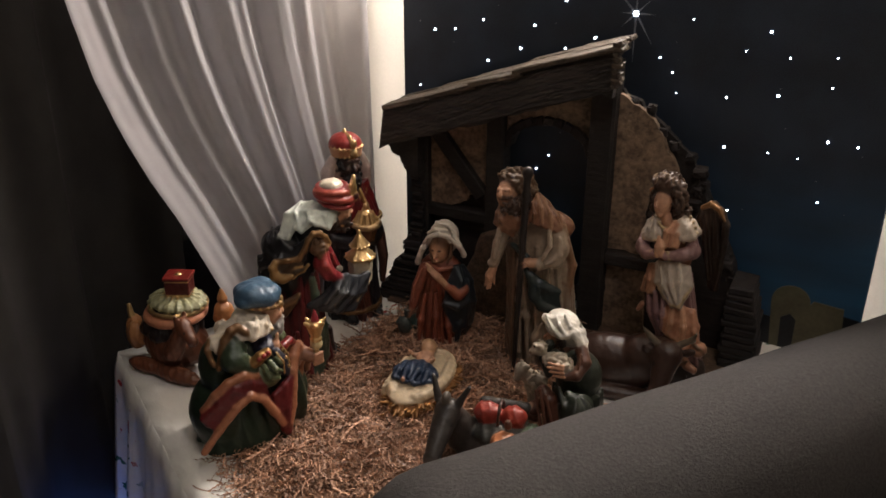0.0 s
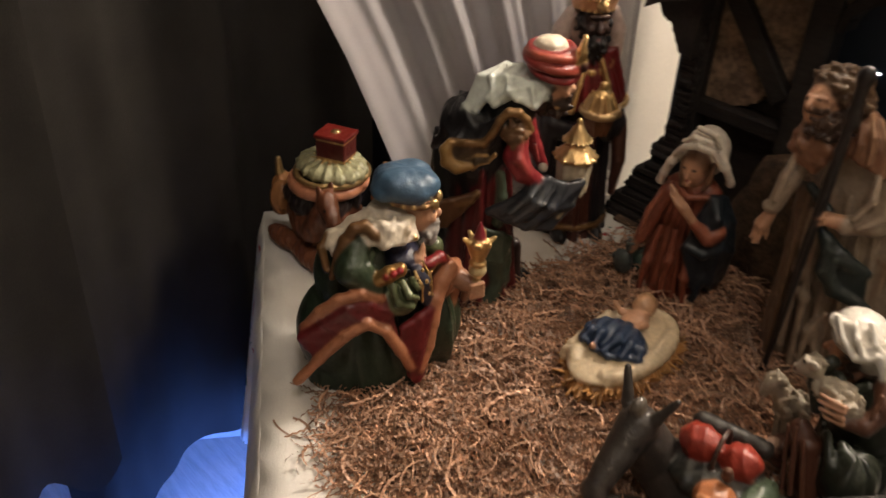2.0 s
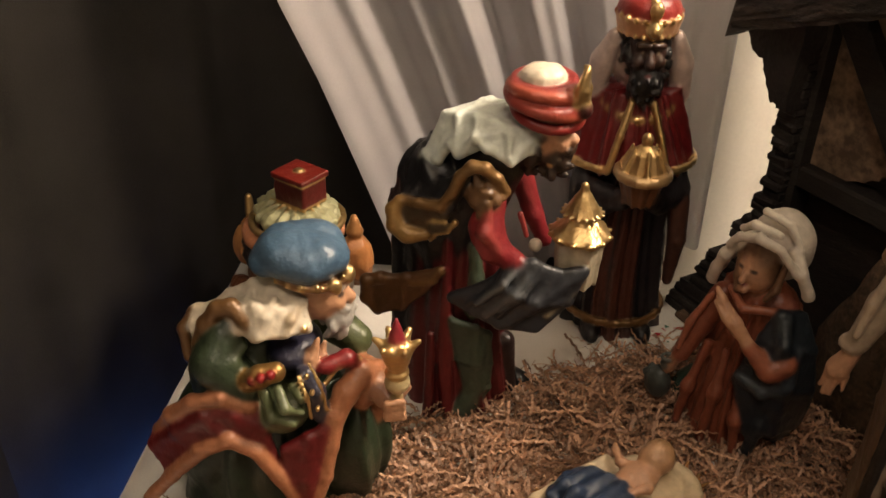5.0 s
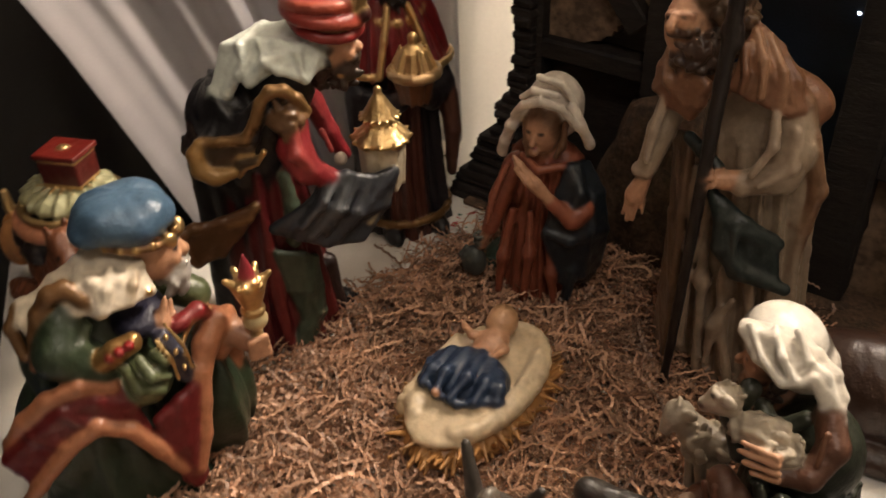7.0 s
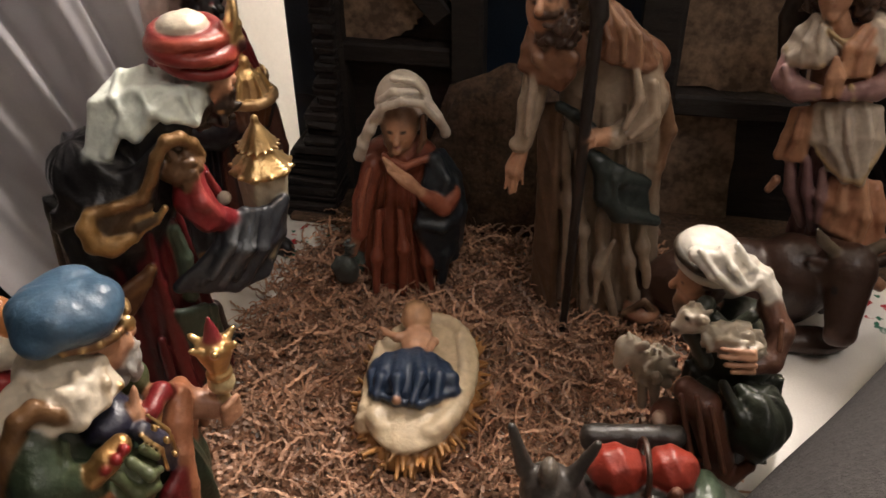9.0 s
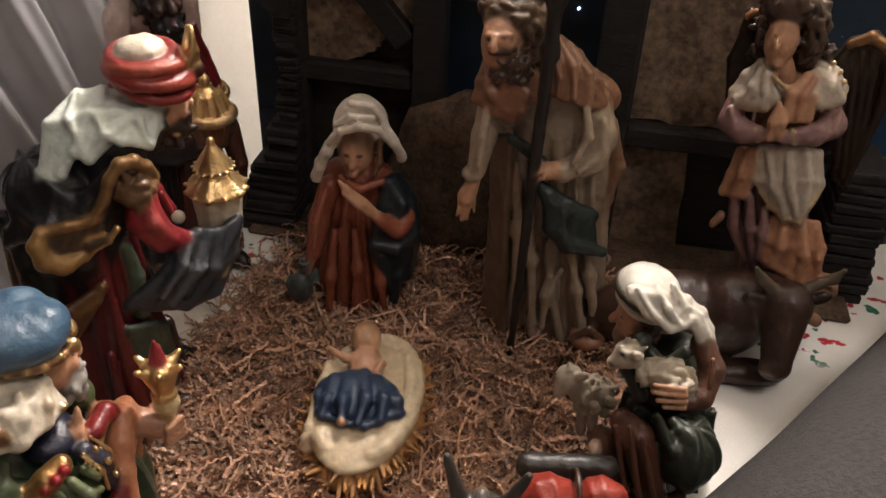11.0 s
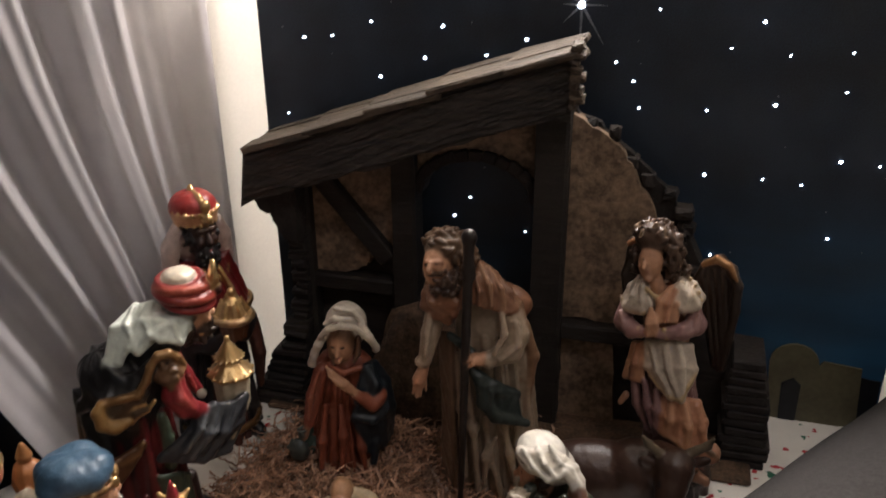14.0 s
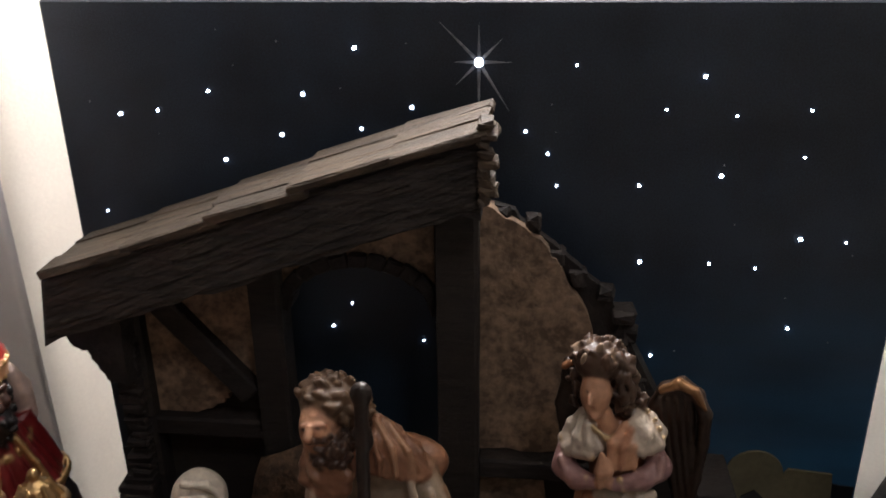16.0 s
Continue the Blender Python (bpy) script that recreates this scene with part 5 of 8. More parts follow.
# king standing in dark red and black with a covered cup
EBONY, CRIMSON, ROBE, WIMPLE = (0.038, 0.018, 0.013), (0.135, 0.009, 0.011), (0.018, 0.015, 0.017), (0.50, 0.39, 0.35)
figure("standing_king_figurine", "standing dark king figurine in red cape with golden crown and cup", "figurine", [
    cone((0, 0, 0), (0, 0, 0.19), (0.052, 0.062), (0.034, 0.046), ROBE, fold=(10, 0.0035, 0.5, 1)), cone((0.020, -0.005, 0), (0.014, 0, 0.17), (0.040, 0.034), (0.026, 0.024), (0.075, 0.022, 0.014), fold=(9, 0.003, 0.2, 1)), loop((0.006, 0, 0.020), 0.052, 0.060, 0.004, (0.20, 0.11, 0.04, 0.5), -100, 100),
    cone((0.0, 0, 0.172), (0.0, 0, 0.238), (0.050, 0.070), (0.026, 0.044), CRIMSON, fold=(11, 0.0024, 0.6, 1)), loop((0, 0, 0.175), 0.052, 0.072, 0.0034, GOLD, -170, -28, 14), loop((0, 0, 0.175), 0.052, 0.072, 0.0034, GOLD, 28, 170, 14), chain([(0.048, -0.032, 0.176), (0.040, -0.022, 0.205), (0.030, -0.012, 0.232)], [0.004, 0.004, 0.0035], GOLD), chain([(0.048, 0.032, 0.176), (0.040, 0.022, 0.205), (0.030, 0.012, 0.232)], [0.004, 0.004, 0.0035], GOLD), loop((0.0, 0, 0.233), 0.031, 0.040, 0.0034, GOLD, -100, 100, 14, 0.016),
    chain([(0.004, -0.046, 0.176), (0.024, -0.052, 0.150), (0.046, -0.028, 0.148), (0.062, -0.014, 0.156)], [0.015, 0.015, 0.013, 0.010], ROBE), chain([(0.004, 0.046, 0.176), (0.024, 0.052, 0.150), (0.046, 0.028, 0.148), (0.062, 0.014, 0.156)], [0.015, 0.015, 0.013, 0.010], ROBE), chain([(0.030, -0.056, 0.140), (0.038, -0.058, 0.105), (0.036, -0.056, 0.06)], [0.012, 0.010, 0.006], ROBE), chain([(0.030, 0.056, 0.140), (0.038, 0.058, 0.105), (0.036, 0.056, 0.06)], [0.012, 0.010, 0.006], (0.075, 0.03, 0.02)),
    chain([(0.062, -0.016, 0.160), (0.076, -0.010, 0.166)], [0.008, 0.006], EBONY), chain([(0.062, 0.016, 0.160), (0.076, 0.010, 0.166)], [0.008, 0.006], EBONY),
    ell((-0.008, 0, 0.264), (0.024, 0.036, 0.030), WIMPLE), chain([(0.004, -0.033, 0.280), (0.000, -0.042, 0.258), (-0.002, -0.046, 0.232)], [0.009, 0.013, 0.011], WIMPLE, 0.004), chain([(0.004, 0.033, 0.280), (0.000, 0.042, 0.258), (-0.002, 0.046, 0.232)], [0.009, 0.013, 0.011], WIMPLE, 0.004),
    ell((0.012, 0, 0.274), (0.0215, 0.0205, 0.026), EBONY), cap((0.033, 0, 0.277), (0.0365, 0, 0.268), 0.003, 0.0055, EBONY, 0.003), cap((0.031, -0.013, 0.2825), (0.034, -0.003, 0.283), 0.003, 0.003, EBONY, 0.002), cap((0.031, 0.013, 0.2825), (0.034, 0.003, 0.283), 0.003, 0.003, EBONY, 0.002), ell((0.029, -0.011, 0.268), (0.006, 0.006, 0.006), EBONY), ell((0.029, 0.011, 0.268), (0.006, 0.006, 0.006), EBONY),
    ell((0.024, 0, 0.250), (0.013, 0.017, 0.018), (0.010, 0.009, 0.009), k=0.003), curls((0.024, 0, 0.250), (0.013, 0.018, 0.020), (0.012, 0.010, 0.010), 50, 0.0035, 12), curls((0.012, -0.021, 0.264), (0.010, 0.005, 0.018), (0.012, 0.010, 0.010), 12, 0.0045, 13), curls((0.012, 0.021, 0.264), (0.010, 0.005, 0.018), (0.012, 0.010, 0.010), 12, 0.0045, 14),
    cone((0.005, 0, 0.288), (0.005, 0, 0.303), (0.028, 0.031), (0.031, 0.035), (0.50, 0.26, 0.13, 0.4), k=0.002), beads((0.005, 0, 0.289), 0.029, 0.0024, 20, GOLD), beads((0.005, 0, 0.303), 0.032, 0.0026, 20, GOLD), ell((0.002, 0, 0.304), (0.030, 0.034, 0.020), (0.22, 0.018, 0.014), k=0.002), loop((0.002, 0, 0.304), 0.002, 0.034, 0.0022, (0.26, 0.03, 0.02), 0, 360, 4), ell((0.002, 0, 0.326), (0.0045, 0.0045, 0.005), GOLD, k=0.002), chain([(0.034, 0, 0.306), (0.022, 0, 0.320), (0.004, 0, 0.325)], [0.004, 0.003, 0.002], GOLD), ell((0.037, 0, 0.297), (0.005, 0.006, 0.007), (0.008, 0.09, 0.045), k=0.001), beads((0.036, 0, 0.297), 0.003, 0.006, 3, GOLD), ell((0.036, 0, 0.312), (0.005, 0.007, 0.007), GOLD),
    cone((0.072, 0, 0.158), (0.072, 0, 0.184), (0.014, 0.016), (0.022, 0.025), (0.17, 0.075, 0.035, 0.3), k=0.002, fold=(8, 0.0010, 0, 0)), loop((0.072, 0, 0.186), 0.0235, 0.0270, 0.0046, (0.5, 0.34, 0.18, 0.7), k=0.001), cone((0.072, 0, 0.188), (0.072, 0, 0.205), (0.020, 0.0235), (0.013, 0.015), (0.50, 0.33, 0.15, 0.7), k=0.001, fold=(10, 0.0010, 0, 0)), cone((0.072, 0, 0.204), (0.072, 0, 0.212), (0.015, 0.017), (0.004, 0.005), GOLD, k=0.001), ell((0.072, 0, 0.216), (0.005, 0.006, 0.006), GOLD, k=0.001), [chain([(0.072 + 0.022 * math.cos(a), 0.025 * math.sin(a), 0.190), (0.072 + 0.012 * math.cos(a), 0.014 * math.sin(a), 0.209)], [0.0018, 0.0018], GOLD, 0.001) for a in (0, 1.05, 2.1, 3.14, 4.2, 5.2)],
    ell((0.050, -0.03, 0.008), (0.02, 0.012, 0.010), BLACK), ell((0.050, 0.03, 0.008), (0.02, 0.012, 0.010), BLACK),
], (-0.760, 1.150, 0.0), -30, squash=(0.90, 0.80, 1.0), h=0.0021, crisp=True, paint=[ell((0.034, -0.009, 0.277), (0.003, 0.003, 0.0018), (0.5, 0.4, 0.3)), ell((0.034, 0.009, 0.277), (0.003, 0.003, 0.0018), (0.5, 0.4, 0.3)), ell((0.038, 0, 0.258), (0.004, 0.005, 0.0016), (0.09, 0.02, 0.02))])

# resting camel laden with goods
CAM = (0.17, 0.062, 0.030)
figure("camel_figurine", "resting brown camel figurine with baskets and a red chest", "figurine", [
    ell((0, 0, 0.050), (0.066, 0.050, 0.052), CAM), ell((0.035, -0.045, 0.014), (0.055, 0.020, 0.018), CAM), ell((-0.035, -0.045, 0.014), (0.040, 0.018, 0.016), CAM), ell((-0.01, 0.045, 0.014), (0.06, 0.018, 0.016), CAM),
    ell((-0.005, 0, 0.082), (0.060, 0.053, 0.034), (0.03, 0.02, 0.018), fold=(9, 0.002, 0.3)), ring((0.004, 0.004, 0.106), 0.046, 0.009, (0.52, 0.22, 0.12)),
    ell((0.008, 0.008, 0.128), (0.056, 0.046, 0.018), (0.34, 0.33, 0.19), fold=(16, 0.0014, 0, 1)), ring((0.008, 0.008, 0.120), 0.048, 0.004, GOLD),
    block((0.013, 0.012, 0.158), (0.021, 0.018, 0.016), (0.085, 0.010, 0.008), (0, 0, 25), soft=0.002), block((0.013, 0.012, 0.174), (0.023, 0.020, 0.003), (0.14, 0.014, 0.010), (0, 0, 25), soft=0.001), ell((0.013, 0.012, 0.178), (0.006, 0.006, 0.003), GOLD, k=0.002),
    ell((-0.080, -0.015, 0.062), (0.018, 0.020, 0.030), (0.42, 0.19, 0.07, 0.2)), cap((-0.082, -0.018, 0.09), (-0.084, -0.018, 0.108), 0.007, 0.005, GOLD), ell((-0.062, -0.03, 0.06), (0.02, 0.02, 0.03), (0.35, 0.16, 0.06)),
    ell((0.075, 0.045, 0.095), (0.022, 0.022, 0.034), (0.42, 0.17, 0.06)), cap((0.075, 0.045, 0.13), (0.075, 0.045, 0.145), 0.010, 0.004, (0.42, 0.19, 0.07, 0.3)), ell((0.092, 0.020, 0.086), (0.020, 0.016, 0.018), CREAM), ell((0.090, 0.012, 0.055), (0.018, 0.016, 0.020), (0.34, 0.03, 0.03)),
    cap((0.030, -0.040, 0.055), (0.058, -0.036, 0.108), 0.020, 0.015, CAM), cap((0.056, -0.036, 0.112), (0.084, -0.046, 0.092), 0.016, 0.011, CAM), ell((0.050, -0.044, 0.124), (0.006, 0.003, 0.008), CAM), ell((0.052, -0.026, 0.125), (0.006, 0.003, 0.008), CAM),
], (-0.905, 0.872, 0.0), 0, size=0.88, h=0.0021, paint=[ell((0.088, 0.003, 0.088), (0.006, 0.004, 0.006), (0.05, 0.03, 0.02)), ring((0.01, -0.02, 0.045), 0.055, 0.004, GOLD), block((0.013, 0.012, 0.1435), (0.03, 0.03, 0.002), GOLD, (0, 0, 25)), block((0.013, 0.012, 0.170), (0.03, 0.03, 0.0015), GOLD, (0, 0, 25)), ell((0.072, -0.052, 0.108), (0.003, 0.003, 0.003), BLACK)])

# kneeling woman in rust and navy
VEIL, RUST_L, CLOAKB = (0.60, 0.53, 0.45), (0.30, 0.095, 0.052), (0.014, 0.020, 0.026)
figure("kneeling_mother_figurine", "kneeling veiled woman figurine in rust dress and navy cloak", "figurine", [
    cone((-0.004, 0, 0), (-0.002, 0.002, 0.130), (0.044, 0.040), (0.030, 0.020), RUST, fold=(11, 0.003, 0.4, 0.6)), ell((-0.002, 0.002, 0.126), (0.036, 0.022, 0.022), RUST), chain([(-0.0203, -0.0312, 0.0860), (-0.0224, -0.0439, 0.0448), (-0.0249, -0.0486, 0.0108)], [0.0034, 0.0045, 0.0039], RUST, 0.013), chain([(-0.0000, -0.0328, 0.0896), (0.0039, -0.0422, 0.0542), (0.0016, -0.0468, 0.0093)], [0.0034, 0.0045, 0.0045], RUST, 0.013), chain([(0.0180, -0.0308, 0.0695), (0.0254, -0.0374, 0.0390), (0.0291, -0.0365, 0.0074)], [0.0034, 0.0045, 0.0039], RUST, 0.013),
    sheet([[(0.0364, 0.0020, 0.1298), (0.0502, 0.0030, 0.1070), (0.0554, 0.0062, 0.0704), (0.0514, 0.0033, 0.0351)], [(0.0309, -0.0177, 0.1343), (0.0445, -0.0249, 0.1137), (0.0511, -0.0255, 0.0805), (0.0489, -0.0198, 0.0366)], [(0.0262, -0.0249, 0.1149), (0.0244, -0.0314, 0.0985), (0.0188, -0.0347, 0.0758), (0.0334, -0.0294, 0.0304)]], 0.0055, CLOAKB), chain([(0.0346, -0.0148, 0.1349), (0.0448, -0.0269, 0.1183), (0.0381, -0.0325, 0.1009), (0.0256, -0.0373, 0.0985)], [0.0045, 0.0050, 0.0045, 0.0034], CLOAKB, 0.004), chain([(0.0507, -0.0153, 0.1117), (0.0549, -0.0226, 0.0860), (0.0403, -0.0340, 0.0745), (0.0196, -0.0386, 0.0807)], [0.0045, 0.0050, 0.0050, 0.0039], (0.026, 0.034, 0.042), 0.004), chain([(0.0504, -0.0195, 0.0585), (0.0425, -0.0274, 0.0413), (0.0382, -0.0304, 0.0130)], [0.0050, 0.0056, 0.0050], CLOAKB, 0.005), ell((0.024, 0.010, 0.05), (0.032, 0.034, 0.055), CLOAKB), ell((0, 0.022, 0.06), (0.042, 0.026, 0.06), CLOAKB),
    ell((0.001, 0.006, 0.176), (0.026, 0.025, 0.029), VEIL), sheet([[(-0.0149, -0.0115, 0.1803), (-0.0251, -0.0159, 0.1659), (-0.0337, -0.0178, 0.1500), (-0.0389, -0.0189, 0.1358)], [(-0.0179, -0.0245, 0.1776), (-0.0245, -0.0280, 0.1664), (-0.0318, -0.0255, 0.1495), (-0.0355, -0.0223, 0.1362)]], 0.0042, VEIL), chain([(-0.0130, -0.0193, 0.1846), (-0.0250, -0.0261, 0.1671), (-0.0366, -0.0225, 0.1381)], [0.0045, 0.0039, 0.0034], VEIL, 0.003), chain([(0.0253, -0.0107, 0.1852), (0.0351, -0.0126, 0.1723), (0.0414, -0.0071, 0.1572)], [0.0050, 0.0050, 0.0045], VEIL, 0.003), ell((0.0411, -0.0052, 0.1535), (0.0045, 0.0045, 0.0039), VEIL), chain([(-0.0215, -0.0294, 0.1768), (-0.0093, -0.0349, 0.1908), (0.0071, -0.0353, 0.1964), (0.0228, -0.0277, 0.1915), (0.0347, -0.0168, 0.1721)], [0.0034, 0.0034, 0.0039, 0.0034, 0.0034], VEIL, 0.002), chain([(-0.0148, -0.0258, 0.1928), (-0.0012, -0.0310, 0.2029), (0.0176, -0.0248, 0.2003)], [0.0028, 0.0034, 0.0028], (0.68, 0.61, 0.52), 0.003), chain([(-0.0046, -0.0154, 0.2078), (0.0148, -0.0110, 0.2039), (0.0272, -0.0083, 0.1878)], [0.0034, 0.0034, 0.0028], (0.68, 0.61, 0.52), 0.003),
    ell((0, -0.012, 0.168), (0.018, 0.017, 0.022), (0.13, 0.065, 0.033)), ell((0, -0.016, 0.162), (0.0150, 0.0155, 0.0205), SKIN), cap((0, -0.031, 0.165), (0, -0.0345, 0.157), 0.0016, 0.0030, SKIN, 0.003), ell((0, -0.030, 0.1485), (0.0045, 0.004, 0.004), SKIN), cap((0, -0.005, 0.15), (0, -0.005, 0.132), 0.0095, 0.0125, SKIN), chain([(-0.0124, -0.0233, 0.1744), (-0.0087, -0.0286, 0.1557), (-0.0052, -0.0319, 0.1452)], [0.0028, 0.0034, 0.0022], (0.13, 0.065, 0.033)), chain([(0.0226, -0.0154, 0.1738), (0.0226, -0.0216, 0.1551), (0.0188, -0.0265, 0.1466)], [0.0028, 0.0034, 0.0022], (0.13, 0.065, 0.033)),
    chain([(-0.0264, -0.0161, 0.1249), (-0.0350, -0.0262, 0.0949), (-0.0390, -0.0394, 0.0683)], [0.0101, 0.0107, 0.0079], RUST), chain([(-0.0265, -0.0305, 0.1289), (-0.0343, -0.0425, 0.1021), (-0.0360, -0.0490, 0.0788)], [0.0028, 0.0034, 0.0022], RUST_L, 0.004), chain([(-0.0410, -0.0419, 0.0641), (-0.0447, -0.0448, 0.0498)], [0.0050, 0.0039], SKIN_D),
    chain([(0.0487, -0.0240, 0.1034), (0.0420, -0.0337, 0.0967), (0.0252, -0.0415, 0.1120)], [0.0084, 0.0084, 0.0062], RUST_L), chain([(0.0230, -0.0420, 0.1147), (0.0109, -0.0467, 0.1282), (-0.0034, -0.0500, 0.1440), (-0.0091, -0.0502, 0.1512)], [0.0050, 0.0056, 0.0039, 0.0020], SKIN), chain([(0.0158, -0.0477, 0.1202), (0.0053, -0.0531, 0.1328), (-0.0059, -0.0546, 0.1427)], [0.0028, 0.0028, 0.0017], SKIN, 0.001), chain([(-0.0123, -0.0273, 0.1417), (0.0058, -0.0335, 0.1345), (0.0251, -0.0190, 0.1364)], [0.0034, 0.0034, 0.0034], RUST_L, 0.003),
    ell((-0.0528, -0.0466, 0.0318), (0.0123, 0.0101, 0.0157), (0.055, 0.065, 0.06)), ell((-0.0481, -0.0456, 0.0535), (0.0056, 0.0050, 0.0056), (0.06, 0.07, 0.065)), ring((-0.0478, -0.0455, 0.0600), 0.0050, 0.0017, (0.09, 0.10, 0.09)), chain([(-0.0604, -0.0483, 0.0467), (-0.0652, -0.0514, 0.0374), (-0.0600, -0.0503, 0.0224)], [0.0017, 0.0017, 0.0017], (0.06, 0.07, 0.065)), ell((-0.045, 0.004, 0.012), (0.022, 0.03, 0.014), (0.02, 0.045, 0.03)),
], (-0.578, 1.142, 0.0), 6, squash=(0.93, 0.95, 1.0), h=0.0019, crisp=True, paint=[ell((-0.006, -0.030, 0.1655), (0.003, 0.004, 0.0015), (0.05, 0.03, 0.02)), ell((0.006, -0.030, 0.1655), (0.003, 0.004, 0.0015), (0.05, 0.03, 0.02)), ell((0, -0.032, 0.1525), (0.0038, 0.004, 0.0013), (0.3, 0.08, 0.06))])

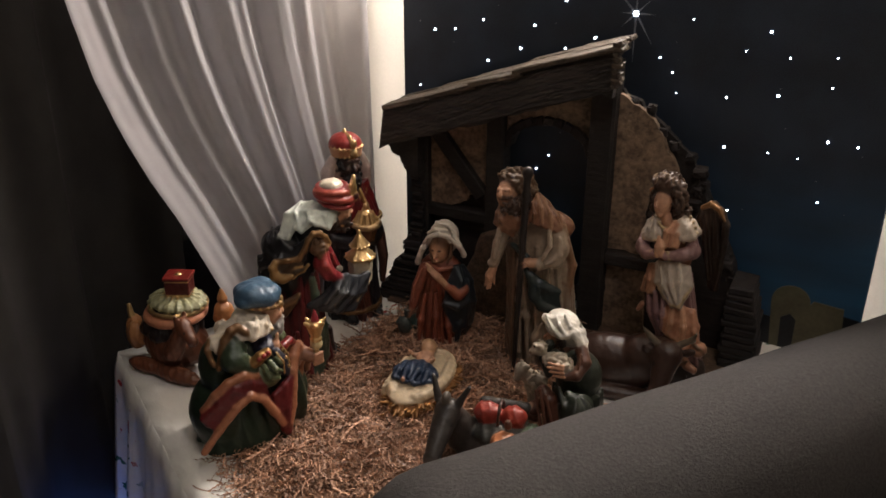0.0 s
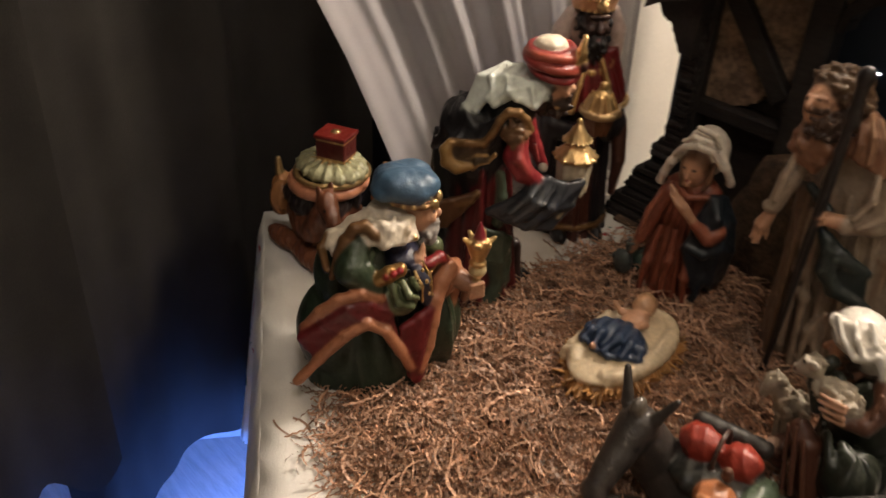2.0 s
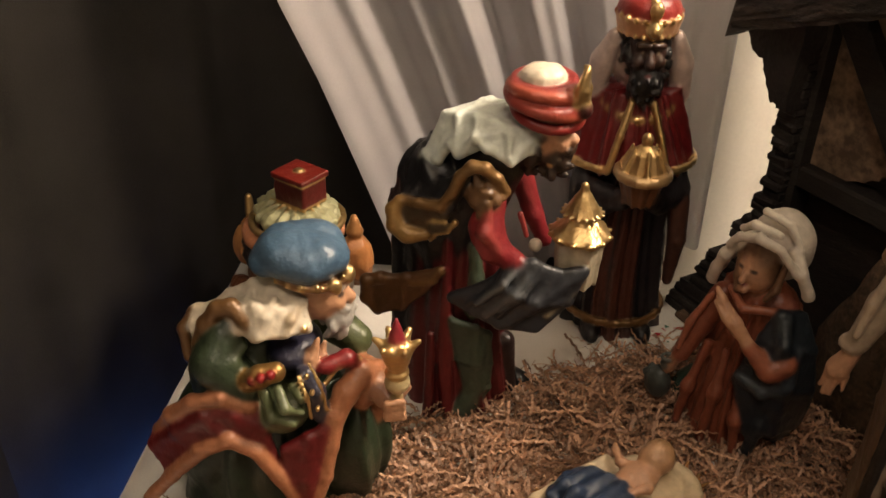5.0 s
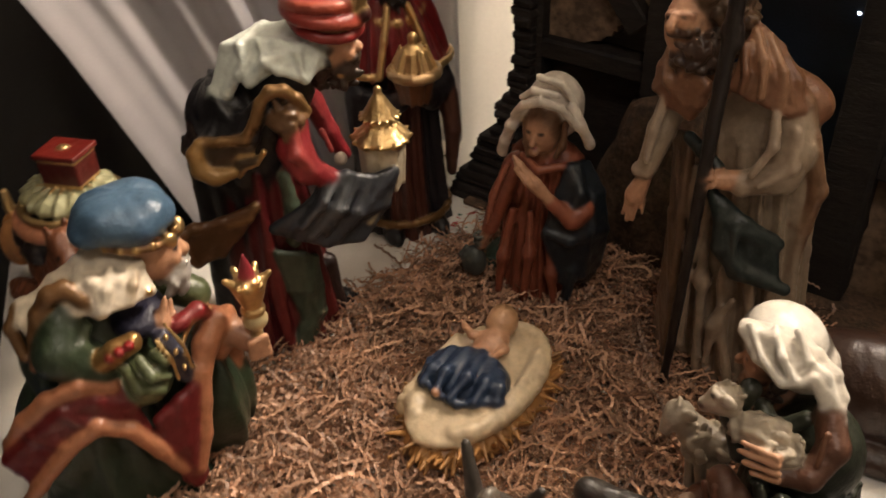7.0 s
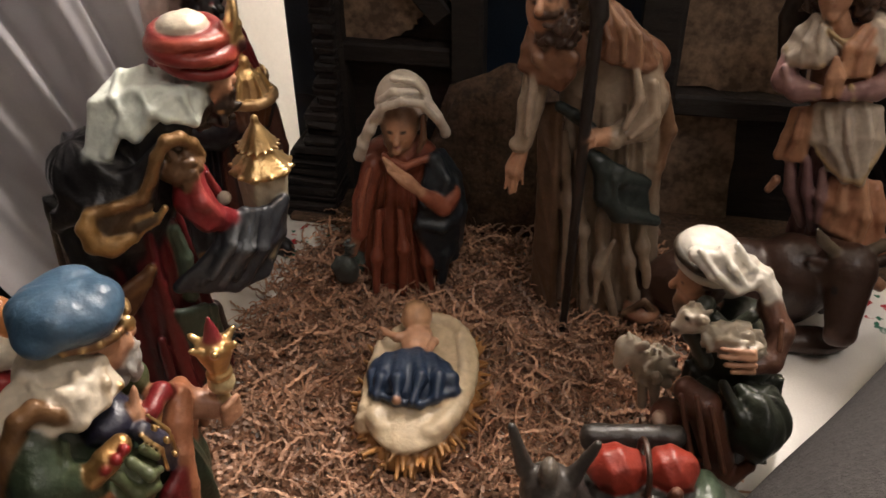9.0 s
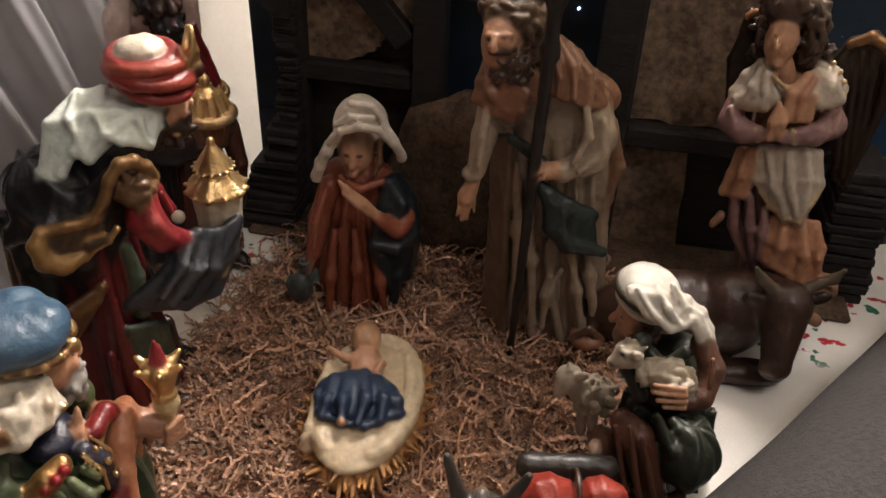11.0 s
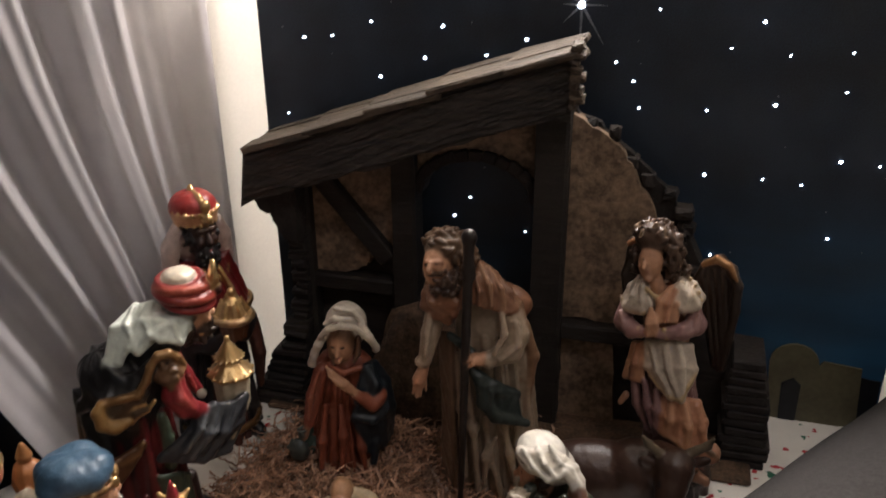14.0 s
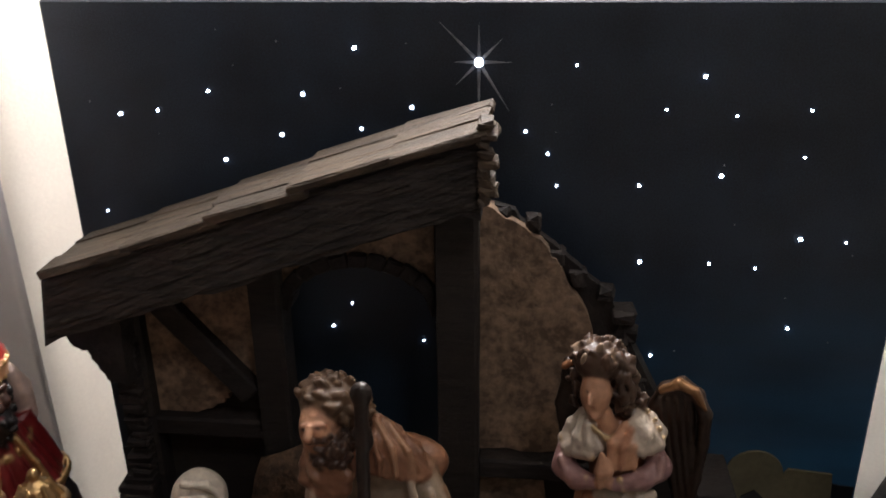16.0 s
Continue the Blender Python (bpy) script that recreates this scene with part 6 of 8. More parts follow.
# bearded man with a staff
SHAWL, CLOAK, CURL, BEARD, SASH, STAFF = (0.20, 0.092, 0.048), (0.21, 0.115, 0.062), (0.105, 0.062, 0.034), (0.060, 0.032, 0.020), (0.018, 0.026, 0.023), (0.016, 0.011, 0.009)
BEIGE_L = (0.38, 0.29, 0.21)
figure("man_with_staff_figurine", "standing bearded man figurine in beige robe with a staff", "figurine", [
    cone((0.000, 0.004, 0), (-0.010, 0.002, 0.205), (0.050, 0.036), (0.036, 0.026), BEIGE, fold=(13, 0.0035, 0.7, 0.5)), ell((-0.014, 0.002, 0.208), (0.042, 0.026, 0.050), BEIGE), ell((-0.012, 0.008, 0.234), (0.044, 0.024, 0.022), SHAWL),
    [chain([p, q, s_], [0.0027, 0.0038, 0.0043], BEIGE, 0.013) for i, (p, q, s_) in enumerate((((-0.0459, -0.0253, 0.1810), (-0.0396, -0.0318, 0.1169), (-0.0335, -0.0384, 0.0328)), ((-0.0331, -0.0284, 0.1668), (-0.0240, -0.0358, 0.0961), (-0.0150, -0.0411, 0.0172)), ((-0.0106, -0.0308, 0.1087), (-0.0038, -0.0374, 0.0672), (0.0118, -0.0393, 0.0145)), ((0.0085, -0.0285, 0.1110), (0.0185, -0.0348, 0.0701), (0.0309, -0.0359, 0.0238)), ((0.0197, -0.0227, 0.1290), (0.0300, -0.0300, 0.0829), (0.0414, -0.0332, 0.0313))))], chain([(0.0038, -0.0398, 0.0912), (-0.0071, -0.0446, 0.0649), (-0.0065, -0.0466, 0.0309)], [0.0021, 0.0027, 0.0027], BEIGE, 0.012),
    sheet([[(-0.0530, -0.0258, 0.2039), (-0.0510, -0.0276, 0.1443), (-0.0480, -0.0314, 0.0743), (-0.0450, -0.0332, 0.0112)], [(-0.0686, -0.0128, 0.1945), (-0.0646, -0.0125, 0.1326), (-0.0645, -0.0125, 0.0574), (-0.0646, -0.0125, -0.0099)]], 0.004, (0.16, 0.10, 0.06)),
    sheet([[(0.0176, -0.0088, 0.2407), (0.0281, -0.0081, 0.2078), (0.0372, -0.0054, 0.1781), (0.0334, -0.0037, 0.1484), (0.0296, -0.0039, 0.0986)], [(0.0088, 0.0146, 0.2046), (0.0150, 0.0171, 0.1739), (0.0208, 0.0175, 0.1494), (0.0155, 0.0171, 0.1225), (0.0116, 0.0168, 0.0810)]], 0.0055, CLOAK), chain([(0.0277, -0.0101, 0.2203), (0.0390, -0.0073, 0.1825), (0.0318, -0.0058, 0.1494), (0.0314, -0.0058, 0.1137)], [0.0048, 0.0048, 0.0043, 0.0038], CLOAK), chain([(0.0233, -0.0064, 0.1514), (0.0360, -0.0055, 0.1468)], [0.0043, 0.0032], CLOAK),
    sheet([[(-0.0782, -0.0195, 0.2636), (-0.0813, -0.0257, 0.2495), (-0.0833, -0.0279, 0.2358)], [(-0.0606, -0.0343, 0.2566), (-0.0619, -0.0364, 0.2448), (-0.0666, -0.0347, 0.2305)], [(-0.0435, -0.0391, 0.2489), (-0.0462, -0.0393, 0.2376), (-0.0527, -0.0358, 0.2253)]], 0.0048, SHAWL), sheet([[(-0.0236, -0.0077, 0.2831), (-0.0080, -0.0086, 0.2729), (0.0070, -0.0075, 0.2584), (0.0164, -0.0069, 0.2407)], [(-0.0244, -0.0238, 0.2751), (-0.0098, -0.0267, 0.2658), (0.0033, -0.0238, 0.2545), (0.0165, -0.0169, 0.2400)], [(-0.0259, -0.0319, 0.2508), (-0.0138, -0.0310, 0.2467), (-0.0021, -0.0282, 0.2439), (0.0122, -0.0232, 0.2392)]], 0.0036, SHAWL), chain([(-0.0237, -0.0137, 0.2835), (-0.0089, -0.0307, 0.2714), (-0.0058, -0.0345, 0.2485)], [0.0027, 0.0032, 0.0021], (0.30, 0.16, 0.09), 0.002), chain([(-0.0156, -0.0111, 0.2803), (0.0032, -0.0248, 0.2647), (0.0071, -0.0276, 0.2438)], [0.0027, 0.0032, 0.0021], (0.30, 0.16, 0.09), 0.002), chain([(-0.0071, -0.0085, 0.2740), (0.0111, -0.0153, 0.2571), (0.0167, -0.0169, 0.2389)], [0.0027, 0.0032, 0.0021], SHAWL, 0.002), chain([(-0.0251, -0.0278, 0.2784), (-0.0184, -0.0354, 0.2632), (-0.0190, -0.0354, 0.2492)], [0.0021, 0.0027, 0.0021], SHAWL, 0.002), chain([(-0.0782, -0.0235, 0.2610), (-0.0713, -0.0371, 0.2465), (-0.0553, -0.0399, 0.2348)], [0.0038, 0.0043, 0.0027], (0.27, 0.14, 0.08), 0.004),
    ell((-0.0678, -0.0248, 0.2817), (0.0165, 0.0165, 0.0215), SKIN), cap((-0.0714, -0.0411, 0.2927), (-0.0721, -0.0451, 0.2856), 0.0022, 0.0038, SKIN, 0.003), ell((-0.0752, -0.0353, 0.2857), (0.004, 0.004, 0.004), SKIN), ell((-0.0635, -0.0385, 0.2876), (0.005, 0.004, 0.005), SKIN), cap((-0.0771, -0.0375, 0.2904), (-0.0599, -0.0383, 0.2931), 0.0026, 0.0026, SKIN_D, 0.003),
    ell((-0.0568, -0.0280, 0.2671), (0.015, 0.014, 0.017), BEARD, k=0.003), curls((-0.0575, -0.0301, 0.2679), (0.0155, 0.014, 0.018), BEARD, 44, 0.0032, 6), cap((-0.0726, -0.0412, 0.2807), (-0.0607, -0.0403, 0.2820), 0.0036, 0.0036, BEARD, 0.001),
    ell((-0.0617, -0.0083, 0.2961), (0.025, 0.024, 0.018), CURL), curls((-0.0616, -0.0083, 0.2951), (0.026, 0.025, 0.020), CURL, 110, 0.0040, 9, (-0.5, -0.6, -0.6)), curls((-0.0420, -0.0049, 0.2821), (0.012, 0.015, 0.020), CURL, 50, 0.0038, 10), ell((-0.0448, -0.0031, 0.2810), (0.013, 0.016, 0.020), CURL), cap((-0.0515, -0.0116, 0.2540), (-0.0464, -0.0113, 0.2435), 0.013, 0.014, SKIN_D),
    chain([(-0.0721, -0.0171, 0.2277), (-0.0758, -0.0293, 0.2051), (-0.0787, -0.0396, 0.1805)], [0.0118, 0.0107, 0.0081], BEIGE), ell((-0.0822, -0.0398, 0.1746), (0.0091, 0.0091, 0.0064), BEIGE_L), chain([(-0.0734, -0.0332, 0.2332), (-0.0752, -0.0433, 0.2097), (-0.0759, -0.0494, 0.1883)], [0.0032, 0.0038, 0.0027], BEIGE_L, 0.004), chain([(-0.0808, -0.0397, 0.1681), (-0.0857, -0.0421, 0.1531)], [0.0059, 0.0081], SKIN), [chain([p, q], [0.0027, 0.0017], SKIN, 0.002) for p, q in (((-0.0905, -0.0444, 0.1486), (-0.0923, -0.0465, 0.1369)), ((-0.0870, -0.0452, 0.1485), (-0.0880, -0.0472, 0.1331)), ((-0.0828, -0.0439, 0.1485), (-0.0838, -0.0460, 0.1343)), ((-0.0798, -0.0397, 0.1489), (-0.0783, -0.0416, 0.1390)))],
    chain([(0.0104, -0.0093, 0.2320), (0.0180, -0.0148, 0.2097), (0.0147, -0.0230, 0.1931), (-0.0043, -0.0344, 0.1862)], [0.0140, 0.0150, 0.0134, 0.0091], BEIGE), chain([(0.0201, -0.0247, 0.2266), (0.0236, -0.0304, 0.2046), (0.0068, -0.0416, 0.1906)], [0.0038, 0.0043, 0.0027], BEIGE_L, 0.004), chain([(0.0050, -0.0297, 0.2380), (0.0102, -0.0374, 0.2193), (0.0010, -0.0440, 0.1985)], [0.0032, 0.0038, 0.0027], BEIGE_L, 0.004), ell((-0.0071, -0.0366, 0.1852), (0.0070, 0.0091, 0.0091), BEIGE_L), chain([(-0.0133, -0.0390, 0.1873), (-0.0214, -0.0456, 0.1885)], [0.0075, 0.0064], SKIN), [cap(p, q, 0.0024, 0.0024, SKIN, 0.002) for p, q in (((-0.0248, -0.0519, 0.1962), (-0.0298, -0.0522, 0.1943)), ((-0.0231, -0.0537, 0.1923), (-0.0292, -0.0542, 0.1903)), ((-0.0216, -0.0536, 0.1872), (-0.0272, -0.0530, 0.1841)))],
    cap((-0.0278, -0.0460, 0.3232), (-0.0325, -0.0624, 0.0082), 0.0058, 0.0036, STAFF, k=0.001), ell((-0.0277, -0.0460, 0.3270), (0.0085, 0.007, 0.010), STAFF, k=0.004), cap((-0.0287, -0.0461, 0.2935), (-0.0265, -0.0460, 0.2856), 0.0075, 0.0068, STAFF, 0.002),
    chain([(-0.0518, -0.0337, 0.2072), (-0.0399, -0.0389, 0.2038), (-0.0257, -0.0379, 0.1928)], [0.0048, 0.0048, 0.0048], SASH), chain([(-0.0262, -0.0419, 0.1760), (-0.0135, -0.0450, 0.1607), (0.0056, -0.0397, 0.1511), (0.0246, -0.0284, 0.1438)], [0.0048, 0.0064, 0.0064, 0.0048], SASH, 0.003), chain([(-0.0144, -0.0431, 0.1667), (-0.0095, -0.0468, 0.1390), (0.0041, -0.0458, 0.1231), (0.0368, -0.0315, 0.1109)], [0.0064, 0.0081, 0.0075, 0.0048], SASH, 0.004), sheet([[(-0.0178, -0.0413, 0.1711), (0.0021, -0.0399, 0.1586), (0.0212, -0.0306, 0.1470)], [(-0.0108, -0.0429, 0.1298), (0.0088, -0.0395, 0.1218), (0.0277, -0.0301, 0.1160)]], 0.004, SASH), chain([(-0.0016, -0.0482, 0.1539), (0.0012, -0.0500, 0.1305)], [0.0027, 0.0027], (0.035, 0.045, 0.04), 0.003),
    ell((0.0362, -0.0376, 0.0204), (0.017, 0.017, 0.009), SKIN_D), chain([(0.0208, -0.0447, 0.0196), (0.0365, -0.0476, 0.0381), (0.0494, -0.0407, 0.0209)], [0.0032, 0.0032, 0.0032], (0.14, 0.085, 0.05), 0.001), chain([(0.0281, -0.0462, 0.0093), (0.0479, -0.0428, 0.0112)], [0.0038, 0.0038], (0.14, 0.085, 0.05)), ell((0.0, 0.0, 0.004), (0.056, 0.044, 0.009), (0.16, 0.10, 0.06)),
], (-0.392, 1.135, 0.0), 0, squash=(0.95, 0.95, 1.0), h=0.0020, crisp=True, paint=[ell((-0.0747, -0.0413, 0.2898), (0.0035, 0.004, 0.0018), (0.05, 0.03, 0.02)), ell((-0.0646, -0.0446, 0.2925), (0.0035, 0.004, 0.0018), (0.05, 0.03, 0.02))])

# angel
PEACH, MAUVE, IVORY, HAIR = (0.40, 0.19, 0.105), (0.27, 0.15, 0.14), (0.52, 0.43, 0.34), (0.070, 0.040, 0.025)
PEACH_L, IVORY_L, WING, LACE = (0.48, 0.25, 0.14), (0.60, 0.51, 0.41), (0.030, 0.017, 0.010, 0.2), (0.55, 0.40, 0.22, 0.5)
figure("angel_figurine", "praying angel figurine with brown hair and golden wings", "figurine", [
    cone((0.016, 0.004, 0.03), (-0.006, 0.004, 0.175), (0.040, 0.030), (0.024, 0.018), MAUVE, fold=(10, 0.003, 0.8, 0.8)), ell((-0.012, 0.002, 0.212), (0.032, 0.020, 0.044), PEACH),
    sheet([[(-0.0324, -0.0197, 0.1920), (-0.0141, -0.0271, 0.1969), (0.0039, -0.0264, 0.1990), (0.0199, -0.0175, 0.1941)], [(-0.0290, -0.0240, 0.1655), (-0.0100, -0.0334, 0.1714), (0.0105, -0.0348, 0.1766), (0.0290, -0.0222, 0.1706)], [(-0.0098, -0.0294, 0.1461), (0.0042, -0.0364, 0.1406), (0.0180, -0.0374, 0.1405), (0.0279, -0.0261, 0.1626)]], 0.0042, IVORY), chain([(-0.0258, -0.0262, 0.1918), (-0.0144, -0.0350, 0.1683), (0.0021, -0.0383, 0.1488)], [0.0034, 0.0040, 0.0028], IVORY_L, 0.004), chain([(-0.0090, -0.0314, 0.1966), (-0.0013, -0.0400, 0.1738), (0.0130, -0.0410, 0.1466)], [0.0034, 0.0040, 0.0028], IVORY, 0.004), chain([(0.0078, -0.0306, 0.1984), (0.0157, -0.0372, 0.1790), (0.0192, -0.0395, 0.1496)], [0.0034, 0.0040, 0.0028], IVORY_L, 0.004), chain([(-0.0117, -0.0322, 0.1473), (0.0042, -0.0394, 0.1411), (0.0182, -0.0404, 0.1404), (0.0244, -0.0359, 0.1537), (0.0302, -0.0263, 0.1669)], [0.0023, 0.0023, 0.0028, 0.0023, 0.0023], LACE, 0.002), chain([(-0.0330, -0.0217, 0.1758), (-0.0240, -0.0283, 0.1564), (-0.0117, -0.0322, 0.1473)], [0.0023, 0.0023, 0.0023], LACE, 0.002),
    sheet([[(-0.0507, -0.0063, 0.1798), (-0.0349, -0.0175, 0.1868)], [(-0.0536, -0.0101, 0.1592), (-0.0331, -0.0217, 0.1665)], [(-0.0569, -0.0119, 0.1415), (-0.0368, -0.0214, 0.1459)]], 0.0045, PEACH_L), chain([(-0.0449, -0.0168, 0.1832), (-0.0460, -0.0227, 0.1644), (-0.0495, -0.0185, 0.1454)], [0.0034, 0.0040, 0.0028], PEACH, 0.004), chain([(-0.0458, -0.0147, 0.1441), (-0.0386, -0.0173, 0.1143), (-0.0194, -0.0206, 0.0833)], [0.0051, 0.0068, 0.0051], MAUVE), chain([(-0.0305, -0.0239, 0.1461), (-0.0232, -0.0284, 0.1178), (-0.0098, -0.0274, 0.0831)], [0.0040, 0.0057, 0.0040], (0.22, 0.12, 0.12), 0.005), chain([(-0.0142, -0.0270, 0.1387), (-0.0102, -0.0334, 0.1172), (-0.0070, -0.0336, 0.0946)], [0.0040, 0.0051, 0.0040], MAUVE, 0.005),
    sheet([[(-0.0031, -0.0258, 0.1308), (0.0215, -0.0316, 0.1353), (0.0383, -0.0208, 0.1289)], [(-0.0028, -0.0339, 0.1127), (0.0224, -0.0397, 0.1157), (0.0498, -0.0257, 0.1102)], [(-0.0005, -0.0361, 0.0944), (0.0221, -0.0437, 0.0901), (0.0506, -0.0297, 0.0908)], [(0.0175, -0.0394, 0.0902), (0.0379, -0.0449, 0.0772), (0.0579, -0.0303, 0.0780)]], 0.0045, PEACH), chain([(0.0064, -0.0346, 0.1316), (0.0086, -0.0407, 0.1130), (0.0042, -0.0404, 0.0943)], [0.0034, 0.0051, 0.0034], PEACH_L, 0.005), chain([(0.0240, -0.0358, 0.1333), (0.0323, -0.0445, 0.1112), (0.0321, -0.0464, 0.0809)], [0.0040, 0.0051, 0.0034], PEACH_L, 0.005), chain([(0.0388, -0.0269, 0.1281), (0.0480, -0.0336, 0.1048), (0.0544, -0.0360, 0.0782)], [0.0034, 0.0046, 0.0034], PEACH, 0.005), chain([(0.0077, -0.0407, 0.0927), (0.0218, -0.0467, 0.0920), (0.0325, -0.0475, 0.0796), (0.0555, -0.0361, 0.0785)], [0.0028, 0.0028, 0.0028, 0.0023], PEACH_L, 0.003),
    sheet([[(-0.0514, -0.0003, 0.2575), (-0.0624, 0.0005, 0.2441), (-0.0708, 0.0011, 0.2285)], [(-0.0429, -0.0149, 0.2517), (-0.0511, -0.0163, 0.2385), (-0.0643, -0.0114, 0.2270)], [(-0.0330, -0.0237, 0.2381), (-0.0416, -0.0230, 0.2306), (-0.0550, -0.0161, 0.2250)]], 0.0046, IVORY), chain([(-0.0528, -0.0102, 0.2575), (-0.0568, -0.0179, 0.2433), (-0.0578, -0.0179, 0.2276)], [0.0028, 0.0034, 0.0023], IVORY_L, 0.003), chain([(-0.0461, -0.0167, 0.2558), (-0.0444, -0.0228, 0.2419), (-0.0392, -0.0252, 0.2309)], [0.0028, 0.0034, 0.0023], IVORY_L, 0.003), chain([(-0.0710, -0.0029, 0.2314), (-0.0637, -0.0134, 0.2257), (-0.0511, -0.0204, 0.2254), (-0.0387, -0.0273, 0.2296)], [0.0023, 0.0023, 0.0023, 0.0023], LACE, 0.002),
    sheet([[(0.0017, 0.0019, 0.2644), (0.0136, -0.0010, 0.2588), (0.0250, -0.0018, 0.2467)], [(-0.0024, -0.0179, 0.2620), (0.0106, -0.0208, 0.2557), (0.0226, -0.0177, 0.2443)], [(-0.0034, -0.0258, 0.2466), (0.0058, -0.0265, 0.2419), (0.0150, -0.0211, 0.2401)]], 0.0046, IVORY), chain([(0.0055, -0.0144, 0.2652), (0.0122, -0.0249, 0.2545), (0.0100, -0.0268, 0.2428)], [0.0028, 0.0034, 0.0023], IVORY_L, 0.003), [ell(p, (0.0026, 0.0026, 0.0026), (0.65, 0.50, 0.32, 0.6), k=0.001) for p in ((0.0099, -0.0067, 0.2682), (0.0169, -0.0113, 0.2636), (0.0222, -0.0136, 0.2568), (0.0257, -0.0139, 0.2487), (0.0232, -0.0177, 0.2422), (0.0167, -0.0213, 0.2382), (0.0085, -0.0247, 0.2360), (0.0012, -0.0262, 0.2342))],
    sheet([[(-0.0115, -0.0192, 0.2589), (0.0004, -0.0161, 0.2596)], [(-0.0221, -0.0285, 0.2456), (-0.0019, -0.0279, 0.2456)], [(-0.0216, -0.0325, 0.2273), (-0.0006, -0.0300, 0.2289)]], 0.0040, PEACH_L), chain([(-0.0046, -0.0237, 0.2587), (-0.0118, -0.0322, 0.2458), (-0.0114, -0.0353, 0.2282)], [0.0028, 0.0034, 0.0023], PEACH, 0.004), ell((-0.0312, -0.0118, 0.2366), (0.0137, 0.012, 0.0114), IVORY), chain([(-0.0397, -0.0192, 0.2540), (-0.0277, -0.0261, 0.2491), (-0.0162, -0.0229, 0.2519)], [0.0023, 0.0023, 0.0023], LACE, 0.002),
    chain([(-0.0658, -0.0032, 0.2196), (-0.0673, -0.0092, 0.2078), (-0.0531, -0.0222, 0.2048), (-0.0367, -0.0314, 0.2089)], [0.0103, 0.0114, 0.0097, 0.0063], MAUVE), chain([(-0.0705, -0.0169, 0.2203), (-0.0619, -0.0236, 0.2073)], [0.0034, 0.0034], (0.34, 0.20, 0.18), 0.004), chain([(0.0181, -0.0093, 0.2319), (0.0248, -0.0158, 0.2213), (0.0106, -0.0288, 0.2167), (-0.0153, -0.0350, 0.2124)], [0.0103, 0.0114, 0.0097, 0.0063], MAUVE), chain([(0.0259, -0.0219, 0.2334), (0.0241, -0.0298, 0.2210), (0.0049, -0.0385, 0.2146)], [0.0034, 0.0034, 0.0023], (0.34, 0.20, 0.18), 0.004), chain([(-0.0433, -0.0309, 0.2120), (-0.0390, -0.0333, 0.2046)], [0.0023, 0.0023], LACE, 0.002), chain([(-0.0125, -0.0372, 0.2198), (-0.0074, -0.0376, 0.2094)], [0.0023, 0.0023], LACE, 0.002), chain([(-0.0299, -0.0359, 0.2112), (-0.0308, -0.0379, 0.2246), (-0.0316, -0.0358, 0.2405)], [0.0051, 0.0051, 0.0020], SKIN), chain([(-0.0222, -0.0365, 0.2130), (-0.0243, -0.0383, 0.2261), (-0.0291, -0.0360, 0.2399)], [0.0046, 0.0046, 0.0020], SKIN),
    cap((-0.0255, -0.0062, 0.2465), (-0.0317, -0.0057, 0.2592), 0.0095, 0.0090, SKIN), ell((-0.0404, -0.0071, 0.2801), (0.0150, 0.0150, 0.0205), SKIN), cap((-0.0457, -0.0228, 0.2853), (-0.0446, -0.0258, 0.2798), 0.0016, 0.0028, SKIN, 0.003), ell((-0.0393, -0.0172, 0.2653), (0.005, 0.005, 0.004), SKIN),
    # brown hair; the last, paler curls on the crown are painted as lit from above
    ell((-0.0395, 0.0069, 0.3032), (0.025, 0.022, 0.017), HAIR), curls((-0.0379, 0.0068, 0.3014), (0.0265, 0.023, 0.019), HAIR, 100, 0.0040, 21, (-0.4, -0.7, -0.55)), curls((-0.0127, 0.0009, 0.2841), (0.010, 0.012, 0.024), HAIR, 46, 0.0038, 22), ell((-0.0135, 0.0050, 0.2824), (0.010, 0.012, 0.024), HAIR), curls((-0.0010, 0.0021, 0.2660), (0.008, 0.010, 0.014), HAIR, 22, 0.0036, 23), curls((-0.0610, 0.0084, 0.2791), (0.005, 0.010, 0.020), HAIR, 16, 0.0034, 24), ell((-0.0358, 0.0166, 0.2799), (0.026, 0.012, 0.03), HAIR), curls((-0.0446, -0.0028, 0.3080), (0.022, 0.014, 0.014), (0.30, 0.21, 0.14), 12, 0.0036, 25, (0, -0.3, -0.9)),
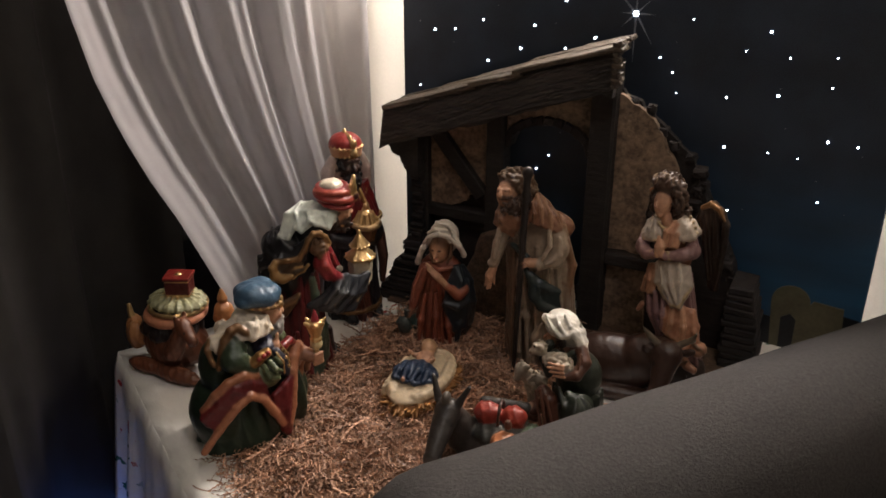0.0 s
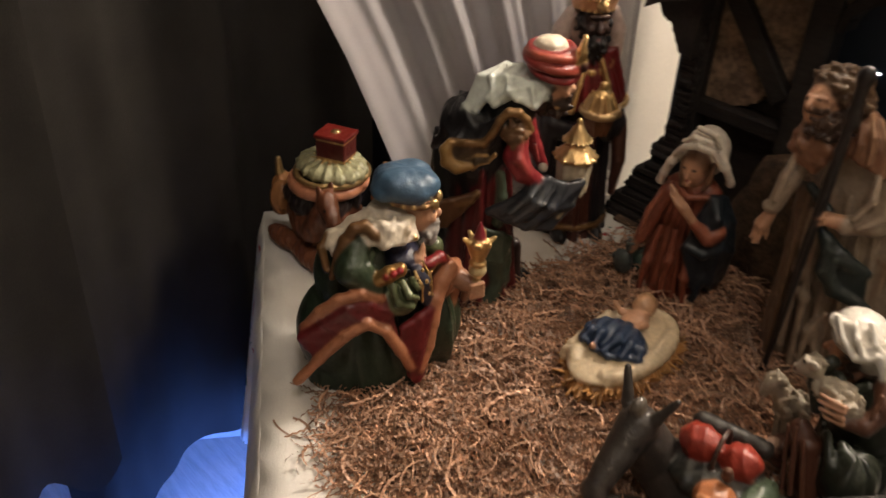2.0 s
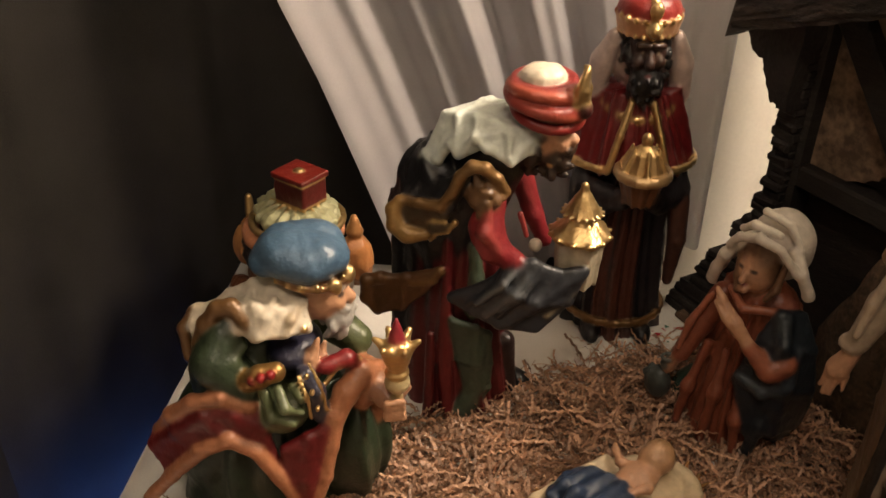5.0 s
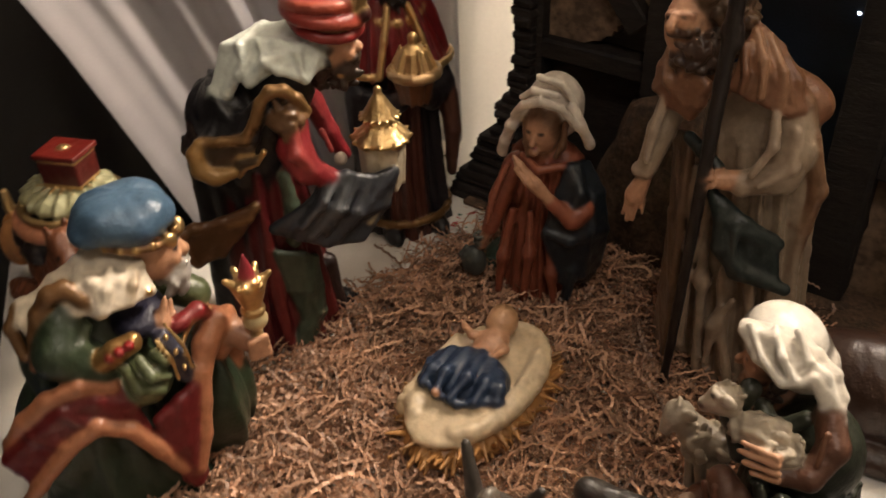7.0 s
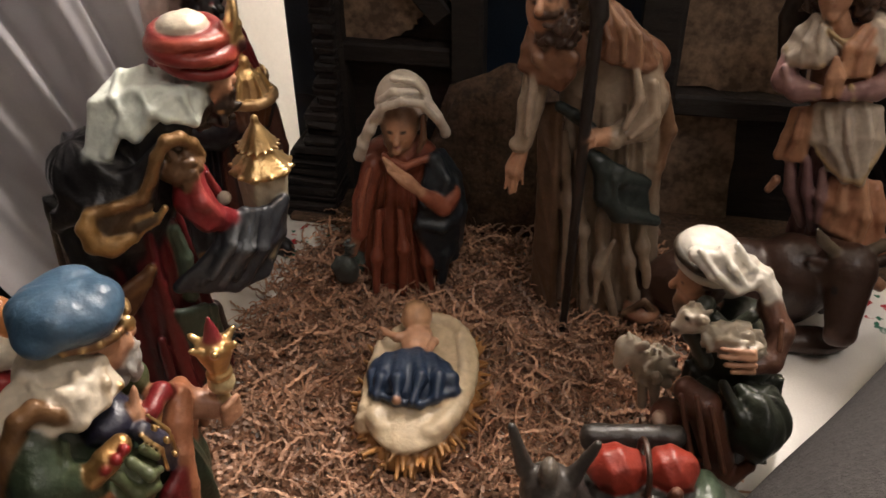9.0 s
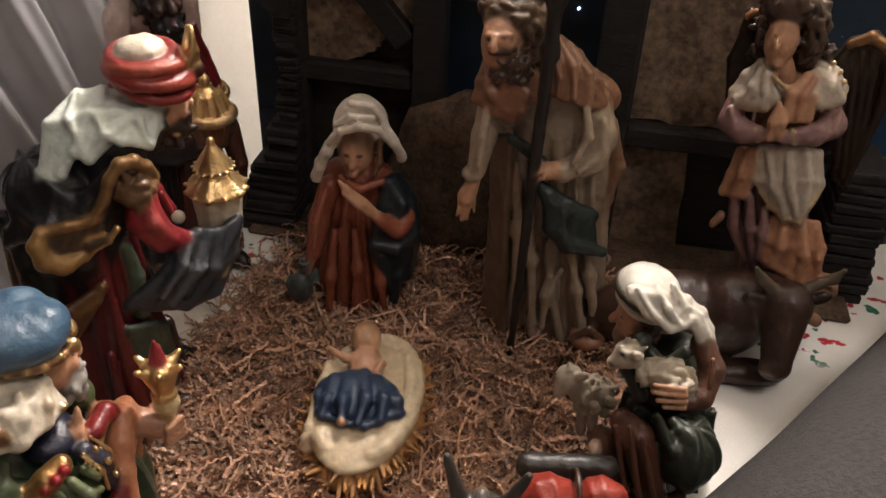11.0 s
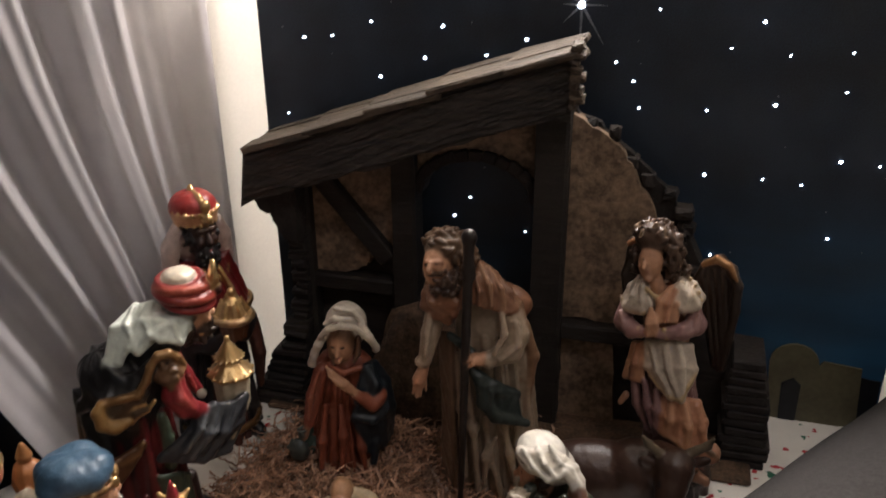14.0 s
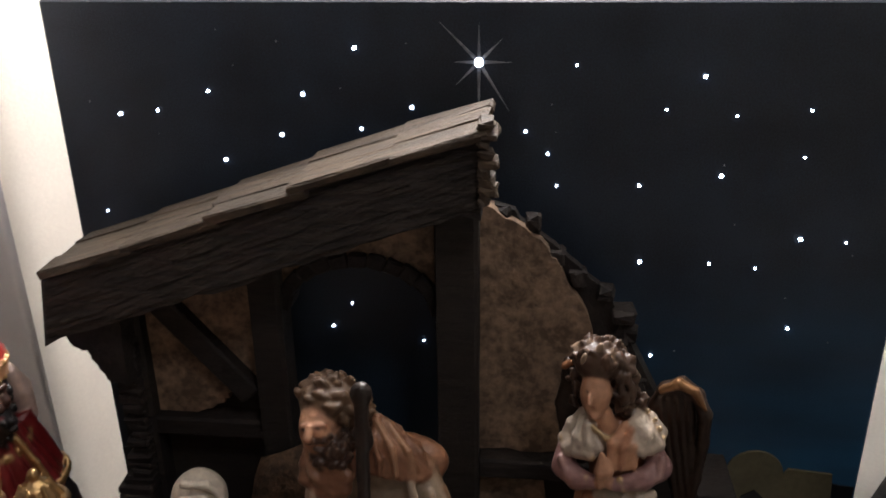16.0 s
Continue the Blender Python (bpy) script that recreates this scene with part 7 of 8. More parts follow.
    # dark wings; gilt strokes on top also carry the light on their upper edges
    chain([(0.0158, 0.0209, 0.2589), (0.0247, 0.0183, 0.2769), (0.0400, 0.0151, 0.2848), (0.0556, 0.0120, 0.2768), (0.0646, 0.0114, 0.2590), (0.0656, 0.0133, 0.2314), (0.0633, 0.0155, 0.1946), (0.0595, 0.0157, 0.1565)], [0.0057, 0.0057, 0.0063, 0.0063, 0.0063, 0.0057, 0.0051, 0.0034], WING, 0.005), [chain([p, q], [0.0051, 0.0028], WING, 0.003) for p, q in (((0.0214, 0.0185, 0.2691), (0.0453, 0.0168, 0.1719)), ((0.0283, 0.0180, 0.2759), (0.0544, 0.0161, 0.1615)), ((0.0372, 0.0164, 0.2796), (0.0599, 0.0157, 0.1629)), ((0.0475, 0.0146, 0.2749), (0.0611, 0.0156, 0.1788)))], sheet([[(0.0187, 0.0227, 0.2587), (0.0284, 0.0220, 0.2738), (0.0429, 0.0199, 0.2791), (0.0570, 0.0179, 0.2692)], [(0.0318, 0.0218, 0.2095), (0.0440, 0.0209, 0.2122), (0.0559, 0.0200, 0.2148), (0.0647, 0.0174, 0.2235)], [(0.0481, 0.0206, 0.1578), (0.0552, 0.0201, 0.1545), (0.0608, 0.0197, 0.1559), (0.0614, 0.0196, 0.1737)]], 0.003, WING), chain([(0.0218, 0.0105, 0.2794), (0.0367, 0.0074, 0.2883), (0.0524, 0.0052, 0.2832), (0.0636, 0.0044, 0.2683)], [0.0034, 0.0046, 0.0040, 0.0017], (0.30, 0.16, 0.07, 0.6), 0.003), chain([(-0.0575, 0.0302, 0.2516), (-0.0709, 0.0312, 0.2718), (-0.0706, 0.0312, 0.2857), (-0.0616, 0.0305, 0.2829)], [0.0051, 0.0057, 0.0051, 0.0034], WING), chain([(-0.0735, 0.0234, 0.2859), (-0.0663, 0.0229, 0.2905)], [0.0034, 0.0028], (0.40, 0.19, 0.09, 0.5)), sheet([[(-0.0700, 0.0311, 0.2831), (-0.0586, 0.0323, 0.2844)], [(-0.0780, 0.0317, 0.2448), (-0.0515, 0.0318, 0.2316)], [(-0.0670, 0.0309, 0.1866), (-0.0476, 0.0315, 0.1900)]], 0.004, WING),
    ell((0.0612, -0.0385, 0.0803), (0.014, 0.016, 0.011), SKIN_D), chain([(0.0523, -0.0459, 0.0912), (0.0641, -0.0508, 0.0881), (0.0727, -0.0454, 0.0785)], [0.0028, 0.0028, 0.0028], (0.14, 0.085, 0.05), 0.001), chain([(0.0375, -0.0468, 0.0701), (0.0488, -0.0537, 0.0570), (0.0622, -0.0546, 0.0529)], [0.0063, 0.0068, 0.0057], SKIN_D), chain([(0.0380, -0.0569, 0.0563), (0.0508, -0.0608, 0.0683)], [0.0023, 0.0023], (0.20, 0.11, 0.06), 0.001), chain([(-0.0537, -0.0182, 0.1194), (-0.0593, -0.0198, 0.1110)], [0.0051, 0.0040], SKIN_D),
    ell((0.012, 0.004, 0.020), (0.054, 0.038, 0.030), (0.05, 0.035, 0.026)), cone((0.012, 0.002, 0), (0.012, 0.002, 0.02), (0.052, 0.038), (0.050, 0.036), (0.045, 0.03, 0.022), fold=(9, 0.003, 0.3, 1)), ell((-0.02, -0.018, 0.030), (0.028, 0.018, 0.016), (0.12, 0.06, 0.04)),
], (-0.212, 1.185, 0.0), -6, squash=(0.84, 0.9, 1.0), h=0.0020, crisp=True, paint=[ell((-0.0490, -0.0225, 0.2873), (0.0028, 0.004, 0.0016), BLACK), ell((-0.0374, -0.0254, 0.2908), (0.0028, 0.004, 0.0016), BLACK), ell((-0.0410, -0.0251, 0.2742), (0.0042, 0.004, 0.0014), (0.3, 0.07, 0.05))])

# lying ox
OX = OXB
figure("ox_figurine", "lying dark brown ox figurine", "figurine", [
    ell((-0.01, 0, 0.042), (0.085, 0.040, 0.046), OX), ell((0.03, -0.005, 0.055), (0.04, 0.036, 0.044), OX), ell((-0.01, -0.035, 0.012), (0.06, 0.018, 0.014), OX), ell((0.05, -0.035, 0.012), (0.035, 0.016, 0.013), OX),
    cap((0.055, -0.010, 0.070), (0.066, -0.028, 0.084), 0.030, 0.024, OX), cap((0.066, -0.030, 0.082), (0.060, -0.058, 0.046), 0.023, 0.015, OX), ell((0.059, -0.062, 0.042), (0.015, 0.011, 0.012), (0.10, 0.055, 0.04)),
    chain([(0.050, -0.028, 0.100), (0.038, -0.030, 0.112), (0.030, -0.034, 0.124)], [0.006, 0.005, 0.002], (0.12, 0.09, 0.06)), chain([(0.082, -0.024, 0.100), (0.098, -0.026, 0.112), (0.102, -0.03, 0.124)], [0.006, 0.005, 0.002], (0.12, 0.09, 0.06)),
    ell((0.040, -0.028, 0.088), (0.012, 0.005, 0.007), OX, (0, 20, 0)), ell((0.094, -0.022, 0.088), (0.012, 0.005, 0.007), OX, (0, -20, 0)), cap((-0.09, 0.0, 0.05), (-0.085, -0.03, 0.012), 0.006, 0.005, OX),
], (-0.270, 1.125, 0.0), 8, h=0.0022, paint=[ell((0.050, -0.048, 0.076), (0.004, 0.004, 0.004), BLACK), ell((0.078, -0.046, 0.076), (0.004, 0.004, 0.004), BLACK)])

# kneeling shepherd with a lamb in his arms and a lamb by his knee
WOOL, LINEN, LINEN_L, TUNIC, TUNIC_L, UNDER = (0.40, 0.34, 0.26), (0.64, 0.59, 0.51), (0.74, 0.70, 0.62), (0.024, 0.028, 0.018), (0.040, 0.046, 0.030), (0.115, 0.045, 0.026)
figure("shepherd_figurine", "kneeling shepherd figurine with white headcloth holding a lamb", "figurine", [
    cone((0.008, 0.004, 0), (0.008, 0.006, 0.075), (0.046, 0.044), (0.038, 0.034), TUNIC, fold=(9, 0.003, 0.3, 1)), ell((0.006, 0.010, 0.098), (0.038, 0.032, 0.042), TUNIC), ell((0.0226, -0.0417, 0.0653), (0.028, 0.030, 0.030), TUNIC, fold=(5, 0.002, 0, 1)), chain([(0.0064, -0.0382, 0.0930), (0.0216, -0.0497, 0.0892), (0.0386, -0.0554, 0.0611)], [0.0049, 0.0057, 0.0041], TUNIC_L, 0.006), chain([(-0.0085, -0.0432, 0.1012), (0.0074, -0.0568, 0.0816), (0.0235, -0.0624, 0.0529)], [0.0041, 0.0049, 0.0033], TUNIC, 0.006), chain([(-0.0237, -0.0215, 0.1486), (-0.0104, -0.0285, 0.1398), (0.0047, -0.0215, 0.1530)], [0.0057, 0.0057, 0.0057], TUNIC_L, 0.006),
    chain([(-0.0346, -0.0375, 0.0847), (-0.0206, -0.0487, 0.0800), (-0.0061, -0.0560, 0.0458), (0.0082, -0.0591, 0.0153)], [0.0106, 0.0139, 0.0131, 0.0098], UNDER), [chain([p, q], [0.0024, 0.0029], (0.15, 0.065, 0.04), 0.004) for p, q in (((-0.0408, -0.0546, 0.0946), (-0.0231, -0.0687, 0.0368)), ((-0.0307, -0.0629, 0.1049), (-0.0117, -0.0752, 0.0404)), ((-0.0189, -0.0675, 0.0999), (0.0006, -0.0758, 0.0406)))], ell((-0.0458, -0.0351, 0.0511), (0.0139, 0.018, 0.0098), UNDER), ell((-0.0537, -0.0477, 0.0584), (0.0057, 0.008, 0.0053), (0.45, 0.30, 0.22)), chain([(-0.0574, -0.0387, 0.0326), (-0.0393, -0.0468, 0.0385)], [0.0049, 0.0049], UNDER), chain([(0.0099, -0.0635, 0.0177), (0.0224, -0.0621, 0.0358)], [0.0065, 0.0057], UNDER),
    cap((-0.022, 0.014, 0.125), (-0.03, 0.016, 0.14), 0.0125, 0.0125, SKIN_D), ell((-0.036, 0.016, 0.151), (0.0165, 0.0155, 0.021), SKIN), cap((-0.0505, 0.013, 0.156), (-0.055, 0.012, 0.148), 0.002, 0.0036, SKIN, 0.003), ell((-0.047, 0.012, 0.135), (0.005, 0.006, 0.005), (0.34, 0.20, 0.12)), cap((-0.048, 0.012, 0.132), (-0.046, 0.010, 0.122), 0.005, 0.003, (0.30, 0.2, 0.13)), curls((-0.028, 0.000, 0.146), (0.008, 0.005, 0.014), (0.05, 0.03, 0.02), 12, 0.004, 31),
    ell((-0.029, 0.020, 0.181), (0.0265, 0.0245, 0.0140), LINEN_L, (0, 10, 0)), ell((-0.038, 0.012, 0.184), (0.013, 0.014, 0.010), LINEN_L), ring((-0.029, 0.019, 0.1765), 0.0268, 0.0036, (0.045, 0.032, 0.02), (0, 10, 0)), ring((-0.029, 0.019, 0.1675), 0.0240, 0.0040, LINEN, (0, 10, 0)),
    sheet([[(-0.0402, -0.0036, 0.1939), (-0.0167, -0.0005, 0.1968), (-0.0018, -0.0057, 0.1923), (0.0117, -0.0066, 0.1832), (0.0206, -0.0106, 0.1710)], [(-0.0469, -0.0165, 0.2024), (-0.0272, -0.0207, 0.2030), (-0.0091, -0.0205, 0.1900), (0.0071, -0.0159, 0.1813), (0.0209, -0.0168, 0.1669)], [(-0.0461, -0.0207, 0.2015), (-0.0313, -0.0280, 0.1916), (-0.0124, -0.0301, 0.1823), (0.0018, -0.0229, 0.1881), (0.0192, -0.0205, 0.1611)]], 0.0036, LINEN), chain([(-0.0429, -0.0214, 0.2075), (-0.0289, -0.0316, 0.1957), (-0.0130, -0.0340, 0.1844), (-0.0021, -0.0282, 0.1855), (0.0039, -0.0234, 0.1898)], [0.0020, 0.0024, 0.0029, 0.0024, 0.0020], LINEN_L, 0.002), chain([(-0.0283, -0.0164, 0.2079), (-0.0171, -0.0290, 0.1995), (-0.0070, -0.0312, 0.1882)], [0.0024, 0.0029, 0.0020], LINEN_L, 0.004), chain([(-0.0155, -0.0110, 0.2076), (-0.0029, -0.0198, 0.1965), (0.0084, -0.0161, 0.1870), (0.0168, -0.0180, 0.1737), (0.0234, -0.0194, 0.1618)], [0.0029, 0.0029, 0.0033, 0.0024, 0.0016], LINEN_L, 0.003), ell((0.0258, -0.0199, 0.1621), (0.0024, 0.0024, 0.0024), LINEN_L), ell((-0.012, 0.022, 0.158), (0.022, 0.022, 0.018), LINEN),
    ell((-0.0084, -0.0452, 0.1472), (0.0237, 0.014, 0.0122), WOOL, (0, 16, 0)), curls((-0.0096, -0.0470, 0.1486), (0.0220, 0.014, 0.0114), WOOL, 90, 0.0030, 32), ell((-0.0419, -0.0441, 0.1617), (0.0120, 0.0105, 0.0105), WOOL), cap((-0.0468, -0.0472, 0.1603), (-0.0524, -0.0480, 0.1557), 0.0075, 0.0055, (0.42, 0.35, 0.27), 0.003), ell((-0.0361, -0.0536, 0.1707), (0.006, 0.003, 0.0045), (0.48, 0.41, 0.32), (0, 30, 0)), curls((-0.0404, -0.0445, 0.1682), (0.010, 0.008, 0.006), WOOL, 16, 0.0026, 33),
    chain([(0.0166, -0.0179, 0.1628), (0.0270, -0.0304, 0.1476), (0.0211, -0.0475, 0.1341), (0.0063, -0.0546, 0.1325)], [0.0098, 0.0102, 0.0086, 0.0061], (0.10, 0.042, 0.024)), chain([(0.0229, -0.0397, 0.1660), (0.0240, -0.0502, 0.1483)], [0.0024, 0.0024], (0.15, 0.065, 0.035), 0.004), [chain([p, q], [0.0024, 0.0020], SKIN, 0.002) for p, q in (((0.0037, -0.0622, 0.1531), (-0.0197, -0.0633, 0.1540)), ((0.0047, -0.0644, 0.1494), (-0.0196, -0.0653, 0.1482)), ((0.0059, -0.0647, 0.1432), (-0.0153, -0.0663, 0.1421)), ((0.0066, -0.0628, 0.1360), (-0.0092, -0.0655, 0.1358)))], chain([(-0.0317, -0.0279, 0.1638), (-0.0385, -0.0326, 0.1389), (-0.0253, -0.0436, 0.1224)], [0.0073, 0.0073, 0.0061], TUNIC),
    ell((-0.0597, -0.0055, 0.0741), (0.017, 0.013, 0.017), WOOL), curls((-0.0591, -0.0077, 0.0776), (0.018, 0.014, 0.018), WOOL, 70, 0.0030, 34), ell((-0.0833, -0.0086, 0.0957), (0.0125, 0.0105, 0.0105), WOOL), cap((-0.0866, -0.0120, 0.0932), (-0.0900, -0.0133, 0.0813), 0.0078, 0.0058, (0.44, 0.38, 0.30), 0.003), cap((-0.0835, -0.0106, 0.1061), (-0.0854, -0.0082, 0.1096), 0.0035, 0.0018, WOOL), ell((-0.0728, -0.0150, 0.1044), (0.0065, 0.003, 0.0045), WOOL, (0, -20, 0)), cap((-0.0745, -0.0064, 0.0851), (-0.0680, -0.0058, 0.0793), 0.0115, 0.013, WOOL), [cap(p, q, 0.0048, 0.0042, (0.30, 0.25, 0.19), 0.002) for p, q in (((-0.0681, -0.0119, 0.0658), (-0.0654, -0.0125, 0.0370)), ((-0.0590, -0.0159, 0.0701), (-0.0554, -0.0167, 0.0433)))],
], (-0.300, 0.985, 0.0), 0, size=0.90, squash=(0.94, 1.0, 0.98), h=0.0019, crisp=True, paint=[ell((-0.050, 0.004, 0.156), (0.003, 0.003, 0.002), BLACK), ell((-0.0474, -0.0532, 0.1691), (0.002, 0.003, 0.002), BLACK), ell((-0.0869, -0.0181, 0.1061), (0.002, 0.003, 0.002), BLACK), ell((-0.0539, -0.0518, 0.1571), (0.003, 0.003, 0.002), (0.12, 0.07, 0.05))])

# child in the manger
LINER, QUILT, REED = (0.60, 0.48, 0.32), (0.024, 0.040, 0.078), (0.36, 0.18, 0.06)
rq = random.Random(41)
figure("child_in_manger_figurine", "baby figurine under blue cloth in a straw manger", "figurine", [
    ell((0, 0, 0.010), (0.046, 0.078, 0.020), REED), [cap((0.040 * math.cos(a), 0.071 * math.sin(a), rq.uniform(0.008, 0.022)), ((0.050 + rq.uniform(-0.002, 0.004)) * math.cos(a + rq.uniform(-0.08, 0.08)), (0.085 + rq.uniform(-0.004, 0.005)) * math.sin(a + rq.uniform(-0.05, 0.05)), rq.uniform(0.004, 0.026)), 0.0024, 0.0014, tuple(c * tone for c in REED), 0.001) for a, tone in [(6.283 * i / 90, rq.uniform(0.6, 1.4)) for i in range(90)]],
    ell((0, 0.0, 0.026), (0.042, 0.074, 0.012), LINER), loop((0, 0.002, 0.030), 0.037, 0.066, 0.0060, LINER, -60, 240, 24, k=0.006), sheet([[(-0.0362, -0.0488, 0.0280), (-0.0211, -0.0423, 0.0320), (-0.0007, -0.0368, 0.0340), (0.0213, -0.0292, 0.0340), (0.0333, -0.0181, 0.0320)], [(-0.0365, -0.0500, 0.0200), (-0.0151, -0.0506, 0.0240), (0.0027, -0.0434, 0.0260), (0.0227, -0.0306, 0.0260), (0.0320, -0.0166, 0.0240)]], 0.0034, LINER), chain([(-0.0354, -0.0254, 0.0340), (-0.0355, -0.0410, 0.0320), (-0.0361, -0.0500, 0.0250)], [0.0028, 0.0032, 0.0024], LINER), chain([(0.0226, 0.0458, 0.0340), (0.0317, 0.0127, 0.0360), (0.0336, -0.0153, 0.0340)], [0.0028, 0.0032, 0.0028], (0.66, 0.54, 0.38), 0.006), chain([(-0.0393, 0.0254, 0.0360), (-0.0370, -0.0064, 0.0360)], [0.0028, 0.0028], LINER, 0.006),
    ell((-0.0089, 0.0285, 0.0420), (0.0125, 0.018, 0.0085), SKIN), ell((-0.0133, 0.0481, 0.0470), (0.0120, 0.0125, 0.0120), (0.52, 0.30, 0.17)), ell((-0.0143, 0.0542, 0.0470), (0.0122, 0.0100, 0.0120), (0.36, 0.20, 0.10)), chain([(-0.0158, 0.0307, 0.0450), (-0.0246, 0.0250, 0.0450), (-0.0340, 0.0289, 0.0460)], [0.0036, 0.0032, 0.0024], SKIN), chain([(-0.0340, 0.0289, 0.0460), (-0.0395, 0.0322, 0.0470)], [0.0024, 0.0016], SKIN), chain([(-0.0030, 0.0317, 0.0450), (0.0058, 0.0254, 0.0450), (0.0039, 0.0136, 0.0460)], [0.0036, 0.0032, 0.0024], SKIN),
    ell((-0.0055, -0.0074, 0.0380), (0.034, 0.026, 0.012), QUILT), [chain([p, q, s_], [0.0028, 0.0036, 0.0028], QUILT, 0.009) for p, q, s_ in (((-0.0270, 0.0023, 0.0440), (-0.0250, -0.0243, 0.0470), (-0.0263, -0.0367, 0.0420)), ((-0.0155, 0.0074, 0.0460), (-0.0121, -0.0258, 0.0510), (-0.0094, -0.0409, 0.0450)), ((-0.0045, 0.0108, 0.0460), (0.0052, -0.0218, 0.0520), (0.0028, -0.0419, 0.0450)), ((0.0079, 0.0078, 0.0450), (0.0177, -0.0165, 0.0490), (0.0185, -0.0325, 0.0430)), ((0.0191, 0.0009, 0.0440), (0.0272, -0.0125, 0.0450), (0.0296, -0.0207, 0.0400)))], chain([(-0.0360, -0.0148, 0.0420), (-0.0296, -0.0319, 0.0400), (-0.0104, -0.0395, 0.0410), (0.0088, -0.0393, 0.0410), (0.0307, -0.0177, 0.0390)], [0.0024, 0.0024, 0.0024, 0.0024, 0.0024], QUILT, 0.006),
    ell((-0.0088, -0.0428, 0.0460), (0.0024, 0.0024, 0.0024), SKIN),
], (-0.524, 0.968, 0.004), 1, h=0.0016, wear_amp=0.0002, crisp=True, paint=[ell((-0.0119, 0.0345, 0.0580), (0.002, 0.0016, 0.002), BLACK), ell((-0.0075, 0.0353, 0.0580), (0.002, 0.0016, 0.002), BLACK)])

# laden donkey lying down
DON = (0.050, 0.042, 0.036)
figure("donkey_figurine", "lying dark grey donkey figurine with red packs", "figurine", [
    ell((0.012, 0, 0.032), (0.070, 0.040, 0.040), DON), ell((0.06, 0.008, 0.03), (0.03, 0.034, 0.034), (0.10, 0.10, 0.08)), ell((-0.03, -0.045, 0.012), (0.045, 0.014, 0.012), DON, (0, 0, 40)), ell((0.03, -0.04, 0.012), (0.045, 0.014, 0.012), DON),
    cap((-0.034, -0.010, 0.045), (-0.046, -0.030, 0.088), 0.027, 0.020, DON), cap((-0.045, -0.034, 0.092), (-0.042, -0.082, 0.056), 0.019, 0.0125, DON), ell((-0.042, -0.086, 0.052), (0.013, 0.010, 0.011), (0.09, 0.075, 0.065)),
    cap((-0.060, -0.030, 0.104), (-0.070, -0.024, 0.132), 0.0062, 0.003, DON), cap((-0.032, -0.030, 0.104), (-0.020, -0.024, 0.128), 0.0062, 0.003, DON), ell((-0.046, -0.036, 0.112), (0.007, 0.010, 0.010), (0.12, 0.10, 0.08)),
    ell((0.014, 0.004, 0.058), (0.045, 0.040, 0.018), (0.03, 0.03, 0.025)), ell((-0.006, 0.004, 0.078), (0.022, 0.019, 0.018), (0.28, 0.035, 0.020)), ell((0.028, 0.010, 0.078), (0.020, 0.018, 0.017), (0.28, 0.035, 0.020)), ring((0.011, 0.007, 0.079), 0.0175, 0.002, (0.06, 0.03, 0.02), (0, 90, 10)),
    cap((-0.022, 0.034, 0.070), (0.030, 0.042, 0.072), 0.011, 0.010, (0.035, 0.03, 0.026)), ell((0.030, -0.026, 0.062), (0.019, 0.018, 0.016), (0.40, 0.15, 0.06)), ell((0.030, -0.040, 0.064), (0.012, 0.006, 0.011), (0.46, 0.20, 0.09)), cap((0.030, -0.014, 0.080), (0.030, -0.016, 0.086), 0.006, 0.005, (0.12, 0.05, 0.03)), ell((0.052, 0.0, 0.058), (0.014, 0.032, 0.016), (0.08, 0.11, 0.07)),
], (-0.368, 0.865, 0.0), 0, h=0.0019, paint=[ell((-0.030, -0.052, 0.086), (0.003, 0.004, 0.003), BLACK), ell((-0.058, -0.052, 0.086), (0.003, 0.004, 0.003), BLACK)])

# ---- paper shreds over the cloth ----


def inside(x, y, poly):
    hit = False
    for (x0, y0), (x1, y1) in zip(poly, poly[1:] + poly[:1]):
        if (y0 > y) != (y1 > y) and x < (x1 - x0) * (y - y0) / (y1 - y0) + x0:
            hit = not hit
    return hit


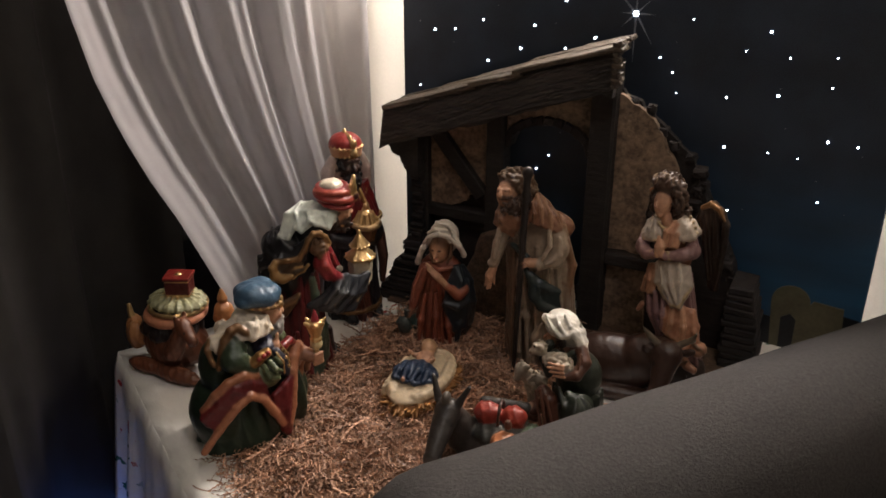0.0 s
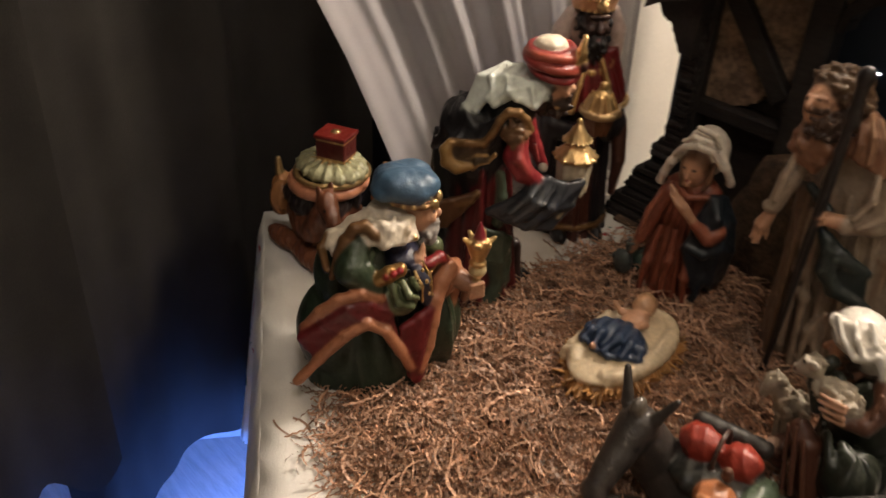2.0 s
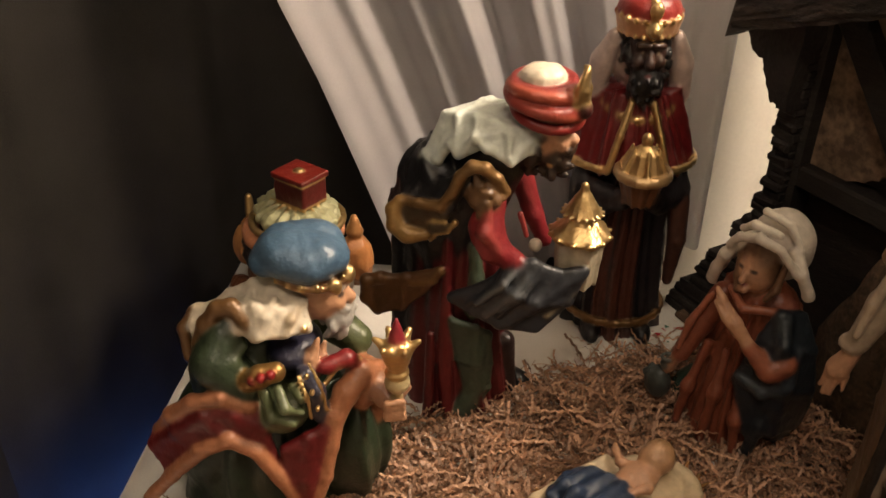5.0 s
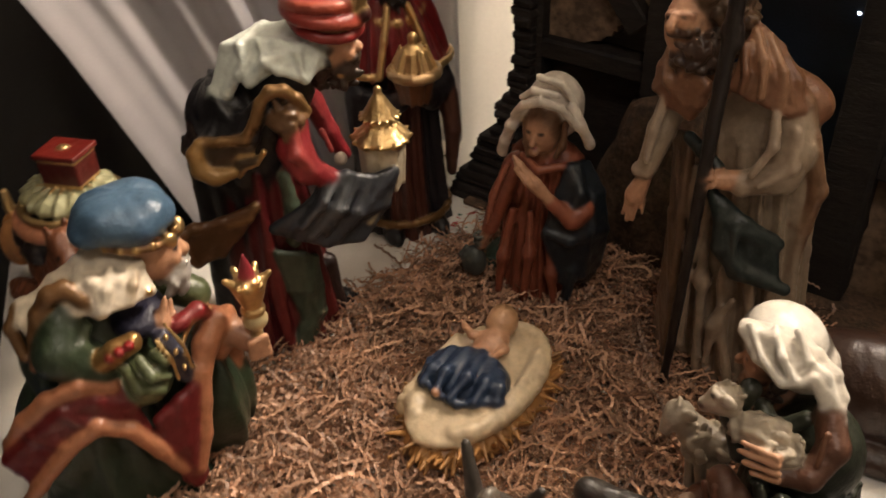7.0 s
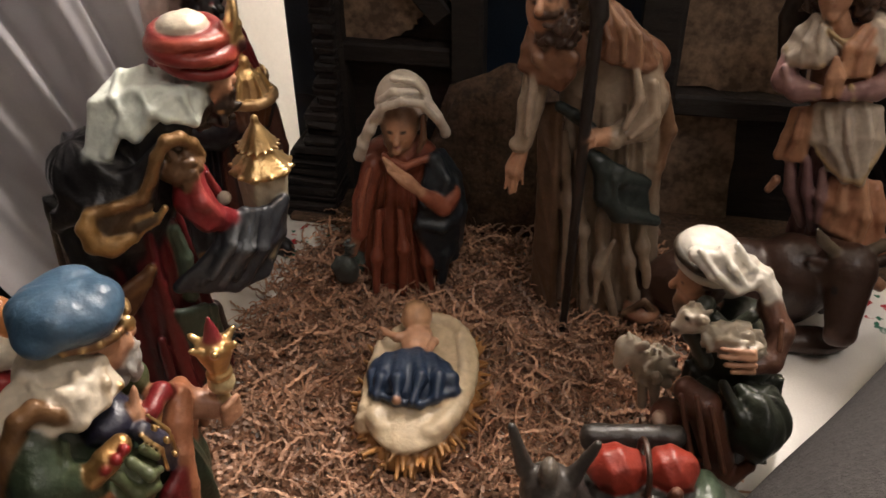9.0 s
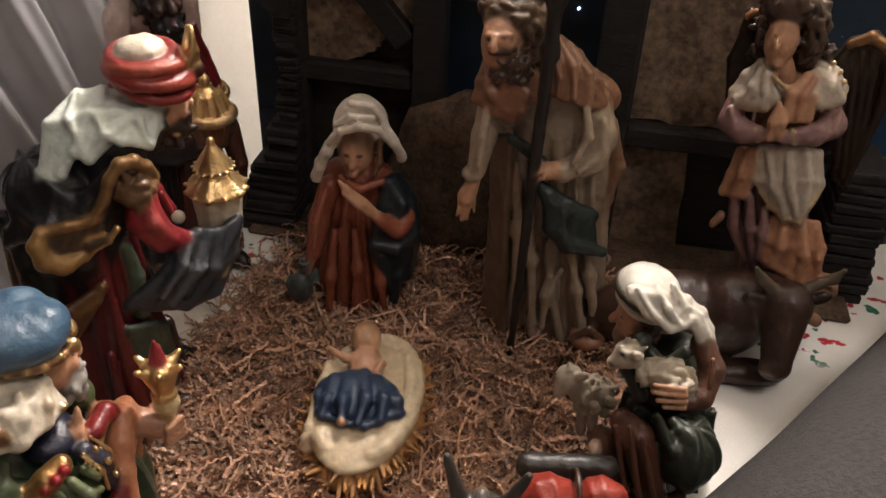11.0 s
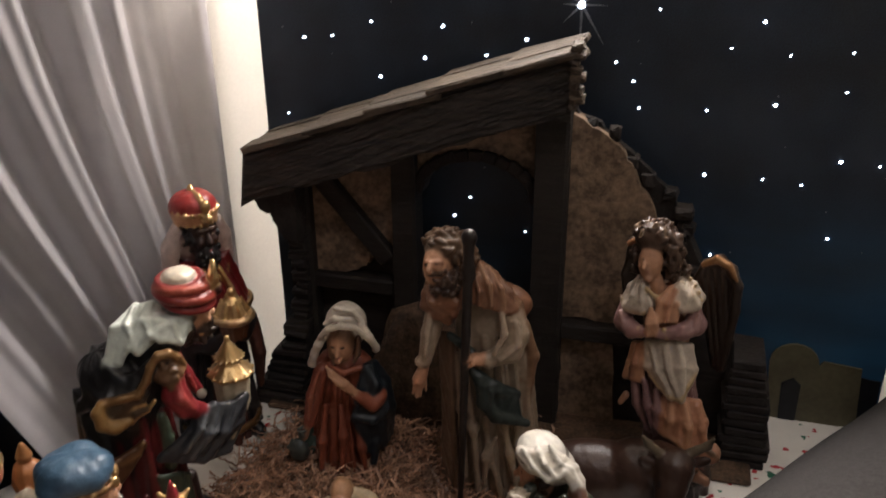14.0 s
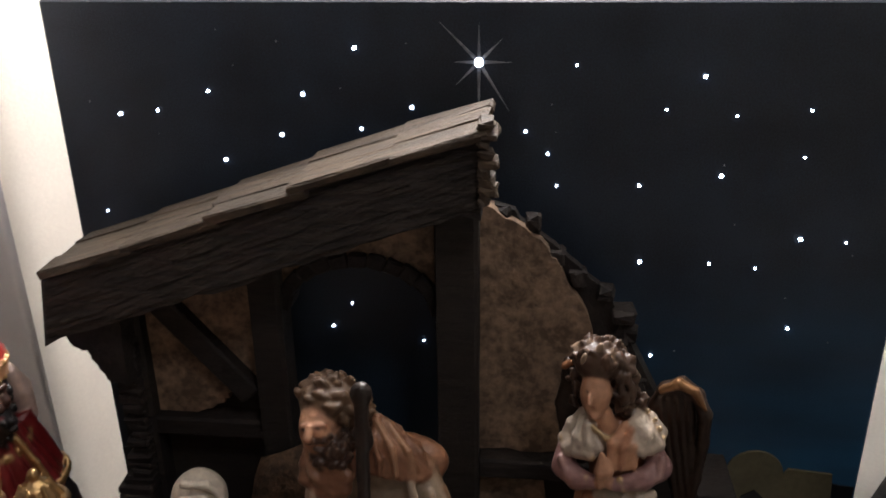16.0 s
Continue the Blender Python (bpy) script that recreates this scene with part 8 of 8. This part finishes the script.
def shreds(count, poly, seed, lift):
    r = np.random.RandomState(seed)
    xs, ys = [p[0] for p in poly], [p[1] for p in poly]
    verts, faces = [], []
    made = 0
    while made < count:
        x, y = r.uniform(min(xs), max(xs)), r.uniform(min(ys), max(ys))
        jx, jy = 0.02 * r.normal(), 0.02 * r.normal()
        if not inside(x + jx, y + jy, poly):
            continue
        made += 1
        a, w, n = r.uniform(0, 6.283), r.uniform(0.0008, 0.0015), r.randint(6, 15)
        hump = lift * max(0.15, 0.55 + 0.9 * noise.noise((x * 14, y * 14, 3)))
        z = 0.003 + hump * r.uniform(0, 1) ** 1.3
        p = Vector((x, y, z))
        up = r.uniform(-0.2, 0.55)
        kink = r.uniform(0.35, 1.3)
        step = r.uniform(0.0026, 0.0050)
        curl = r.normal() * 0.13
        base = len(verts)
        roll_ = r.uniform(0, 3.14)
        for k in range(n + 1):
            d = Vector((math.cos(a), math.sin(a), up + (kink if k % 2 else -kink) * 0.9)).normalized()
            side = Vector((-math.sin(a), math.cos(a), 0)) * math.cos(roll_) + Vector((0, 0, 1)) * math.sin(roll_) * 0.8
            q = p - side * w
            q2 = p + side * w
            verts.append((q.x, q.y, max(0.0022, q.z)))
            verts.append((q2.x, q2.y, max(0.0022, q2.z)))
            p = p + d * step
            a += curl
            up -= 0.045
        for k in range(n):
            b = base + 2 * k
            faces.append((b, b + 1, b + 3, b + 2))
    me = bpy.data.meshes.new("paper_shreds")
    me.from_pydata(verts, [], faces)
    me.materials.append(M_STRAW)
    return new("paper_shreds", me)


BED = [(-0.60, 0.655), (-0.54, 0.655), (-0.42, 0.73), (-0.36, 0.80), (-0.31, 0.93), (-0.30, 1.05), (-0.33, 1.16), (-0.38, 1.24), (-0.62, 1.24), (-0.70, 1.10), (-0.70, 0.86), (-0.66, 0.70)]
tagged(shreds(15000, BED, 21, 0.022), "crinkled brown paper shreds strewn as straw", "straw", kind="stuff")

# ---- small stand with a glazed ornament beside the drape ----
stand = thing("plant_stand", "slim dark stand beside the grey drape", "stand")


def disc(x, y, z0, z1, r0, r1, n=24):
    bm = bmesh.new()
    bmesh.ops.create_cone(bm, cap_ends=True, segments=n, radius1=r0, radius2=r1, depth=z1 - z0, matrix=Matrix.Translation((x, y, (z0 + z1) / 2)))
    return bm


part("stand_top", disc(-0.627, 0.340, 0.12, 0.135, 0.07, 0.07), M_BEAM, stand)
part("pole", disc(-0.627, 0.340, -0.48, 0.12, 0.012, 0.012), M_BEAM, stand)
part("foot", disc(-0.627, 0.340, -0.50, -0.48, 0.09, 0.08), M_BEAM, stand)
figure("glazed_ornament", "small glazed ornament in cream, red and green", "ornament", [
    ell((0, 0, 0.055), (0.036, 0.036, 0.060), (0.50, 0.44, 0.26), fold=(6, 0.002, 0.3)), ell((0.0, 0, 0.115), (0.028, 0.028, 0.032), (0.40, 0.30, 0.14), fold=(5, 0.002, 0)), ring((0, 0, 0.105), 0.026, 0.008, (0.40, 0.03, 0.03)),
    cap((0.028, 0.01, 0.10), (0.034, 0.014, 0.04), 0.012, 0.009, (0.56, 0.42, 0.28)), ell((0.0, 0.0, 0.14), (0.018, 0.018, 0.010), (0.10, 0.16, 0.09)),
], (-0.627, 0.340, 0.135), 30, h=0.0022, size=0.85, group="ornaments")
